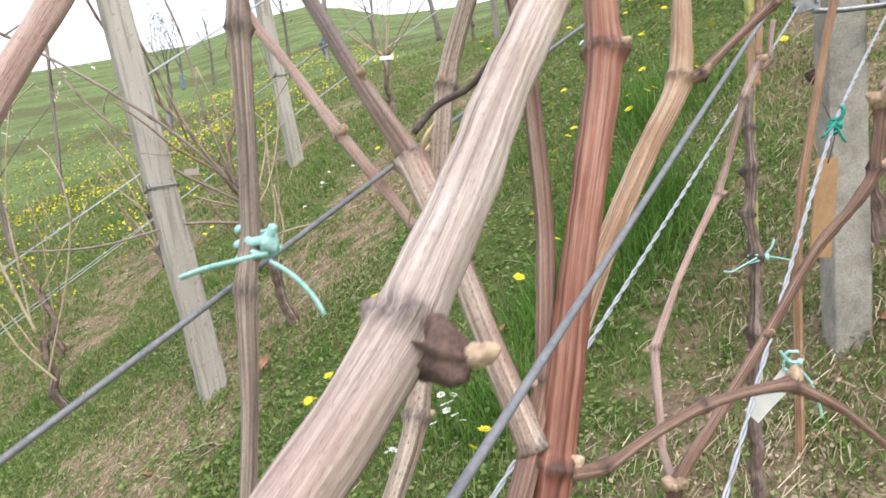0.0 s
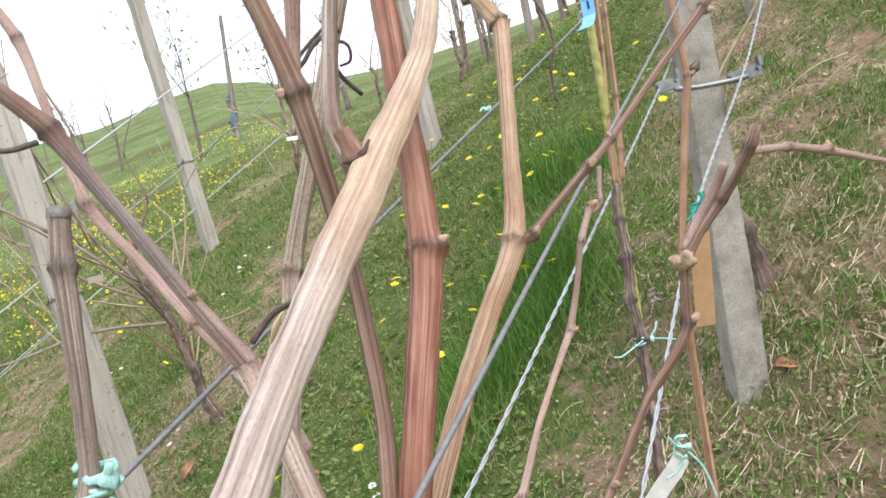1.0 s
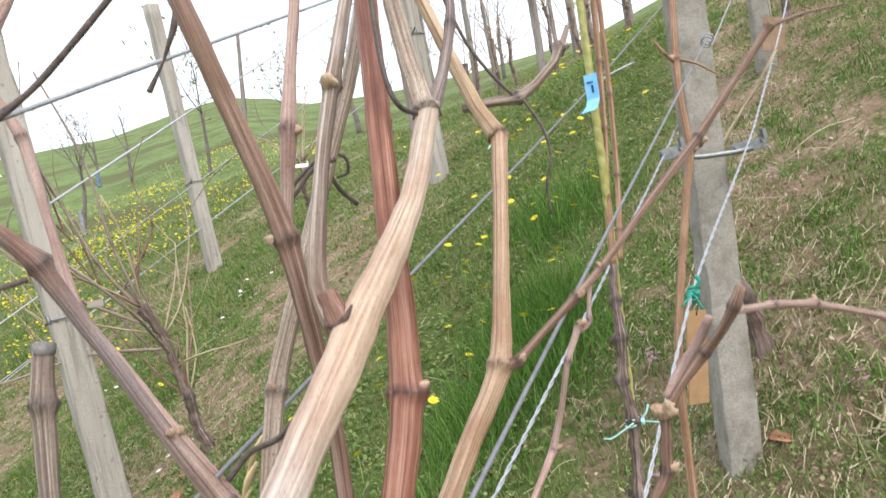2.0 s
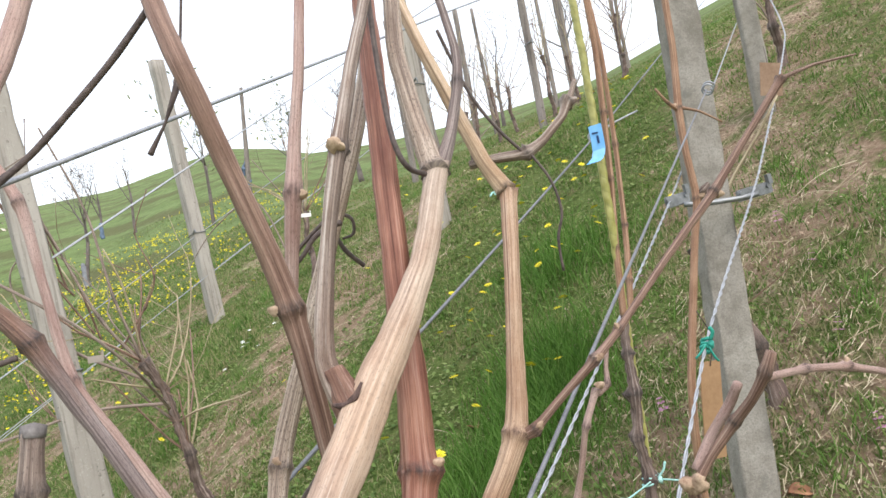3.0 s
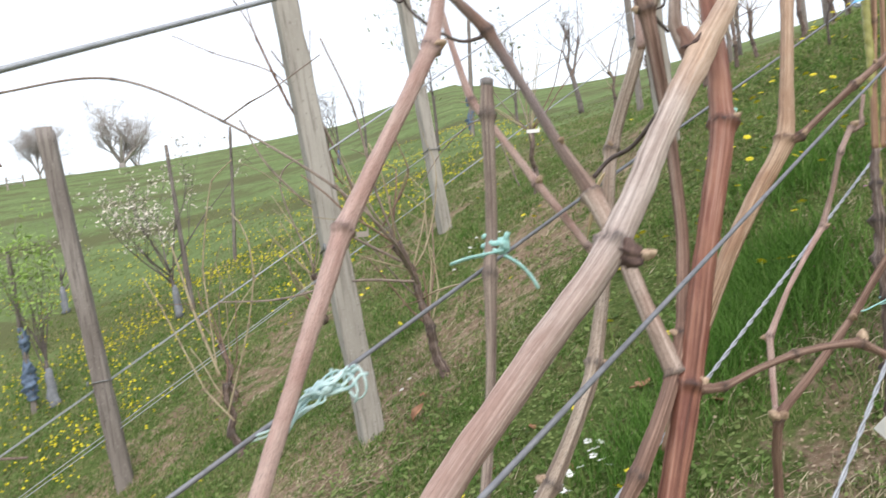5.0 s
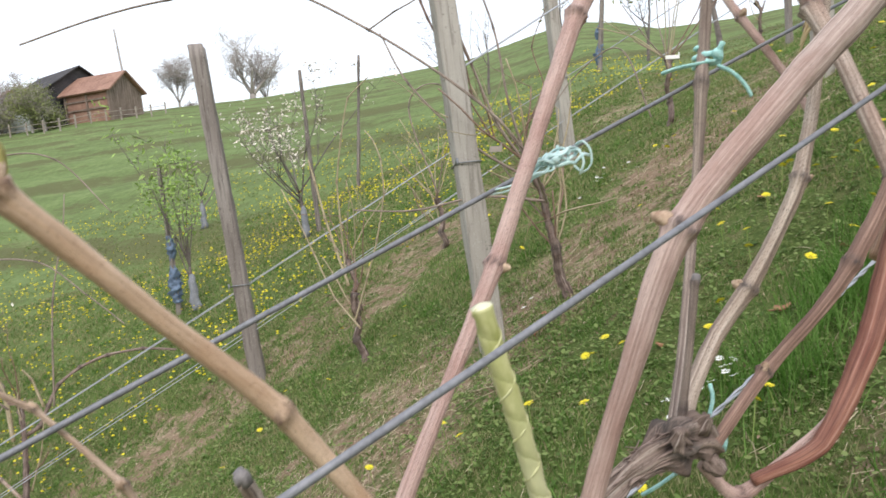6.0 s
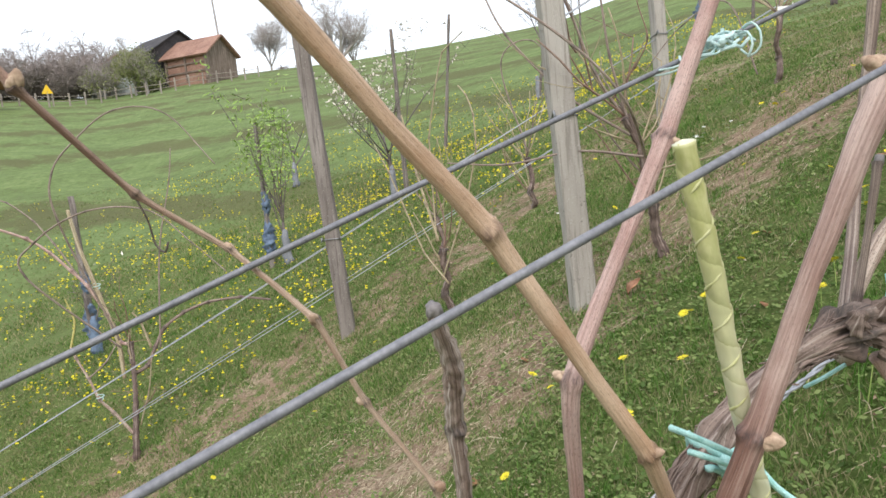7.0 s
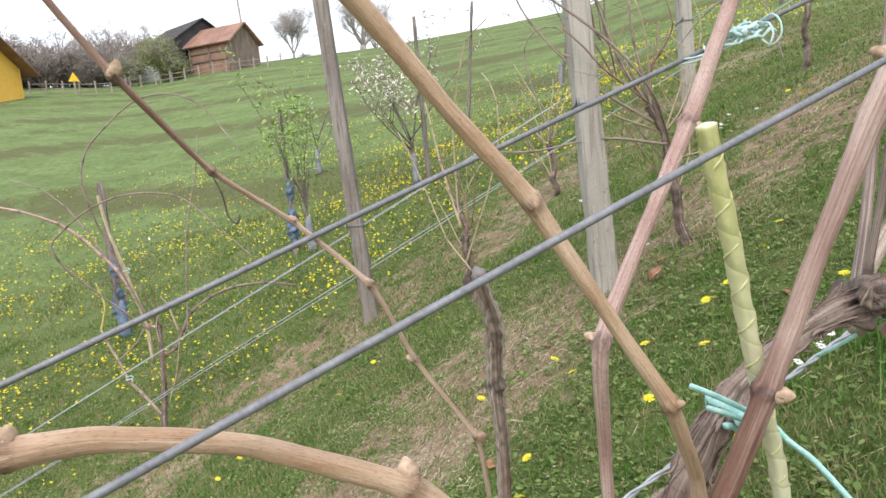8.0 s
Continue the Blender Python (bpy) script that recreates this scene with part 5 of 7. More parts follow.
# bracket on the concrete post
br = thing("wire_bracket", (0.745, 1.36, 0.83), "galvanised steel bracket across the concrete post", "bracket")
part("rod", tube_mesh("rod", [(0.655, 1.385, 0.822), (0.70, 1.378, 0.815), (0.76, 1.372, 0.812), (0.800, 1.372, 0.813)], 0.0055, 10, 0.01, (), 0, 0.01, 20), "steel", br)
for nm, at, w in (("plate", (0.645, 1.392, 0.834), 0.052), ("plate", (0.797, 1.378, 0.819), 0.078)):
    bm = box(w, 0.006, 0.024, (0, 0, 0), 0.002)
    for s in (-1, 1):
        bmesh.ops.create_cone(bm, segments=8, radius1=0.005, radius2=0.005, depth=0.012, cap_ends=True, matrix=Matrix.Translation((s * w * 0.38, -0.002, 0.004)) @ pose(0, 0, 0, 90))
    bmesh.ops.create_cube(bm, size=1, matrix=Matrix.Translation((w * 0.44, -0.004, 0.016)) @ Matrix.Diagonal((0.008, 0.012, 0.02, 1)))
    bm.transform(Matrix.Translation(at) @ pose(0, 0, 0, 0, -5, 4))
    part(nm, bm, "steel", br)
loop = thing("wire_knot", (0.735, 1.35, 1.04), "coiled end of galvanised wire on the post", "wire knot")
part("coil", mesh("coil", *strand(coil((0.728, 1.346, 1.030), (0.742, 1.36, 1.043), 0.010, 2.4, 12), 0.0019, 6, 0.004, soft=1.0)), "wire_light", loop)
loop2 = thing("wire_knot", (0.46, 1.23, 0.975), "loop where two wires are twisted together", "wire knot")
part("coil", mesh("coil", *strand(coil((0.452, 1.218, 0.970), (0.466, 1.24, 0.98), 0.010, 2.0, 12), 0.0018, 6, 0.004, soft=1.0)), "wire_light", loop2)
part("tail", mesh("tail", *strand([(0.462, 1.23, 0.976), (0.50, 1.24, 0.992), (0.55, 1.25, 1.006)], 0.0017, 6, 0.01)), "wire_light", loop2)

# ---- second vine: the budding cane and twig ----
vine2 = thing("grapevine", on_ground(0.10, 0.45), "young grapevine with pale buds beside the wires", "grapevine", "grapevines")
cane(vine2, "brown", [tuple(on_ground(0.10, 0.45, 0.05)), (0.085, 0.43, -0.1), (0.078, 0.39, 0.25), (0.080, 0.345, 0.45), (0.084, 0.325, 0.510), (0.110, 0.345, 0.531), (0.150, 0.368, 0.568), (0.182, 0.375, 0.610), (0.205, 0.372, 0.636), (0.214, 0.373, 0.650), (0.219, 0.373, 0.683)],
     [0.01, 0.00648, 0.00435, 0.00336, 0.00334, 0.00288, 0.00271, 0.00271, 0.003, 0.00311, 0.003], (4, 9, 10), ((4, (-0.5, -0.3, 0.6), 0.0040), (4, (0.6, -0.4, 0.5), 0.0036), (6, (0.3, -0.7, 0.5), 0.0032), (9, (0.8, -0.2, 0.4), 0.0034), (10, (-0.7, -0.3, 0.6), 0.0046), (10, (0.2, -0.7, 0.7), 0.0052), (10, (0.5, -0.5, 0.2), 0.0036)), "pink-brown budding cane", 18, 0.003, lump=0.10, rough=0.12)
cane(vine2, "brown", [(0.219, 0.373, 0.683), (0.230, 0.371, 0.698), (0.245, 0.367, 0.715), (0.252, 0.357, 0.728), (0.258, 0.349, 0.742), (0.262, 0.347, 0.752)], [0.00288, 0.0024, 0.00288, 0.00256, 0.0032, 0.00272], (2, 4), (), "", 14, 0.003)
cane(vine2, "pink", [(0.2235, 0.378, 0.690), (0.236, 0.380, 0.706), (0.247, 0.375, 0.722), (0.251, 0.368, 0.734)], [0.0034, 0.0030, 0.0028, 0.0026], (), (), "", 12, 0.003)
cane(vine2, "pink", [(0.257, 0.350, 0.739), (0.285, 0.362, 0.7355), (0.319, 0.382, 0.7265), (0.345, 0.39, 0.7165), (0.371, 0.397, 0.706), (0.40, 0.405, 0.69)], [0.0022, 0.0020, 0.0025, 0.0019, 0.0020, 0.0018], (1, 2, 4), ((2, (0.1, -0.2, 0.8), 0.0022),), "thin level side shoot", 12, 0.0025, soft=0.25, swell=0.4, width=0.004)
cane(vine2, "pink", [(0.086, 0.335, 0.505), (0.092, 0.385, 0.500), (0.101, 0.422, 0.549), (0.125, 0.445, 0.585), (0.146, 0.468, 0.607), (0.169, 0.490, 0.631), (0.181, 0.488, 0.663), (0.190, 0.485, 0.695), (0.204, 0.492, 0.717)],
     [0.0027, 0.0024, 0.0029, 0.0022, 0.0022, 0.0028, 0.0021, 0.0023, 0.0027], (2, 5, 7, 8), ((2, (-0.9, -0.1, 0.1), 0.0028), (5, (0.9, -0.1, 0.2), 0.0028), (8, (0.7, -0.2, 0.4), 0.003)), "thin zigzag twig", 12, 0.0025, soft=0.1, swell=0.3, width=0.004)
cane(vine2, "pink", [(0.2045, 0.492, 0.713), (0.2135, 0.495, 0.718), (0.2150, 0.497, 0.728), (0.2195, 0.50, 0.744)], [0.0022, 0.0021, 0.0016, 0.0017], (1,), (), "", 10, 0.002, soft=0.2)

# ---- third vine: dark, with taped graft and the blue tag ----
vine3 = thing("grapevine", on_ground(0.33, 0.93), "dark grapevine trunk with red shoots and a green-taped graft", "grapevine", "grapevines")
cane(vine3, "dark", [tuple(on_ground(0.32, 0.93, 0.05)), (0.326, 0.91, 0.25), (0.332, 0.90, 0.384), (0.343, 0.907, 0.486), (0.340, 0.91, 0.54), (0.348, 0.912, 0.598), (0.350, 0.917, 0.65), (0.356, 0.919, 0.700)],
     [0.0105, 0.0085, 0.0075, 0.0070, 0.0060, 0.0072, 0.0054, 0.0052], (2, 3, 4, 5, 6), (), "dark knotty vine trunk", 16, 0.005, "trunk", lump=0.16, flute=0.14, rough=0.25, swell=0.35, width=0.010)
cane(vine3, "rust", [(0.356, 0.919, 0.700), (0.366, 0.925, 0.79), (0.380, 0.932, 0.88), (0.389, 0.936, 0.970), (0.397, 0.941, 1.054), (0.40, 0.945, 1.15)], [0.0048, 0.0042, 0.0040, 0.0044, 0.0040, 0.0038], (1, 2, 3), (), "reddish brown shoot", 12, 0.006)
cane(vine3, "rust", [(0.372, 0.94, 0.70), (0.382, 0.95, 0.74), (0.399, 0.975, 0.815), (0.412, 0.985, 0.93), (0.420, 0.99, 1.063), (0.42, 1.0, 1.15)], [0.0042, 0.0044, 0.0040, 0.0038, 0.0036, 0.0035], (1, 2, 3), (), "reddish brown shoot", 12, 0.006)
cane(vine3, "tape_olive", [(0.338, 0.918, 0.28), (0.345, 0.922, 0.42), (0.352, 0.925, 0.545), (0.358, 0.927, 0.673), (0.366, 0.926, 0.804), (0.371, 0.929, 0.93), (0.376, 0.932, 1.055), (0.378, 0.934, 1.16)], [0.0036, 0.0040, 0.0046, 0.0050, 0.0052, 0.0050, 0.0048, 0.0048], (), (), "scion wrapped in green grafting tape", 20, 0.004, "scion", lap=0.019)

# ---- red shoot in front of the concrete post ----
vine4 = thing("grapevine", on_ground(0.50, 1.18), "slender reddish vine shoot rising before the concrete post", "grapevine", "grapevines")
cane(vine4, "rust", [tuple(on_ground(0.49, 1.18, 0.04)), (0.50, 1.16, 0.40), (0.511, 1.152, 0.529), (0.551, 1.161, 0.688), (0.570, 1.165, 0.76), (0.590, 1.169, 0.830), (0.590, 1.174, 0.91), (0.595, 1.179, 0.988), (0.609, 1.186, 1.088), (0.615, 1.19, 1.2)],
     [0.008, 0.0072, 0.0068, 0.0066, 0.006, 0.0066, 0.0058, 0.0066, 0.006, 0.006], (5, 7), ((5, (0.8, -0.3, 0.3), 0.0060), (7, (-0.6, -0.2, 0.4), 0.0045)), "reddish shoot", 12, 0.006)
cane(vine4, "rust", [(0.592, 1.178, 0.985), (0.575, 1.17, 0.998), (0.556, 1.165, 1.025)], [0.004, 0.003, 0.002], (1,), (), "", 8, 0.005)
cane(vine4, "rust", [(0.596, 1.178, 0.988), (0.63, 1.18, 0.975), (0.665, 1.18, 0.95)], [0.003, 0.002, 0.0015], (), (), "", 8, 0.005)
cane(vine4, "dark", [(0.595, 1.17, 0.838), (0.603, 1.165, 0.842), (0.612, 1.162, 0.852)], [0.004, 0.008, 0.003], (), (), "withered leaf clump", 9, 0.003, "dry_leaf", flute=0.3, lump=0.3)


# ---- vines and young trees further off ----
def branchy(start, way, length, r, rng, depth, spread=0.7, kids=3, up=0.15, sides=5, out=None, tips=None, bend=0.25, thin=0.6):
    """Limbs as a list of (verts, faces, uv), and the places of their tips."""
    out = [] if out is None else out
    tips = [] if tips is None else tips
    p, w = Vector(start), Vector(way).normalized()
    pts = [p.copy()]
    n = 4 if sides > 4 else 3
    for k in range(n):
        w = (w + Vector((rng.gauss(0, bend), rng.gauss(0, bend), rng.gauss(0, bend) + up)) * 0.5).normalized()
        p = p + w * length / n
        pts.append(p.copy())
    out.append(tube([tuple(q) for q in pts], np.linspace(r, r * thin, n + 1), sides, length / n * 0.9 if sides > 4 else length, (), 0.05, 0.04, rng.randrange(999)))
    tips.append(pts[-1])
    if depth > 0:
        for k in range(kids):
            q = pts[rng.choice([n - 2, n - 1, n])]
            v = (w + Vector((rng.gauss(0, spread), rng.gauss(0, spread), rng.gauss(0, spread * 0.6) + up))).normalized()
            branchy(q, v, length * rng.uniform(0.55, 0.8), r * thin * rng.uniform(0.55, 0.8), rng, depth - 1, spread, kids, up, max(3, sides - 1), out, tips, bend, thin)
    return out, tips


def leaf_soup(tips, rng, per, spread, size):
    V, F = [], []
    for t in tips:
        for _ in range(per):
            c = np.array(t) + np.array([rng.gauss(0, spread) for _ in range(3)])
            a, b = np.array([rng.gauss(0, 1) for _ in range(3)]), np.array([rng.gauss(0, 1) for _ in range(3)])
            a, b = a / np.linalg.norm(a) * size * rng.uniform(0.6, 1.3), b / np.linalg.norm(b) * size * rng.uniform(0.4, 0.9)
            n = len(V)
            V += [c - a, c - b * 0.6, c + a, c + b * 0.6 + a * 0.2]
            F += [(n, n + 1, n + 2), (n, n + 2, n + 3)]
    return mesh("leaves", V, F, smooth=False)


def twig_soup(tips, rng, per, length, width, up=0.3):
    """Fine twigs round the ends of the limbs."""
    V, F = [], []
    for t in tips:
        for _ in range(per):
            c = np.array(t)
            w = np.array([rng.gauss(0, 1), rng.gauss(0, 1), rng.gauss(up, 0.8)])
            w *= length * rng.uniform(0.4, 1.2) / np.linalg.norm(w)
            s = np.cross(w, (rng.gauss(0, 1), rng.gauss(0, 1), rng.gauss(0, 1)))
            s *= width / (np.linalg.norm(s) + 1e-9)
            k = w * 0.5 + s * rng.gauss(0, 3)
            n = len(V)
            V += [c - s, c + s, c + k - s * 0.7, c + k + s * 0.7, c + w]
            F += [(n, n + 1, n + 3), (n, n + 3, n + 2), (n + 2, n + 3, n + 4)]
    return mesh("twigwork", V, F, smooth=False)


def far_vine(x, y, seed, label, h=0.6, arcs=(), shoots=7, lean=(0.0, 0.0), reach=0.75, fine=2):
    """A pruned vine of a neighbouring row: dark knotty trunk, straw-coloured shoots, long arching canes."""
    rng = random.Random(seed)
    p = on_ground(x, y)
    ob = thing("grapevine", p, label, "grapevine", "grapevines")
    pts = [p + Vector((lean[0] * k / 5 + rng.gauss(0, 0.016), lean[1] * k / 5 + rng.gauss(0, 0.016), h * k / 5 - 0.04)) for k in range(6)]
    part("trunk", tube_mesh("trunk", [tuple(q) for q in pts], [0.027, 0.022, 0.021, 0.018, 0.018, 0.023], 10, 0.015, (2, 5), 0.2, 0.2, seed, width=0.03), "dark", ob, "dark knotty trunk")
    for k in range(shoots):
        q = pts[rng.choice([2, 3, 4, 5, 5])]
        w = Vector((rng.gauss(0, 0.28) + (0.7 * rng.choice((-1, 1)) if k % 3 == 2 else 0), rng.gauss(0, 0.28), rng.uniform(0.55, 1.0))).normalized()
        limbs, tips = branchy(q, w, reach * rng.uniform(0.45, 1.15), 0.0055, rng, 1 if k % 2 else 0, 0.6, 2, 0.10, 5, bend=0.28)
        part("shoot", joined("shoot", limbs), rng.choice(["straw", "straw", "brown", "stub"]), ob)
    tagged(part("twigwork", twig_soup(pts[3:] * 4, rng, fine, 0.22 + 0.02 * fine, 0.0016), "brown", ob), kind="stuff")
    for a in arcs:
        part("arching_cane", tube_mesh("arching_cane", a, np.linspace(0.0070, 0.0035, len(a)), 7, 0.03, tuple(range(1, len(a) - 1)), 0.03, 0.03, seed, soft=1.0, width=0.012), "stub", ob, "long bent cane")
    return ob


bushy = far_vine(-0.89, 2.93, 31, "bushy dark vine with many twigs by the pale post", 0.68,
         [[(-0.99, 2.84, 0.58), (-1.13, 2.80, 0.84), (-1.275, 2.78, 1.277), (-1.433, 2.75, 1.587)], [(-1.0, 2.83, 0.60), (-1.06, 2.8, 0.9), (-1.1, 2.8, 1.25), (-1.2, 2.78, 1.6)],
          [(-0.95, 2.84, 0.45), (-1.2, 2.7, 0.50), (-1.5, 2.6, 0.47), (-1.75, 2.5, 0.50)],
          [(-1.0, 2.83, 0.55), (-1.25, 2.75, 0.75), (-1.5, 2.7, 1.05), (-1.62, 2.7, 1.3)]], 20, (-0.12, -0.09), 0.55, 5)
for line in ([(-1.177, 2.84, 0.779), (-1.312, 2.82, 1.065), (-1.44, 2.8, 1.429), (-1.521, 2.78, 1.706), (-1.578, 2.76, 1.839), (-1.655, 2.74, 1.958), (-1.74, 2.72, 2.005)],
             [(-1.224, 2.84, 0.941), (-1.306, 2.82, 1.084), (-1.417, 2.8, 1.348), (-1.511, 2.78, 1.658), (-1.538, 2.76, 1.875), (-1.602, 2.74, 2.053)],
             [(-1.245, 2.84, 0.97), (-1.291, 2.82, 1.247), (-1.459, 2.8, 1.497), (-1.747, 2.78, 1.649), (-1.929, 2.76, 1.764)],
             [(-1.156, 2.84, 0.749), (-1.2, 2.82, 1.013), (-1.259, 2.8, 1.201), (-1.278, 2.78, 1.424), (-1.236, 2.76, 1.639)],
             [(-1.087, 2.84, 0.698), (-0.959, 2.82, 0.839), (-0.891, 2.8, 0.951), (-0.925, 2.78, 1.13), (-0.841, 2.76, 1.283)]):
    part("shoot", tube_mesh("shoot", line, np.linspace(0.0042, 0.0016, len(line)), 7, 0.02, tuple(range(1, len(line))), 0.04, 0.04, nextseed(), soft=0.7, width=0.012, swell=0.5), "brown", bushy)
v = far_vine(-2.28, 3.30, 32, "knotty vine tied low to the wires, long straw-coloured shoots", 0.46, [], 2, (-0.06, 0.03), 0.45)
for r0, line in ((0.0085, [(-2.31, 3.27, 0.03), (-2.383, 3.29, 0.251), (-2.444, 3.31, 0.434), (-2.498, 3.33, 0.659), (-2.542, 3.35, 0.803)]),
                 (0.0055, [(-2.266, 3.27, -0.229), (-2.434, 3.29, -0.04), (-2.557, 3.31, 0.232), (-2.662, 3.33, 0.457), (-2.769, 3.35, 0.646)]),
                 (0.0060, [(-2.31, 3.28, -0.2), (-2.191, 3.29, 0.068), (-2.105, 3.31, 0.291), (-2.037, 3.33, 0.554), (-2.045, 3.35, 0.752), (-2.092, 3.37, 0.871), (-2.151, 3.39, 0.935)]),
                 (0.0055, [(-2.323, 3.27, 0.03), (-2.329, 3.29, 0.346), (-2.333, 3.31, 0.649), (-2.278, 3.33, 0.917), (-2.215, 3.35, 1.13), (-2.078, 3.37, 1.231)])):
    part("shoot", tube_mesh("shoot", line, np.linspace(r0, r0 * 0.6, len(line)), 8, 0.02, tuple(range(1, len(line) - 1)), 0.04, 0.04, nextseed(), soft=0.4, width=0.010, swell=0.4), "straw", v)
far_vine(-2.85, 4.25, 33, "pruned vine with pale shoots on the wires", 0.45, [], 6, (-0.05, 0.05), 0.9)
v = far_vine(-4.64, 2.65, 34, "old forked vine with arching canes and a pale lath", 0.86,
             [[(-4.26, 2.40, -0.45), (-4.30, 2.15, 0.35), (-4.275, 2.137, 0.640), (-4.157, 2.237, 0.827), (-3.952, 2.386, 0.988), (-3.691, 2.537, 0.943), (-3.434, 2.641, 0.615)],
              [(-4.26, 2.40, -0.5), (-4.45, 1.98, 0.05), (-4.367, 2.020, 0.250), (-4.104, 2.203, 0.405), (-3.785, 2.392, 0.380), (-3.556, 2.497, 0.162), (-3.384, 2.571, -0.023)],
              [(-4.62, 2.95, -0.68), (-4.59, 3.04, 0.03), (-4.53, 3.16, 0.53), (-4.52, 3.21, 0.78)]], 4, (-0.13, 0.17), 0.4)
for r0, tone, line in ((0.0145, "trunk", [(-4.74, 2.80, -0.84), (-4.70, 2.88, -0.80), (-4.68, 2.95, -0.68), (-4.65, 3.03, -0.55), (-4.57, 3.16, -0.46), (-4.46, 3.31, -0.41), (-4.30, 3.49, -0.41), (-4.14, 3.65, -0.46)]),
                       (0.0120, "foot", [(-4.68, 2.67, -1.25), (-4.78, 2.61, -1.08), (-4.85, 2.56, -0.97), (-4.91, 2.54, -0.81), (-4.97, 2.51, -0.66), (-5.00, 2.50, -0.57)]),
                       (0.0085, "shoot_green", [(-5.00, 2.50, -0.58), (-5.00, 2.56, -0.40), (-5.04, 2.54, -0.23)]),
                       (0.0100, "straw", [(-4.70, 2.93, -0.68), (-4.75, 2.91, -0.48), (-4.79, 2.88, -0.40)]),
                       (0.0130, "pink", [(-4.77, 2.83, -0.62), (-4.82, 2.77, -0.60), (-4.88, 2.74, -0.39), (-4.96, 2.68, -0.17), (-5.02, 2.61, -0.04), (-5.09, 2.52, 0.11), (-5.16, 2.41, 0.23), (-5.27, 2.21, 0.35), (-5.50, 1.90, 0.47)]),
                       (0.0070, "stub", [(-4.85, 2.78, -0.5), (-5.09, 2.69, -0.08), (-5.23, 2.64, 0.16), (-5.36, 2.59, 0.34), (-5.52, 2.51, 0.49), (-5.71, 2.41, 0.57)]),
                       (0.0060, "straw", [(-4.66, 2.72, -1.2), (-4.60, 2.79, -0.95), (-4.56, 2.82, -0.72)]),
                       (0.0060, "stub", [(-4.91, 2.54, -0.81), (-4.84, 2.64, -0.72), (-4.80, 2.72, -0.60)])):
    part("shoot", tube_mesh("shoot", line, np.linspace(r0, r0 * 0.6, len(line)), 9, 0.02, tuple(range(1, len(line) - 1)), 0.06, 0.05, nextseed(), soft=0.6, width=0.016, swell=0.4), tone, v)
part("lath", tube_mesh("lath", [(-4.78, 2.73, -0.86), (-4.83, 2.76, -0.58), (-4.89, 2.74, -0.36), (-4.95, 2.71, -0.10), (-5.00, 2.68, 0.14), (-5.03, 2.66, 0.40)], [0.015, 0.017, 0.016, 0.015, 0.014, 0.013], 8, 0.03, (), 0.05, 0.05, 6), "straw", v, "pale yellowish lath")
for p in ((-4.93, 2.72, -0.19), (-4.85, 2.56, -0.97)):
    loop = [(p[0] + 0.024 * math.cos(k) + 0.002 * k, p[1] + 0.024 * math.sin(k), p[2] + 0.004 * k) for k in np.linspace(0, 11, 26)]
    part("tie", tube_mesh("tie", loop, 0.003, 6, 0.01, (), 0, 0, 1, soft=1.0), "bleached", v, "pale twine tie")
far_vine(-0.6, 5.3, 35, "pruned vine on the green slope", 0.5, [[(-0.75, 5.3, 0.9), (-0.95, 5.4, 1.45), (-1.3, 5.5, 1.35), (-1.6, 5.5, 1.05)]], 11)
far_vine(-2.4, 4.9, 36, "pruned vine with thin upright shoots", 0.45, [[(-2.4, 4.9, 0.5), (-2.55, 4.85, 1.2), (-2.3, 4.9, 1.35), (-2.05, 5.0, 1.0)]], 11)
far_vine(0.93, 6.9, 37, "dark pruned vine uphill", 0.55, [], 6)
far_vine(0.88, 1.60, 38, "old dark vine trunk behind the concrete post", 0.42, [], 2, (-0.10, 0.0), 0.35, 1)
far_vine(1.9, 7.3, 39, "bare vine on the skyline", 0.7, [], 9)
far_vine(2.6, 7.0, 40, "bare vine on the skyline", 0.7, [], 9)
far_vine(2.05, 3.3, 41, "bare vine beside a concrete post", 0.6, [], 6, (0, 0), 0.6)
far_vine(1.45, 8.3, 42, "bare vine on the skyline", 0.7, [], 10)
far_vine(3.2, 8.6, 43, "bare vine on the skyline", 0.7, [], 10)
for k, (vx, vy) in enumerate(((0.55, 8.9), (1.1, 7.5), (1.7, 8.6), (2.3, 7.8), (0.1, 9.6), (2.9, 9.2))):
    far_vine(vx, vy, 141 + k, "bare vine with upright twigs on the skyline", 0.6, [], 8, (0, 0), 0.95, 4)
# long cane of the neighbouring row that arches before the sky
arch = thing("vine_cane", (-0.87, 2.35, 0.67), "long thin straw-coloured vine cane arching over", "vine cane")
part("stem", tube_mesh("stem", [(-2.8, 1.76, 1.33), (-2.457, 1.856, 1.390), (-2.147, 1.938, 1.415), (-1.740, 2.043, 1.403), (-1.371, 2.132, 1.187), (-1.014, 2.214, 0.888), (-0.872, 2.347, 0.670), (-0.90, 2.7, 0.45)], np.linspace(0.0035, 0.0058, 8), 8, 0.02, (1, 2, 3, 4, 5), 0.03, 0.03, 3, soft=1.0, width=0.012), "stub", arch)
part("side_twig", tube_mesh("side_twig", [(-1.371, 2.132, 1.187), (-1.27, 2.16, 1.24), (-1.185, 2.183, 1.274), (-1.0, 2.25, 1.38)], [0.0035, 0.003, 0.0028, 0.002], 6, 0.03, (1,), 0.03, 0.03, 4), "stub", arch)


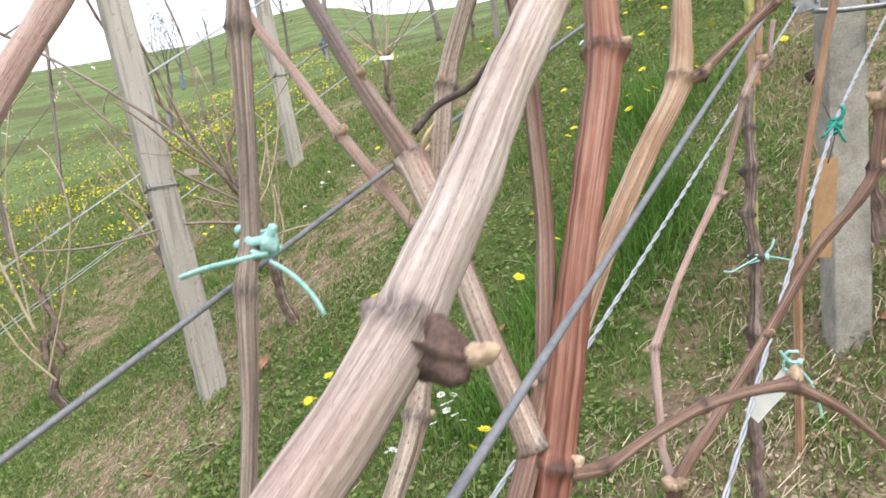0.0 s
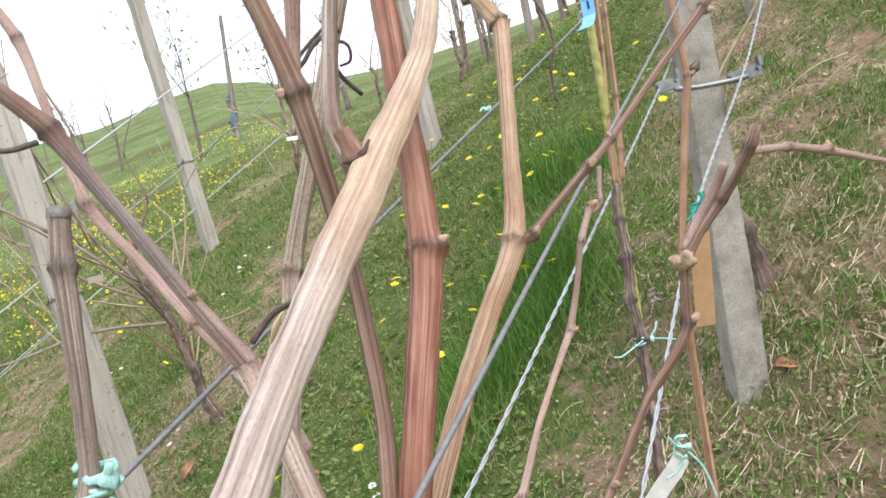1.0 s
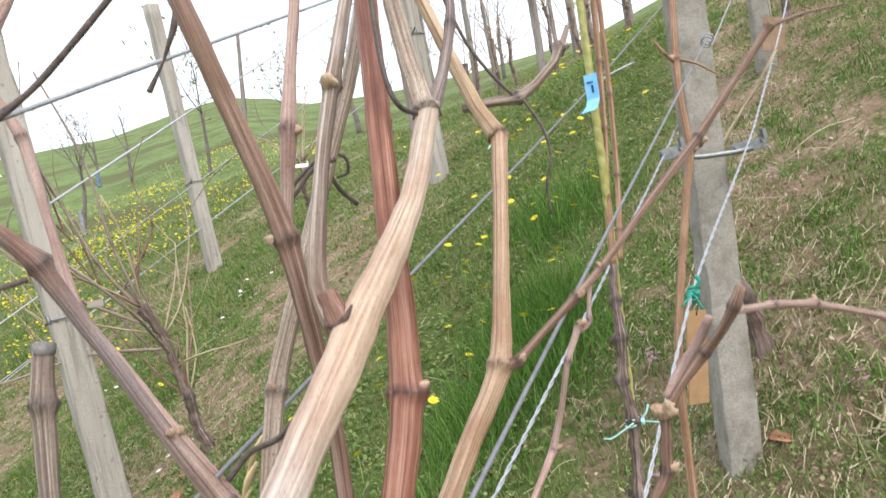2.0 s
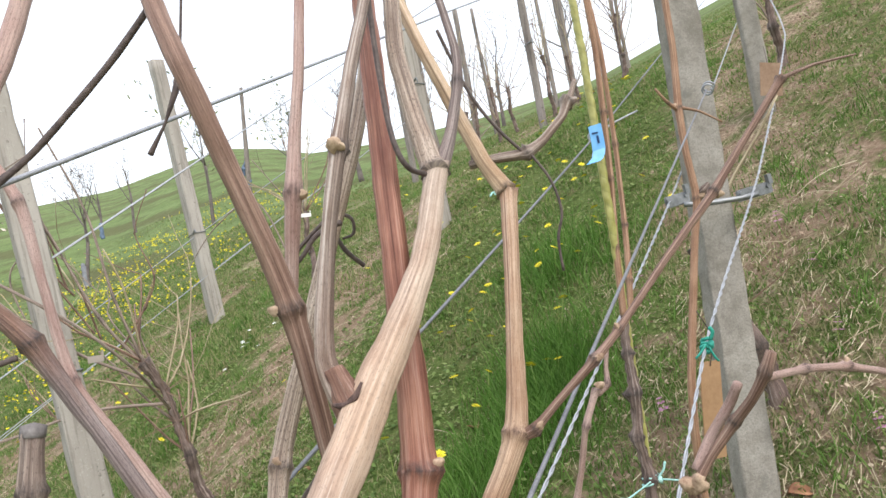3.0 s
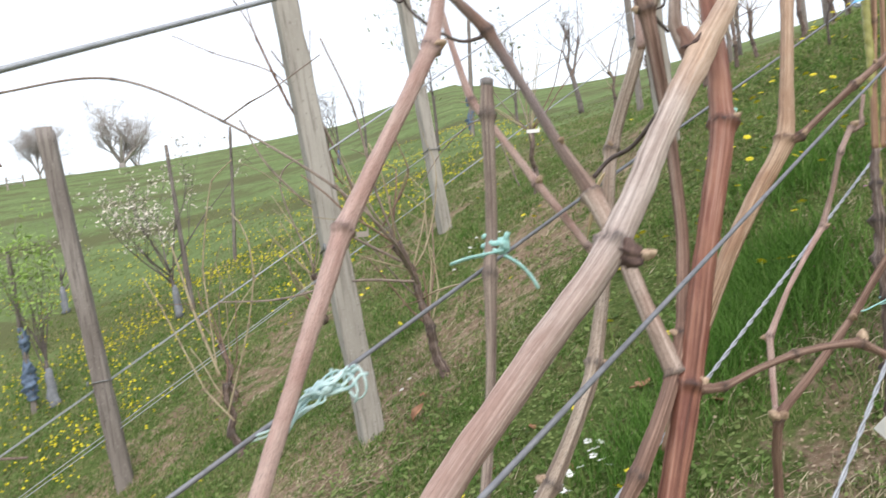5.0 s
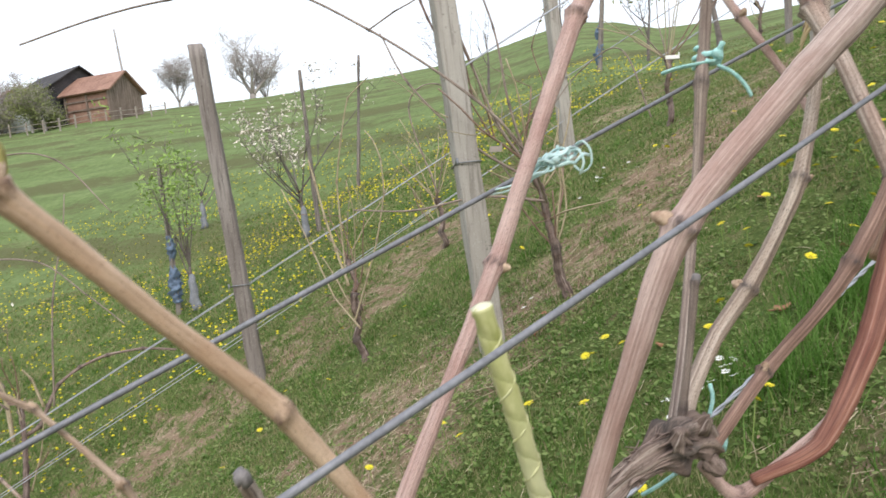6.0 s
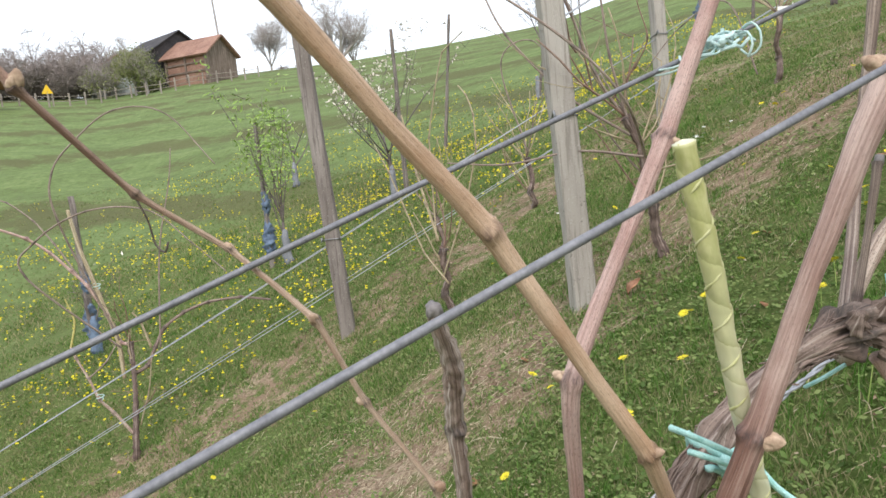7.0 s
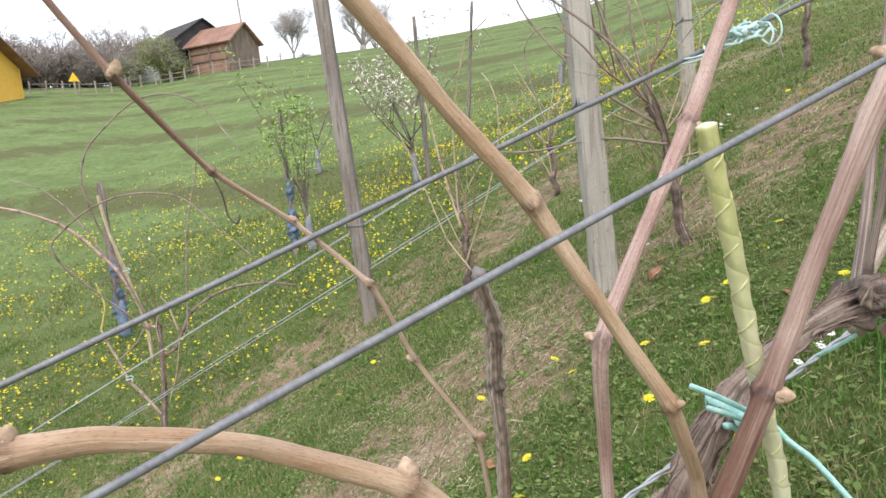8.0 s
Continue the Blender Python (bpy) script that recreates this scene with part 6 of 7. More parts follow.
def stake(x, y, h, r=0.03, guard=False, label="grey weathered tree stake", lean=(0.0, 0.0)):
    p = on_ground(x, y)
    ob = thing("tree_stake", p, label, "stake", "tree stakes")
    V, F = rounded_prism(r * 1.4, r * 1.4, h, 0.6, 14, 0.004, r * 0.4, int(abs(x * 100)))
    V[:, 0] += lean[0] * V[:, 2]
    V[:, 1] += lean[1] * V[:, 2]
    part("shaft", mesh("shaft", V + np.array(p), F), "post_dark", ob)
    if guard:
        part("guard", tube_mesh("guard", [(p.x, p.y, p.z + 0.12), (p.x, p.y, p.z + 0.28), (p.x + lean[0] * 0.4, p.y, p.z + 0.44), (p.x + lean[0] * 0.5, p.y, p.z + 0.52)], [0.035, 0.055, 0.045, 0.016], 12, 0.02, (), 0.3, 0.25, 7, rough=0.5, width=0.04), "net", ob, "blue net guard")
        part("guard", tube_mesh("guard", [(p.x, p.y, p.z + 0.56), (p.x + 0.02, p.y, p.z + 0.68), (p.x + lean[0] * 0.7, p.y, p.z + 0.82)], [0.02, 0.045, 0.018], 12, 0.02, (), 0.3, 0.25, 8, rough=0.5, width=0.04), "net", ob, "torn piece of blue net")


def young_tree(x, y, h, seed, label, leaf=None, per=5, size=0.03, spread=0.07, guard="net_grey", kids=3, depth=3, r=0.022, lean=(0.0, 0.0), wide=0.85):
    rng = random.Random(seed)
    p = on_ground(x, y)
    ob = thing("young_tree", p, label, "tree", "orchard trees")
    if leaf and per > 2:
        limbs, tips = branchy(p - Vector((0, 0, 0.05)), (lean[0] * 0.3, lean[1] * 0.3, 1), h * 0.30, r, rng, 0, bend=0.08, thin=0.8)
        top = tips.pop()
        for k in range(8):
            a = 2 * math.pi * k / 8 + rng.uniform(-0.4, 0.4)
            out = rng.uniform(0.1, wide if leaf == "blossom" else 0.18)
            branchy(top + Vector((0, 0, rng.uniform(-0.15, 0.1))), (out * math.cos(a) + lean[0], out * math.sin(a) + lean[1], 1), h * rng.uniform(0.3, 0.5), r * 0.42, rng, 2, 0.45 if leaf == "blossom" else 0.3, kids, 0.12, 5, limbs, tips, 0.14, 0.6)
    else:
        limbs, tips = branchy(p - Vector((0, 0, 0.05)), (lean[0], lean[1], 1), h * 0.42, r, rng, depth, 0.55, kids, 0.25, 6, bend=0.12)
    part("trunk", joined("trunk", limbs[:1]), "limb", ob)
    part("branchwork", joined("branchwork", limbs[1:]), "limb", ob)
    tagged(part("twigwork", twig_soup(tips[1:], rng, 3, 0.16, 0.003), "limb", ob), kind="stuff")
    if leaf:
        part("crown", leaf_soup(tips[1:], rng, per, spread, size), leaf, ob)
    if guard:
        part("guard", tube_mesh("guard", [(p.x, p.y, p.z), (p.x, p.y, p.z + 0.14), (p.x, p.y, p.z + 0.30), (p.x, p.y, p.z + 0.37)], [0.052, 0.042, 0.038, 0.02], 10, 0.04, (), 0.25, 0.2, seed), guard, ob, "tattered tree guard")
    return ob


young_tree(-4.98, 6.72, 1.8, 51, "young pear tree in white blossom", "blossom", 8, 0.027, 0.05, "net_grey", 3, 3, 0.026, (-0.32, -0.20), 1.5)
young_tree(-5.40, 5.22, 1.65, 52, "young fruit tree with fresh green leaves", "leaf_new", 16, 0.030, 0.055, "net_grey", 2, 3, 0.02, (-0.10, -0.05))
young_tree(-6.62, 3.70, 1.3, 53, "small tree just coming into blossom", "blossom", 1, 0.022, 0.08, "net", 2, 3, 0.022)
young_tree(-7.6, 7.9, 1.6, 54, "young tree with white blossom", "blossom", 2, 0.035, 0.1, "net_grey", 3, 2, 0.025)
young_tree(-4.75, 10.9, 2.3, 55, "bare young tree with guard", None, guard="net_grey", depth=4, r=0.035)
young_tree(-2.9, 11.6, 2.4, 56, "bare young fruit tree on the slope", "leaf_bush", 1, 0.05, 0.1, None, 3, 4, 0.034)
young_tree(-1.7, 13.3, 2.2, 57, "young fruit tree with first leaves", "leaf_bush", 1, 0.05, 0.1, None, 3, 4, 0.034)
young_tree(-0.45, 12.6, 2.3, 58, "dark bare fruit tree on the slope", None, guard=None, depth=4, r=0.06)
young_tree(-6.8, 16.8, 2.5, 59, "bare young tree far up the meadow", None, guard="net", depth=3, r=0.035)
young_tree(-5.6, 15.6, 2.2, 60, "bare young tree far up the meadow", None, guard=None, depth=3, r=0.035)
young_tree(1.2, 15.0, 2.4, 61, "bare tree on the skyline", None, guard=None, depth=4, r=0.045)
young_tree(2.6, 14.6, 2.6, 62, "bare tree on the skyline", None, guard=None, depth=4, r=0.045)
young_tree(3.9, 13.5, 2.6, 63, "bare tree on the skyline", None, guard=None, depth=4, r=0.045)
stake(-4.85, 6.80, 1.90, 0.034)
stake(-5.30, 8.60, 1.88, 0.030, False, "thin grey stake on the meadow", (0.10, 0.06))
stake(-2.46, 12.6, 2.1, 0.06, True, "grey stake with blue net guard", (0.12, 0))
stake(-5.62, 5.20, 1.55, 0.035, True, "short stake with blue net guard")
stake(-6.72, 3.74, 1.55, 0.05, True, "dark stake with blue net guard")
for k, (sx, sy) in enumerate([(2.0, 12.0), (3.0, 11.5), (3.6, 12.6), (4.4, 12.0), (1.0, 12.8), (5.0, 13.4)]):
    stake(sx, sy, 2.2, 0.05, False, "dark pole on the skyline")

# ---- farm buildings on the far edge of the meadow ----
def polar(az, r, dz=0.0):
    x, y = r * math.sin(radians(az)), r * math.cos(radians(az))
    return Vector((x, y, float(base_height(x, y)) + dz))


def gable_house(name, at, turn, w, l, eave, ridge, walls, gables, roof, label, over=0.35, tiles=True):
    """Gable ends face local -y; w across the gable, l along the ridge."""
    ob = thing(name, at, label, "building")
    m = Matrix.Translation(at) @ pose(0, 0, 0, 0, 0, turn)

    def put(nm, bm, mat, parent=ob, lab=""):
        bm.transform(m)
        return part(nm, bm, mat, parent, lab)

    for s in (-1, 1):
        put("side_wall", box(0.2, l - 0.2, eave + 0.6, (s * (w / 2 - 0.1), 0, eave / 2 - 0.3)), walls)
        bm = bmesh.new()
        y0 = s * (l / 2 - 0.1)
        ring = [(-w / 2, -0.6), (w / 2, -0.6), (w / 2, eave), (0, ridge), (-w / 2, eave)]
        f = bm.faces.new([bm.verts.new((x, y0 - 0.1, z)) for x, z in ring])
        e = bmesh.ops.extrude_face_region(bm, geom=[f])
        bmesh.ops.translate(bm, verts=[v for v in e["geom"] if isinstance(v, bmesh.types.BMVert)], vec=(0, 0.2, 0))
        bmesh.ops.recalc_face_normals(bm, faces=bm.faces[:])
        g = put("gable_wall", bm, gables)
        if s < 0 and gables == "shed_wood":
            n = 14
            for k in range(n):
                x = -w / 2 + (k + 0.5) * w / n
                top = eave + (ridge - eave) * (1 - abs(x) / (w / 2)) - 0.08
                put("board", box(w / n * 0.86, 0.04, top, (x, y0 - 0.125, top / 2)), gables, g)
    pitch = math.degrees(math.atan2(ridge - eave, w / 2))
    slope = math.hypot(w / 2, ridge - eave) + over
    for s in (-1, 1):
        tilt = Matrix.Translation((0, 0, ridge + 0.06)) @ pose(0, 0, 0, 0, s * pitch, 0)
        bm = bmesh.new()
        bmesh.ops.create_cube(bm, size=1, matrix=tilt @ Matrix.Translation((s * slope / 2, 0, 0)) @ Matrix.Diagonal((slope, l + 2 * over, 0.06, 1)))
        deck = put("roof", bm, roof)
        for k in range(12 if tiles else 0):
            bm = bmesh.new()
            bmesh.ops.create_cube(bm, size=1, matrix=tilt @ Matrix.Translation((s * slope * (k + 0.5) / 12, 0, 0.06)) @ pose(0, 0, 0, 0, -s * 3) @ Matrix.Diagonal((slope / 12 * 1.06, l + 2 * over + 0.02, 0.05, 1)))
            put("tile_course", bm, roof, deck)
    return ob, put


shed_at = polar(-48.6, 56.5)
shed_ob, shed_put = gable_house("timber_shed", shed_at, 97, 3.2, 3.8, 1.8, 3.05, "shed_brick", "shed_wood", "roof", "old timber and brick shed with red tile roof")
for x in (-1.62, 1.62):
    for y in (-1.85, 0.0, 1.85):
        shed_put("timber_post", box(0.14, 0.14, 1.74, (x, y, 0.87)), "shed_wood")
for s in (-1, 1):
    for z in (0.6, 1.2):
        shed_put("beam", box(0.1, 3.5, 0.11, (s * 1.63, 0, z)), "shed_wood")
pole_at = polar(-46.9, 59)
pole = thing("utility_pole", pole_at, "thin leaning pole behind the shed", "pole")
part("shaft", tube_mesh("shaft", [tuple(pole_at), tuple(pole_at + Vector((-0.25, -0.2, 6.4)))], [0.10, 0.06], 8, 0.5, (), 0, 0.02, 3), "limb_far", pole)

gable_house("barn", polar(-51.2, 60), 80, 4.6, 5.0, 2.2, 3.7, "barn", "barn", "barn", "dark wooden barn behind a bush", tiles=False)
gable_house("cottage", polar(-54.6, 66), 60, 4.0, 5.0, 1.9, 3.2, "metal_sheet", "metal_sheet", "roof", "small pale cottage with orange roof")
gable_house("yellow_house", polar(-68.6, 50), -68, 6.0, 9.0, 1.9, 4.1, "plaster", "plaster", "eave", "yellow rendered house with brown eaves", 0.8, tiles=False)
sheet_at = polar(-54.0, 58)
sheet = thing("metal_sheet", sheet_at, "leaning grey sheet of metal by the fence", "sheet")
bm = box(1.3, 0.05, 1.3, (0, 0, 0.6), 0.01)
bm.transform(Matrix.Translation(sheet_at) @ pose(0, 0, 0, 14, 0, 50))
part("panel", bm, "metal_sheet", sheet)
sign_at = polar(-59.2, 50)
sg = thing("warning_sign", sign_at, "yellow triangular sign on a post", "sign")
bm = bmesh.new()
wide, up = Vector((math.cos(radians(-59.2)), -math.sin(radians(-59.2)), 0)), Vector((0, 0, 1))
corners = [sign_at + up * 0.85 - wide * 0.32, sign_at + up * 0.85 + wide * 0.32, sign_at + up * 1.42]
f = bm.faces.new([bm.verts.new(v) for v in corners])
e = bmesh.ops.extrude_face_region(bm, geom=[f])
bmesh.ops.translate(bm, verts=[v for v in e["geom"] if isinstance(v, bmesh.types.BMVert)], vec=wide.cross(up) * 0.04)
bmesh.ops.recalc_face_normals(bm, faces=bm.faces[:])
part("plate", bm, "sign", sg)
part("post", box(0.08, 0.08, 1.2, tuple(sign_at + Vector((0, 0, 0.4)))), "fence", sg)
fence = thing("paddock_fence", polar(-55, 52), "pale wooden paddock fence along the meadow edge", "fence")
spots = [polar(a, 52 + 1.5 * math.sin(a)) for a in np.linspace(-62, -44.5, 18)]
for a in spots:
    part("fence_post", box(0.075, 0.075, 0.95, tuple(a + Vector((0, 0, 0.35)))), "fence", fence)
for a, b in zip(spots[:-1], spots[1:]):
    for z in (0.32, 0.62):
        part("rail", mesh("rail", *tube([tuple(a + Vector((0, 0, z))), tuple(b + Vector((0, 0, z)))], 0.02, 5, 1.0, (), 0, 0, 3)), "fence", fence)


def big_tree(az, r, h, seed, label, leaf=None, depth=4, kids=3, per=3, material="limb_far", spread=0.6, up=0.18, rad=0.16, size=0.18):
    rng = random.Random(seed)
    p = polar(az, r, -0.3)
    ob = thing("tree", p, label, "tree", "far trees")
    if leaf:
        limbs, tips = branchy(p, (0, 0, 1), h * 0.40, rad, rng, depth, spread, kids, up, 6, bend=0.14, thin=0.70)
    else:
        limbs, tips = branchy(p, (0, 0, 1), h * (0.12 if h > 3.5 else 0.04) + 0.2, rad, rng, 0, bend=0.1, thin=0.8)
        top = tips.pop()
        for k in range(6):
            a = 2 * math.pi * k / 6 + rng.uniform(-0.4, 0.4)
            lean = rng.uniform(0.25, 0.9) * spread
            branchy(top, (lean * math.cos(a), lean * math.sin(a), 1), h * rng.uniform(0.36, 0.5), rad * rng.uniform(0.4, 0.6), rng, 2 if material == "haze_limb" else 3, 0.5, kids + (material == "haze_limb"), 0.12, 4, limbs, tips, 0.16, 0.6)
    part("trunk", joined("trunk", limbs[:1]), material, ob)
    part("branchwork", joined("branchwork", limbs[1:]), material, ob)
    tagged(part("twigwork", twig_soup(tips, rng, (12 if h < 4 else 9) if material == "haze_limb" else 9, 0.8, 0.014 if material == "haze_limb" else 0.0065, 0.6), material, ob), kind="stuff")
    if leaf:
        part("crown", leaf_soup(tips, rng, per, 0.35, size), leaf, ob)


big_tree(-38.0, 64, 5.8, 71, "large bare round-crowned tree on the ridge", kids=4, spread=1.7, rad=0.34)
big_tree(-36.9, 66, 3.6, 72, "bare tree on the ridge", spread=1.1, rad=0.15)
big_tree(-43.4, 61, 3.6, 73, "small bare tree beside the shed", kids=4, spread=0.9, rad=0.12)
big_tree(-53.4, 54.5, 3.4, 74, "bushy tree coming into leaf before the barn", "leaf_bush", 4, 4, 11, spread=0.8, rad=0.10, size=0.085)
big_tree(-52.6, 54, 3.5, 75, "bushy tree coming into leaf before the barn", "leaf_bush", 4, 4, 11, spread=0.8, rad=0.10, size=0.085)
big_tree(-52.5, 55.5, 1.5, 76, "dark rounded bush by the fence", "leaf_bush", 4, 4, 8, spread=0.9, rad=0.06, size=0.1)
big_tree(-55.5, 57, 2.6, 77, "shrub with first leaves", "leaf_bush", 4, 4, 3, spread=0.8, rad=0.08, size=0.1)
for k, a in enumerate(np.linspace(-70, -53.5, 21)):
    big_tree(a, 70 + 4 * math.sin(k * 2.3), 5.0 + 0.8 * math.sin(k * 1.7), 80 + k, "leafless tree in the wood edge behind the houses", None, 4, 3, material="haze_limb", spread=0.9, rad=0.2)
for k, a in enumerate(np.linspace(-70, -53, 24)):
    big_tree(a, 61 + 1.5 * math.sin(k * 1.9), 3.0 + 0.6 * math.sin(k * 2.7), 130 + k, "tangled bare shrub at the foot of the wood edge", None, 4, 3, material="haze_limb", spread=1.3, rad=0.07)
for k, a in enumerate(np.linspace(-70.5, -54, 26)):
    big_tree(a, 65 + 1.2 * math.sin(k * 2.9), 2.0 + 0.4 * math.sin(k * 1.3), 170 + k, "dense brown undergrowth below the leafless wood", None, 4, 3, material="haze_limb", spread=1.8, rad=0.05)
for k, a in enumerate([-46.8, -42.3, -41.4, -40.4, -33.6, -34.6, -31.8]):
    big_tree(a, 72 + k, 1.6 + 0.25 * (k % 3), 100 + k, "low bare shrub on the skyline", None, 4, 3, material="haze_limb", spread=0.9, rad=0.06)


# ---- grass, weeds, straw, flowers ----
rng = np.random.default_rng(5)


def lane(n):
    """How much grass grows at that distance across the rows, and how tall (m)."""
    keys = [-6, -0.6, -0.25, 0.45, 0.62, 1.0, 1.8, 2.15, 2.5, 3.05, 3.25, 4.2, 4.5, 5.3, 5.7, 12]
    much = [0.9, 0.86, 0.74, 0.60, 0.66, 0.74, 0.74, 0.55, 0.46, 0.50, 0.72, 0.80, 0.58, 0.62, 0.88, 0.98]
    tall = [0.042, 0.036, 0.026, 0.024, 0.030, 0.030, 0.026, 0.026, 0.028, 0.028, 0.038, 0.04, 0.03, 0.03, 0.036, 0.036]
    return np.interp(n, keys, much), np.interp(n, keys, tall)


def strip(x, y):
    """As along(), with the edges of the strips wandering."""
    d, n = along(x, y)
    return d, n + 0.20 * np.sin(1.9 * d + 0.8 * n) + 0.13 * np.sin(4.7 * d - 1.7 * n + 1.0) + 0.08 * np.sin(11.0 * d + 5.0 * n)


def patch(x, y, f, s):
    return 0.5 + 0.5 * np.sin(x * f + 1.7 * np.sin(y * f * 0.7 + s)) * np.sin(y * f * 1.1 + s + 1.3 * np.sin(x * f * 0.8))


def scatter(count, r0, r1, a0=-80, a1=50):
    r, a = rng.uniform(r0, r1, count), np.radians(rng.uniform(a0, a1, count))
    return r * np.sin(a), r * np.cos(a), r


def blades(x, y, h, w, tilt=0.5, lift=0.0):
    k = len(x)
    z = height(x, y) - 0.004 + lift
    th, lean = rng.uniform(0, 2 * np.pi, k), rng.uniform(0, 2 * np.pi, k)
    cx, cy = np.cos(th) * w / 2, np.sin(th) * w / 2
    dx, dy = np.cos(lean) * h * tilt * rng.uniform(0.2, 1, k), np.sin(lean) * h * tilt * rng.uniform(0.2, 1, k)
    V = np.empty((k, 5, 3))
    V[:, 0] = np.stack([x - cx, y - cy, z], 1)
    V[:, 1] = np.stack([x + cx, y + cy, z], 1)
    V[:, 2] = np.stack([x - cx * 0.7 + dx * 0.35, y - cy * 0.7 + dy * 0.35, z + h * 0.55], 1)
    V[:, 3] = np.stack([x + cx * 0.7 + dx * 0.35, y + cy * 0.7 + dy * 0.35, z + h * 0.55], 1)
    V[:, 4] = np.stack([x + dx, y + dy, z + h * 0.95], 1)
    i = np.arange(k)[:, None] * 5
    F = np.concatenate([i + [0, 1, 3], i + [0, 3, 2], i + [2, 3, 4]], 1).reshape(-1, 3)
    return V.reshape(-1, 3), F


def cover(x, y, dens):
    """Chance that turf grows there: closed where dens is 1, islands where it is low."""
    p = 0.5 * patch(x, y, 3.7, 0.4) + 0.3 * patch(x, y, 9.0, 1.9) + 0.2 * patch(x, y, 21.0, 3.1)
    return np.clip((p - 0.72 + 0.62 * dens) * 5 + 0.1, 0.02, 1.0), p


x, y, r = scatter(330000, 1.1, 10.5)
d, n = strip(x, y)
dens, tall = lane(n)
chance, pt = cover(x, y, dens)
keep = rng.uniform(0, 1, len(x)) < chance
x, y, r, tall, pt = x[keep], y[keep], r[keep], tall[keep], pt[keep]
grass = soup("grass", *blades(x, y, tall * (0.25 + 1.3 * pt) * rng.uniform(0.45, 1.35, len(x)), 0.0022 + 0.00105 * r, 0.95), "grass")
tagged(grass, "uneven spring grass between the vine rows", "grass", kind="stuff")

# tufts: blades that fan out of one root
tx, ty, tr = scatter(2000, 1.2, 9.0)
d, n = strip(tx, ty)
dens, tall = lane(n)
keep = rng.uniform(0, 1, len(tx)) < cover(tx, ty, dens)[0] * 0.9
tx, ty, tall, many = tx[keep], ty[keep], tall[keep], 34
size = np.repeat(rng.uniform(0.6, 1.9, len(tx)), many)
x, y = np.repeat(tx, many) + rng.normal(0, 0.022, len(size)) * size, np.repeat(ty, many) + rng.normal(0, 0.022, len(size)) * size
tagged(soup("grass_tufts", *blades(x, y, np.repeat(tall, many) * size * rng.uniform(0.6, 1.5, len(x)), np.full(len(x), 0.0036), 1.1), "grass_lush"), "taller tufts of fresh green grass", "grass", kind="stuff")

cx = np.r_[rng.normal(0.44, 0.12, 3000), rng.normal(0.18, 0.09, 900), rng.normal(0.70, 0.13, 1100), rng.normal(-0.05, 0.10, 700)]
cy = np.r_[rng.normal(2.22, 0.15, 3000), rng.normal(2.0, 0.09, 900), rng.normal(2.85, 0.13, 1100), rng.normal(1.75, 0.10, 700)]
tagged(soup("tall_grass", *blades(cx, cy, rng.uniform(0.05, 0.15, len(cx)), np.full(len(cx), 0.0036), 0.9), "grass_lush"), "tall dark tufts of grass between the rows", "grass", kind="stuff")

x, y, r = scatter(42000, 9.5, 17.0, -75, 35)
far_grass = soup("meadow_grass", *blades(x, y, np.clip(0.05 - 0.0022 * r, 0.006, 0.03) * rng.uniform(0.4, 1.2, len(x)), 0.006 + 0.0016 * r, 2.2), "grass_far")
tagged(far_grass, "open meadow grass on the far slope", "grass", kind="stuff")


def leaves(x, y, size, lift):
    """Small broad leaves lying at all slants near the ground."""
    k = len(x)
    z = height(x, y) + lift
    th = rng.uniform(0, 2 * np.pi, k)
    tz = rng.uniform(-0.1, 0.7, k)
    a = np.stack([np.cos(th), np.sin(th), tz], 1) * size[:, None]
    b = np.stack([-np.sin(th), np.cos(th), rng.uniform(-0.3, 0.3, k)], 1) * size[:, None] * 0.42
    c = np.stack([x, y, z], 1)
    V = np.stack([c - a * 0.2, c + a * 0.3 - b, c + a * 0.3 + b, c + a * 0.85 - b * 0.5, c + a * 0.85 + b * 0.5], 1)
    i = np.arange(k)[:, None] * 5
    F = np.concatenate([i + [0, 1, 2], i + [1, 3, 2], i + [2, 3, 4]], 1).reshape(-1, 3)
    return V.reshape(-1, 3), F


x, y, r = scatter(270000, 1.1, 8.0)
d, n = strip(x, y)
keep = rng.uniform(0, 1, len(x)) < np.clip(1.1 * patch(x, y, 4.1, 2.0) + 0.9 * patch(x, y, 11.0, 0.7) - 0.45 + 0.35 * (np.abs(n - 1.45) < 0.65) - 0.45 * (np.abs(n - 2.6) < 0.5) - 0.4 * (np.abs(n - 4.95) < 0.45) + 0.12 * (n < 0.5), 0.06, 1)
x, y, r = x[keep], y[keep], r[keep]
tagged(soup("weeds", *leaves(x, y, (0.0045 + 0.019 * rng.uniform(0, 1, len(x)) ** 2.2) * (0.75 + 0.08 * r) * np.where(n < 0.6, 0.62, 1.0)[keep], rng.uniform(0.0, 0.03, len(x))), "weed"), "low clover and weeds among the grass", "weeds", kind="stuff")

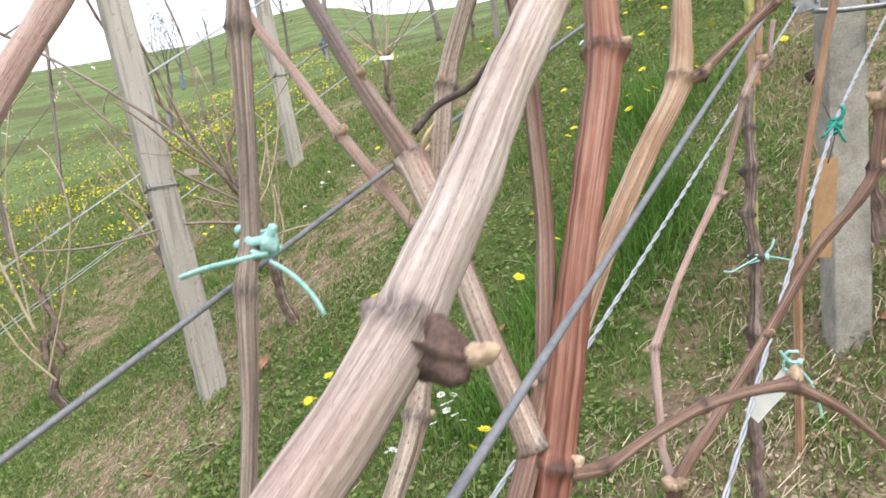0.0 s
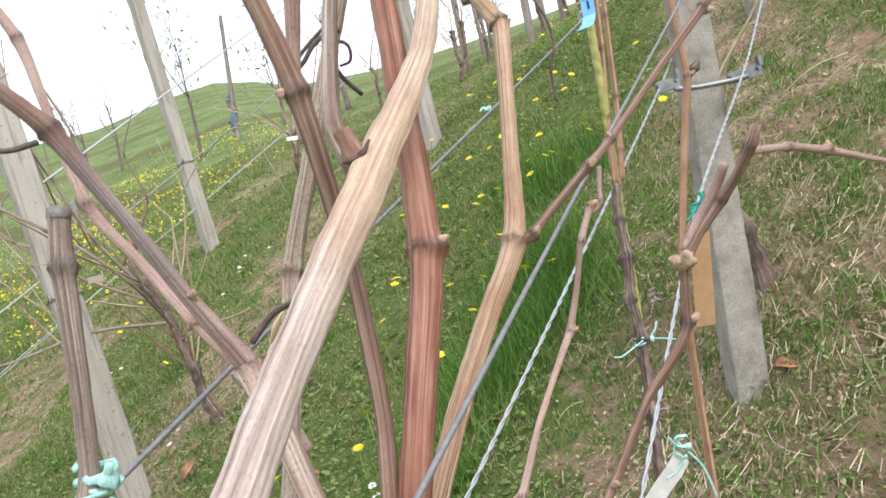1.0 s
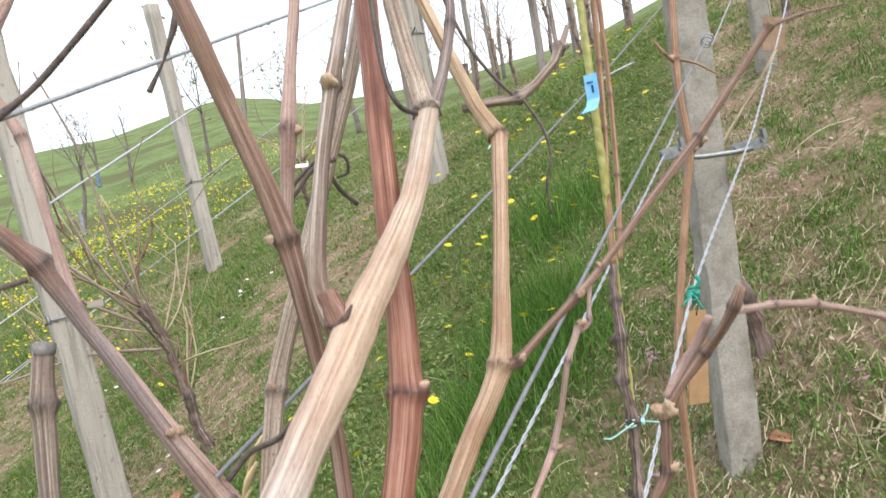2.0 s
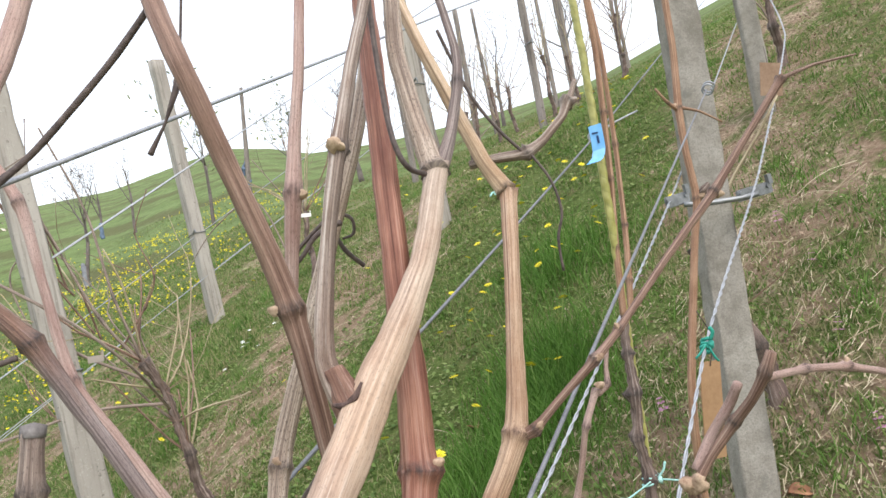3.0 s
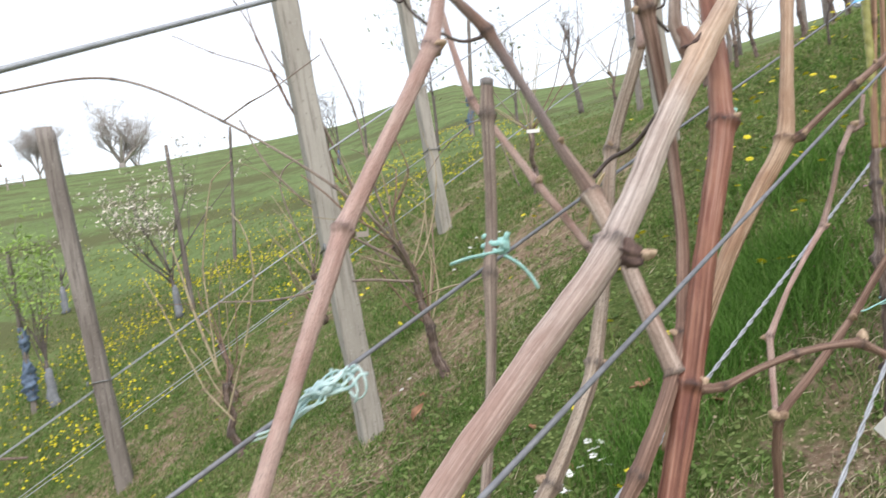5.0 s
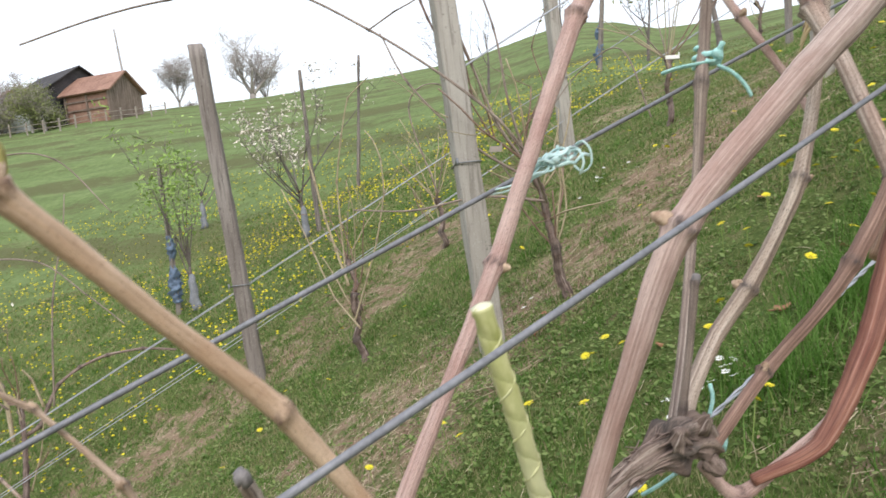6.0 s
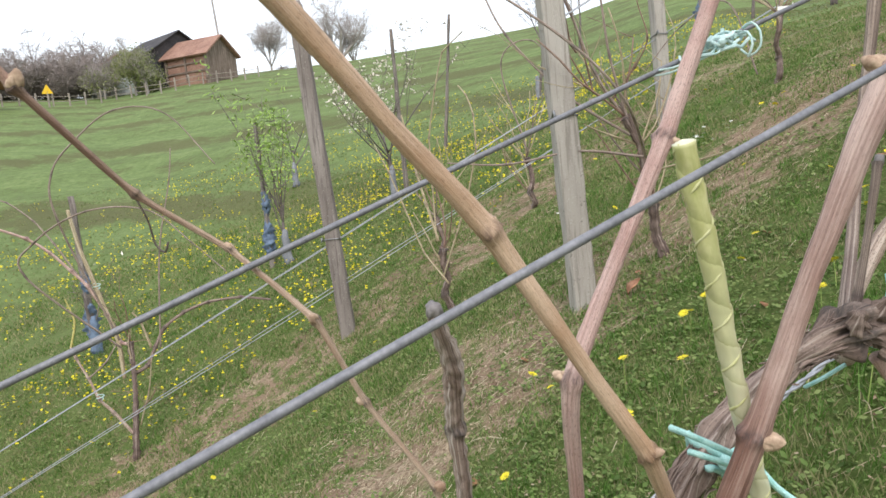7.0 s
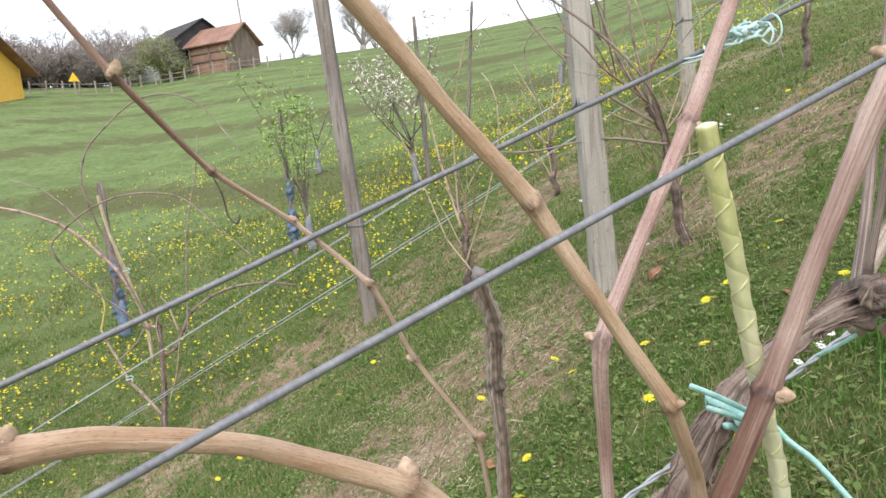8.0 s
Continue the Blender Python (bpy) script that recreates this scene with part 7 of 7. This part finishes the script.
# brown crumbs of last year's leaves on the bare strips
x, y, r = scatter(190000, 1.1, 8.5)
d, n = strip(x, y)
worn = np.interp(n, [-3, -0.3, 0.0, 0.5, 0.65, 1.0, 2.0, 2.3, 3.0, 3.2, 4.3, 4.55, 5.3, 5.6, 8], [0.4, 0.45, 0.8, 0.8, 0.3, 0.08, 0.15, 0.75, 0.7, 0.15, 0.12, 0.5, 0.45, 0.12, 0.05])
keep = rng.uniform(0, 1, len(x)) < worn * np.clip(1.5 - 1.5 * cover(x, y, lane(n)[0])[1], 0.15, 1)
x, y, r = x[keep], y[keep], r[keep]
tagged(soup("leaf_litter", *leaves(x, y, (0.003 + 0.011 * rng.uniform(0, 1, len(x)) ** 2.2) * (0.75 + 0.09 * r), rng.uniform(0.0, 0.022, len(x))), "litter"), "brown crumbled leaves under the vine rows", "litter", kind="stuff")

x, y, r = scatter(230000, 1.1, 8.0)
d, n = strip(x, y)
bare = ((n < 0.6) * 1.0 * patch(x, y, 3.3, 0.9) + ((n > 2.0) & (n < 3.15)) * 0.5 + ((n > 4.35) & (n < 5.1)) * 0.4 + 0.06)
keep = rng.uniform(0, 1, len(x)) < bare * (0.25 + 0.75 * patch(x, y, 2.6, 4.0))
x, y, r = x[keep], y[keep], r[keep]
k = len(x)
th, ln, wd = rng.uniform(0, np.pi, k), 0.004 + 0.024 * rng.uniform(0, 1, k) ** 2.5, rng.uniform(0.0003, 0.0010, k)
z0 = height(x, y) + rng.uniform(0.001, 0.016, k)
ca, sa = np.cos(th), np.sin(th)
ends = [(x - ca * ln, y - sa * ln), (x + ca * ln, y + sa * ln)]
V = np.empty((k, 4, 3))
for j, (ex, ey) in enumerate(ends):
    ez = height(ex, ey) + rng.uniform(0.001, 0.022, k)
    V[:, 2 * j] = np.stack([ex + sa * wd, ey - ca * wd, ez], 1)
    V[:, 2 * j + 1] = np.stack([ex - sa * wd, ey + ca * wd, ez + wd], 1)
i = np.arange(k)[:, None] * 4
tagged(soup("straw", V.reshape(-1, 3), np.concatenate([i + [0, 1, 2], i + [1, 3, 2]], 1).reshape(-1, 3), "straw_bits"), "dry mown straw scattered on the bare strips", "straw", kind="stuff")

# longer dead stems, arched over the ground
x, y, r = scatter(2400, 1.1, 7.0)
d, n = strip(x, y)
keep = rng.uniform(0, 1, len(x)) < ((n < 0.55) * 0.9 + ((n > 2.0) & (n < 3.15)) * 0.9 + 0.12)
x, y = x[keep], y[keep]
k = len(x)
th, ln, rise, side = rng.uniform(0, 2 * np.pi, k), 0.02 + 0.09 * rng.uniform(0, 1, k) ** 2, rng.uniform(0.0, 0.025, k), rng.normal(0, 0.014, k)
wd = rng.uniform(0.0004, 0.0010, k)
V = np.empty((k, 12, 3))
for j, u in enumerate(np.linspace(-1, 1, 6)):
    ex, ey = x + np.cos(th) * ln * u - np.sin(th) * side * (1 - u * u), y + np.sin(th) * ln * u + np.cos(th) * side * (1 - u * u)
    ez = height(ex, ey) + 0.004 + rise * (1 - u * u) + 0.3 * rise * (u > 0.9)
    V[:, 2 * j] = np.stack([ex + np.sin(th) * wd, ey - np.cos(th) * wd, ez - wd], 1)
    V[:, 2 * j + 1] = np.stack([ex - np.sin(th) * wd, ey + np.cos(th) * wd, ez + wd], 1)
i = np.arange(k)[:, None] * 12
F = np.concatenate([np.concatenate([i + [2 * j, 2 * j + 2, 2 * j + 1], i + [2 * j + 1, 2 * j + 2, 2 * j + 3]], 1) for j in range(5)], 1).reshape(-1, 3)
tagged(soup("dead_stems", V.reshape(-1, 3), F, "straw_bits"), "curled dry stems lying over the bare strips", "stems", kind="stuff")


def flower_head(r, petals, cup, rings=2, seed=1):
    """A flower of many narrow rays in rings."""
    g = np.random.default_rng(seed)
    V, F = [(0, 0, 0.25 * r)], []
    for k in range(rings):
        rr = r * (1 - 0.38 * k)
        for j in range(petals):
            a = 2 * np.pi * (j + 0.5 * k) / petals + g.normal(0, 0.05)
            wd = 3.0 / petals
            m = len(V)
            z = cup * rr * (0.4 + 0.8 * k) + g.normal(0, 0.06 * r)
            V += [(math.cos(a) * rr * 0.15, math.sin(a) * rr * 0.15, 0.12 * r * k), (math.cos(a - wd) * rr * 0.7, math.sin(a - wd) * rr * 0.7, z * 0.7),
                  (math.cos(a) * rr, math.sin(a) * rr, z), (math.cos(a + wd) * rr * 0.7, math.sin(a + wd) * rr * 0.7, z * 0.7)]
            F.append((m, m + 1, m + 2, m + 3))
    return V, F


heads = [mesh("flower", *flower_head(0.019, 16, 0.35, 3, k), smooth=False) for k in range(3)]
for h in heads:
    h.materials.append(M["yellow"])
stalks = [mesh("stem", *tube([(0, 0, -0.02), (0.004, 0.002, 0.03), (0.0, 0.0, h)], 0.0016, 5, 0.02, (), 0, 0, 1)) for h in (0.06, 0.09, 0.13)]


def dandelion(kind, at):
    ob = thing("dandelion", (0, 0, 0), "yellow dandelion flower in the grass", "flower", "dandelions")
    BASE.pop(ob.name)
    part("stem", stalks[kind], "stem", ob)
    f = part("flower", heads[kind], "yellow", ob)
    f.matrix_basis = pose(0, 0, (0.06, 0.09, 0.13)[kind], 22, 0, 200)
    return ob


first = [dandelion(k, None) for k in range(3)]
spots = [(0.17, 2.9), (0.22, 2.82), (0.32, 2.73), (0.33, 2.64), (0.39, 2.57), (-0.1, 2.32), (-0.11, 2.61), (0.47, 2.21), (0.56, 2.45), (0.62, 2.86), (0.39, 2.93), (0.47, 2.79), (0.98, 3.46),
         (0.83, 3.5), (0.83, 3.37), (0.89, 2.98), (0.87, 2.83), (0.4, 2.18), (0.16, 2.55), (1.14, 3.01), (1.29, 3.22), (0.37, 3.46), (-0.64, 4.44), (-0.5, 4.26), (-1.42, 3.86), (-1.05, 1.48), (-1.14, 1.94),
         (-1.08, 1.93), (-0.64, 2.11), (-0.62, 2.04), (-0.48, 2.61), (-0.54, 4.25), (-2.29, 2.94), (-2.83, 2.59), (-1.45, 1.92), (-4.13, 2.24), (-3.39, 2.26), (-0.19, 2.09), (-0.12, 1.45), (-0.52, 2.15), (-0.6, 2.19)]
gen = random.Random(3)
while len(spots) < 95:
    dd, nn = gen.uniform(-0.8, 6.5), gen.choice([gen.uniform(0.8, 2.0), gen.uniform(3.2, 4.4), gen.uniform(0.9, 1.8)])
    spots.append((dd * 0.536 - nn * 0.844, dd * 0.844 + nn * 0.536))
while len(spots) < 165:
    dd, nn = gen.uniform(2.0, 5.2), gen.gauss(1.25, 0.35)
    spots.append((dd * 0.536 - nn * 0.844, dd * 0.844 + nn * 0.536))
for k, (sx, sy) in enumerate(spots):
    m = Matrix.Translation(on_ground(sx, sy)) @ pose(0, 0, 0, gen.gauss(0, 8), gen.gauss(0, 8), gen.uniform(0, 360))
    if k < 3:
        first[k].matrix_basis = m
    else:
        copy_thing(first[k % 3], m)

x, y, r = scatter(62000, 5.0, 18.0, -75, -5)
d, n = along(x, y)
keep = (n > 4.6) & (rng.uniform(0, 1, len(x)) < np.clip(0.9 * patch(x, y, 2.2, 1.0) * patch(x, y, 0.8, 0.2) + 0.03, 0, 1) * np.clip(1.8 - r / 9, 0.02, 1) * np.clip((n - 5.2) / 2.2, 0.0, 1))
x, y, r = x[keep], y[keep], r[keep]
V, F = blades(x, y, np.full(len(x), 0.013), np.full(len(x), 0.027), 1.5, rng.uniform(0.03, 0.07, len(x)))
V2, F2 = blades(x, y, np.full(len(x), 0.013), np.full(len(x), 0.027), 1.5, rng.uniform(0.03, 0.07, len(x)))
tagged(soup("far_dandelions", np.vstack([V, V2]), np.vstack([F, F2 + len(V)]), "yellow"), "many small yellow dandelions over the meadow", "flowers", kind="stuff")

daisy_head = mesh("flower", *flower_head(0.014, 12, 0.1, 1, 5), smooth=False)
daisy_head.materials.append(M["petal"])


def daisy(at):
    ob = thing("daisy", (0, 0, 0), "small white daisy in the grass", "flower", "daisies")
    BASE.pop(ob.name)
    part("stem", stalks[0], "stem", ob)
    f = part("flower", daisy_head, "petal", ob)
    f.matrix_basis = pose(0, 0, 0.06, 18, 0, 190)
    ob.matrix_basis = at
    return ob


one = None
for cx, cy, k, s in ((-0.94, 4.45, 16, 0.12), (-0.22, 1.71, 14, 0.07), (-1.84, 4.27, 5, 0.06), (-0.30, 1.62, 6, 0.05), (-1.0, 2.9, 2, 0.1)):
    for j in range(k):
        m = Matrix.Translation(on_ground(cx + gen.gauss(0, s), cy + gen.gauss(0, s))) @ pose(0, 0, 0, 0, 0, gen.uniform(0, 360))
        if one is None:
            one = daisy(m)
        else:
            copy_thing(one, m)


def fallen_leaf(x, y, s, turn, stand):
    p = on_ground(x, y) + Vector((0, 0, 0.004 + stand * s))
    V, F = [], []
    n = 8
    for i in range(n + 1):
        u = i / n
        w = s * 0.42 * math.sin(math.pi * u) ** 0.7
        for j, v in enumerate((-1, 0, 1)):
            V.append(((u - 0.5) * s, v * w, s * (0.10 * v * v + 0.12 * math.sin(5 * u))))
    for i in range(n):
        F += [(i * 3 + j, i * 3 + j + 1, i * 3 + j + 4, i * 3 + j + 3) for j in range(2)]
    me = mesh("fallen_leaf", V, F)
    ob = part("fallen_leaf", me, "leaf_dry")
    so = ob.modifiers.new("thickness", "SOLIDIFY")
    so.thickness = 0.0012
    ob.matrix_basis = Matrix.Translation(p) @ pose(0, 0, 0, 12, -60 * stand * 2, turn)
    return tagged(ob, "curled red-brown fallen leaf on the grass", "leaf", "fallen leaves")


fallen_leaf(-0.96, 2.62, 0.085, 20, 0.5)
fallen_leaf(0.76, 1.36, 0.05, -20, 0.05)
for k in range(12):
    fallen_leaf(gen.uniform(-1.4, 0.9), gen.uniform(1.6, 3.6), gen.uniform(0.03, 0.06), gen.uniform(0, 360), gen.uniform(0, 0.3))


def pruning(x, y, turn, length, seed):
    """A cut cane lying on the litter, with side twigs."""
    rg = random.Random(seed)
    p = on_ground(x, y)
    ob = thing("pruned_cane", p, "dry straw-coloured cane cut off and lying in the litter", "twig", "cut canes")
    u = Vector((math.cos(radians(turn)), math.sin(radians(turn)), 0))

    def lay(start, way, ln, r):
        pts = []
        for k in range(6):
            q = start + way * ln * k / 5 + Vector((rg.gauss(0, 0.006), rg.gauss(0, 0.006), 0))
            pts.append((q.x, q.y, float(height(q.x, q.y)) + r + 0.006 + 0.010 * math.sin(math.pi * k / 5)))
        return pts

    part("stem", tube_mesh("stem", lay(p, u, length, 0.003), np.linspace(0.0034, 0.0016, 6), 7, 0.01, (2, 4), 0.05, 0.05, seed, width=0.005), "straw", ob)
    for k in range(3):
        w = Vector((math.cos(radians(turn + rg.uniform(-60, 60))), math.sin(radians(turn + rg.uniform(-60, 60))), 0))
        part("twig", tube_mesh("twig", lay(p + u * length * (0.2 + 0.22 * k), w, length * 0.5, 0.002), np.linspace(0.0020, 0.0009, 6), 6, 0.01, (), 0.05, 0.05, seed + k), "straw", ob)


for k, (px, py, turn, ln) in enumerate([(0.90, 1.18, 60, 0.16), (0.93, 1.16, 105, 0.15), (0.88, 1.24, 30, 0.14), (-1.0, 2.25, 150, 0.26), (-0.85, 2.4, 200, 0.20), (-1.2, 2.55, 100, 0.22)]):
    pruning(px, py, turn, ln, 300 + 7 * k)


def dead_nettle(at):
    ob = thing("dead_nettle", (0, 0, 0), "small purple-flowered dead nettle in the litter", "flower", "dead nettles")
    BASE.pop(ob.name)
    part("stem", stalks[0], "stem", ob)
    for z, r in ((0.035, 0.016), (0.052, 0.012), (0.064, 0.008)):
        f = part("whorl", mesh("whorl", *flower_head(r, 6, -0.3, 1, int(z * 1000)), smooth=False), "purple", ob)
        f.matrix_basis = pose(0, 0, z, 0, 0, z * 900)
    ob.matrix_basis = at
    return ob


first_nettle = None
for k, (px, py) in enumerate([(0.80, 2.45), (0.86, 2.38), (1.02, 2.2), (1.25, 2.15), (1.15, 2.45), (0.70, 2.1), (0.94, 1.33), (1.05, 1.62), (1.35, 2.35), (0.66, 1.78), (1.18, 1.9), (0.52, 1.45)]):
    m = Matrix.Translation(on_ground(px, py)) @ pose(0, 0, 0, gen.gauss(0, 8), gen.gauss(0, 8), gen.uniform(0, 360))
    if first_nettle is None:
        first_nettle = dead_nettle(m)
    else:
        copy_thing(first_nettle, m)
scrap = thing("twine_scrap", on_ground(0.675, 4.155), "scrap of turquoise twine lying in the grass", "twine")
q = on_ground(0.675, 4.155) + Vector((0, 0, 0.045))
part("strand", mesh("strand", *strand([q + Vector(v) for v in ((-0.035, 0, 0), (-0.015, 0.01, 0.02), (0.01, 0, 0.012), (0.03, 0.01, 0.022), (0.02, -0.01, 0.0), (-0.01, -0.01, 0.008))], 0.006, 6, 0.01, soft=1.0)), "twine", scrap)
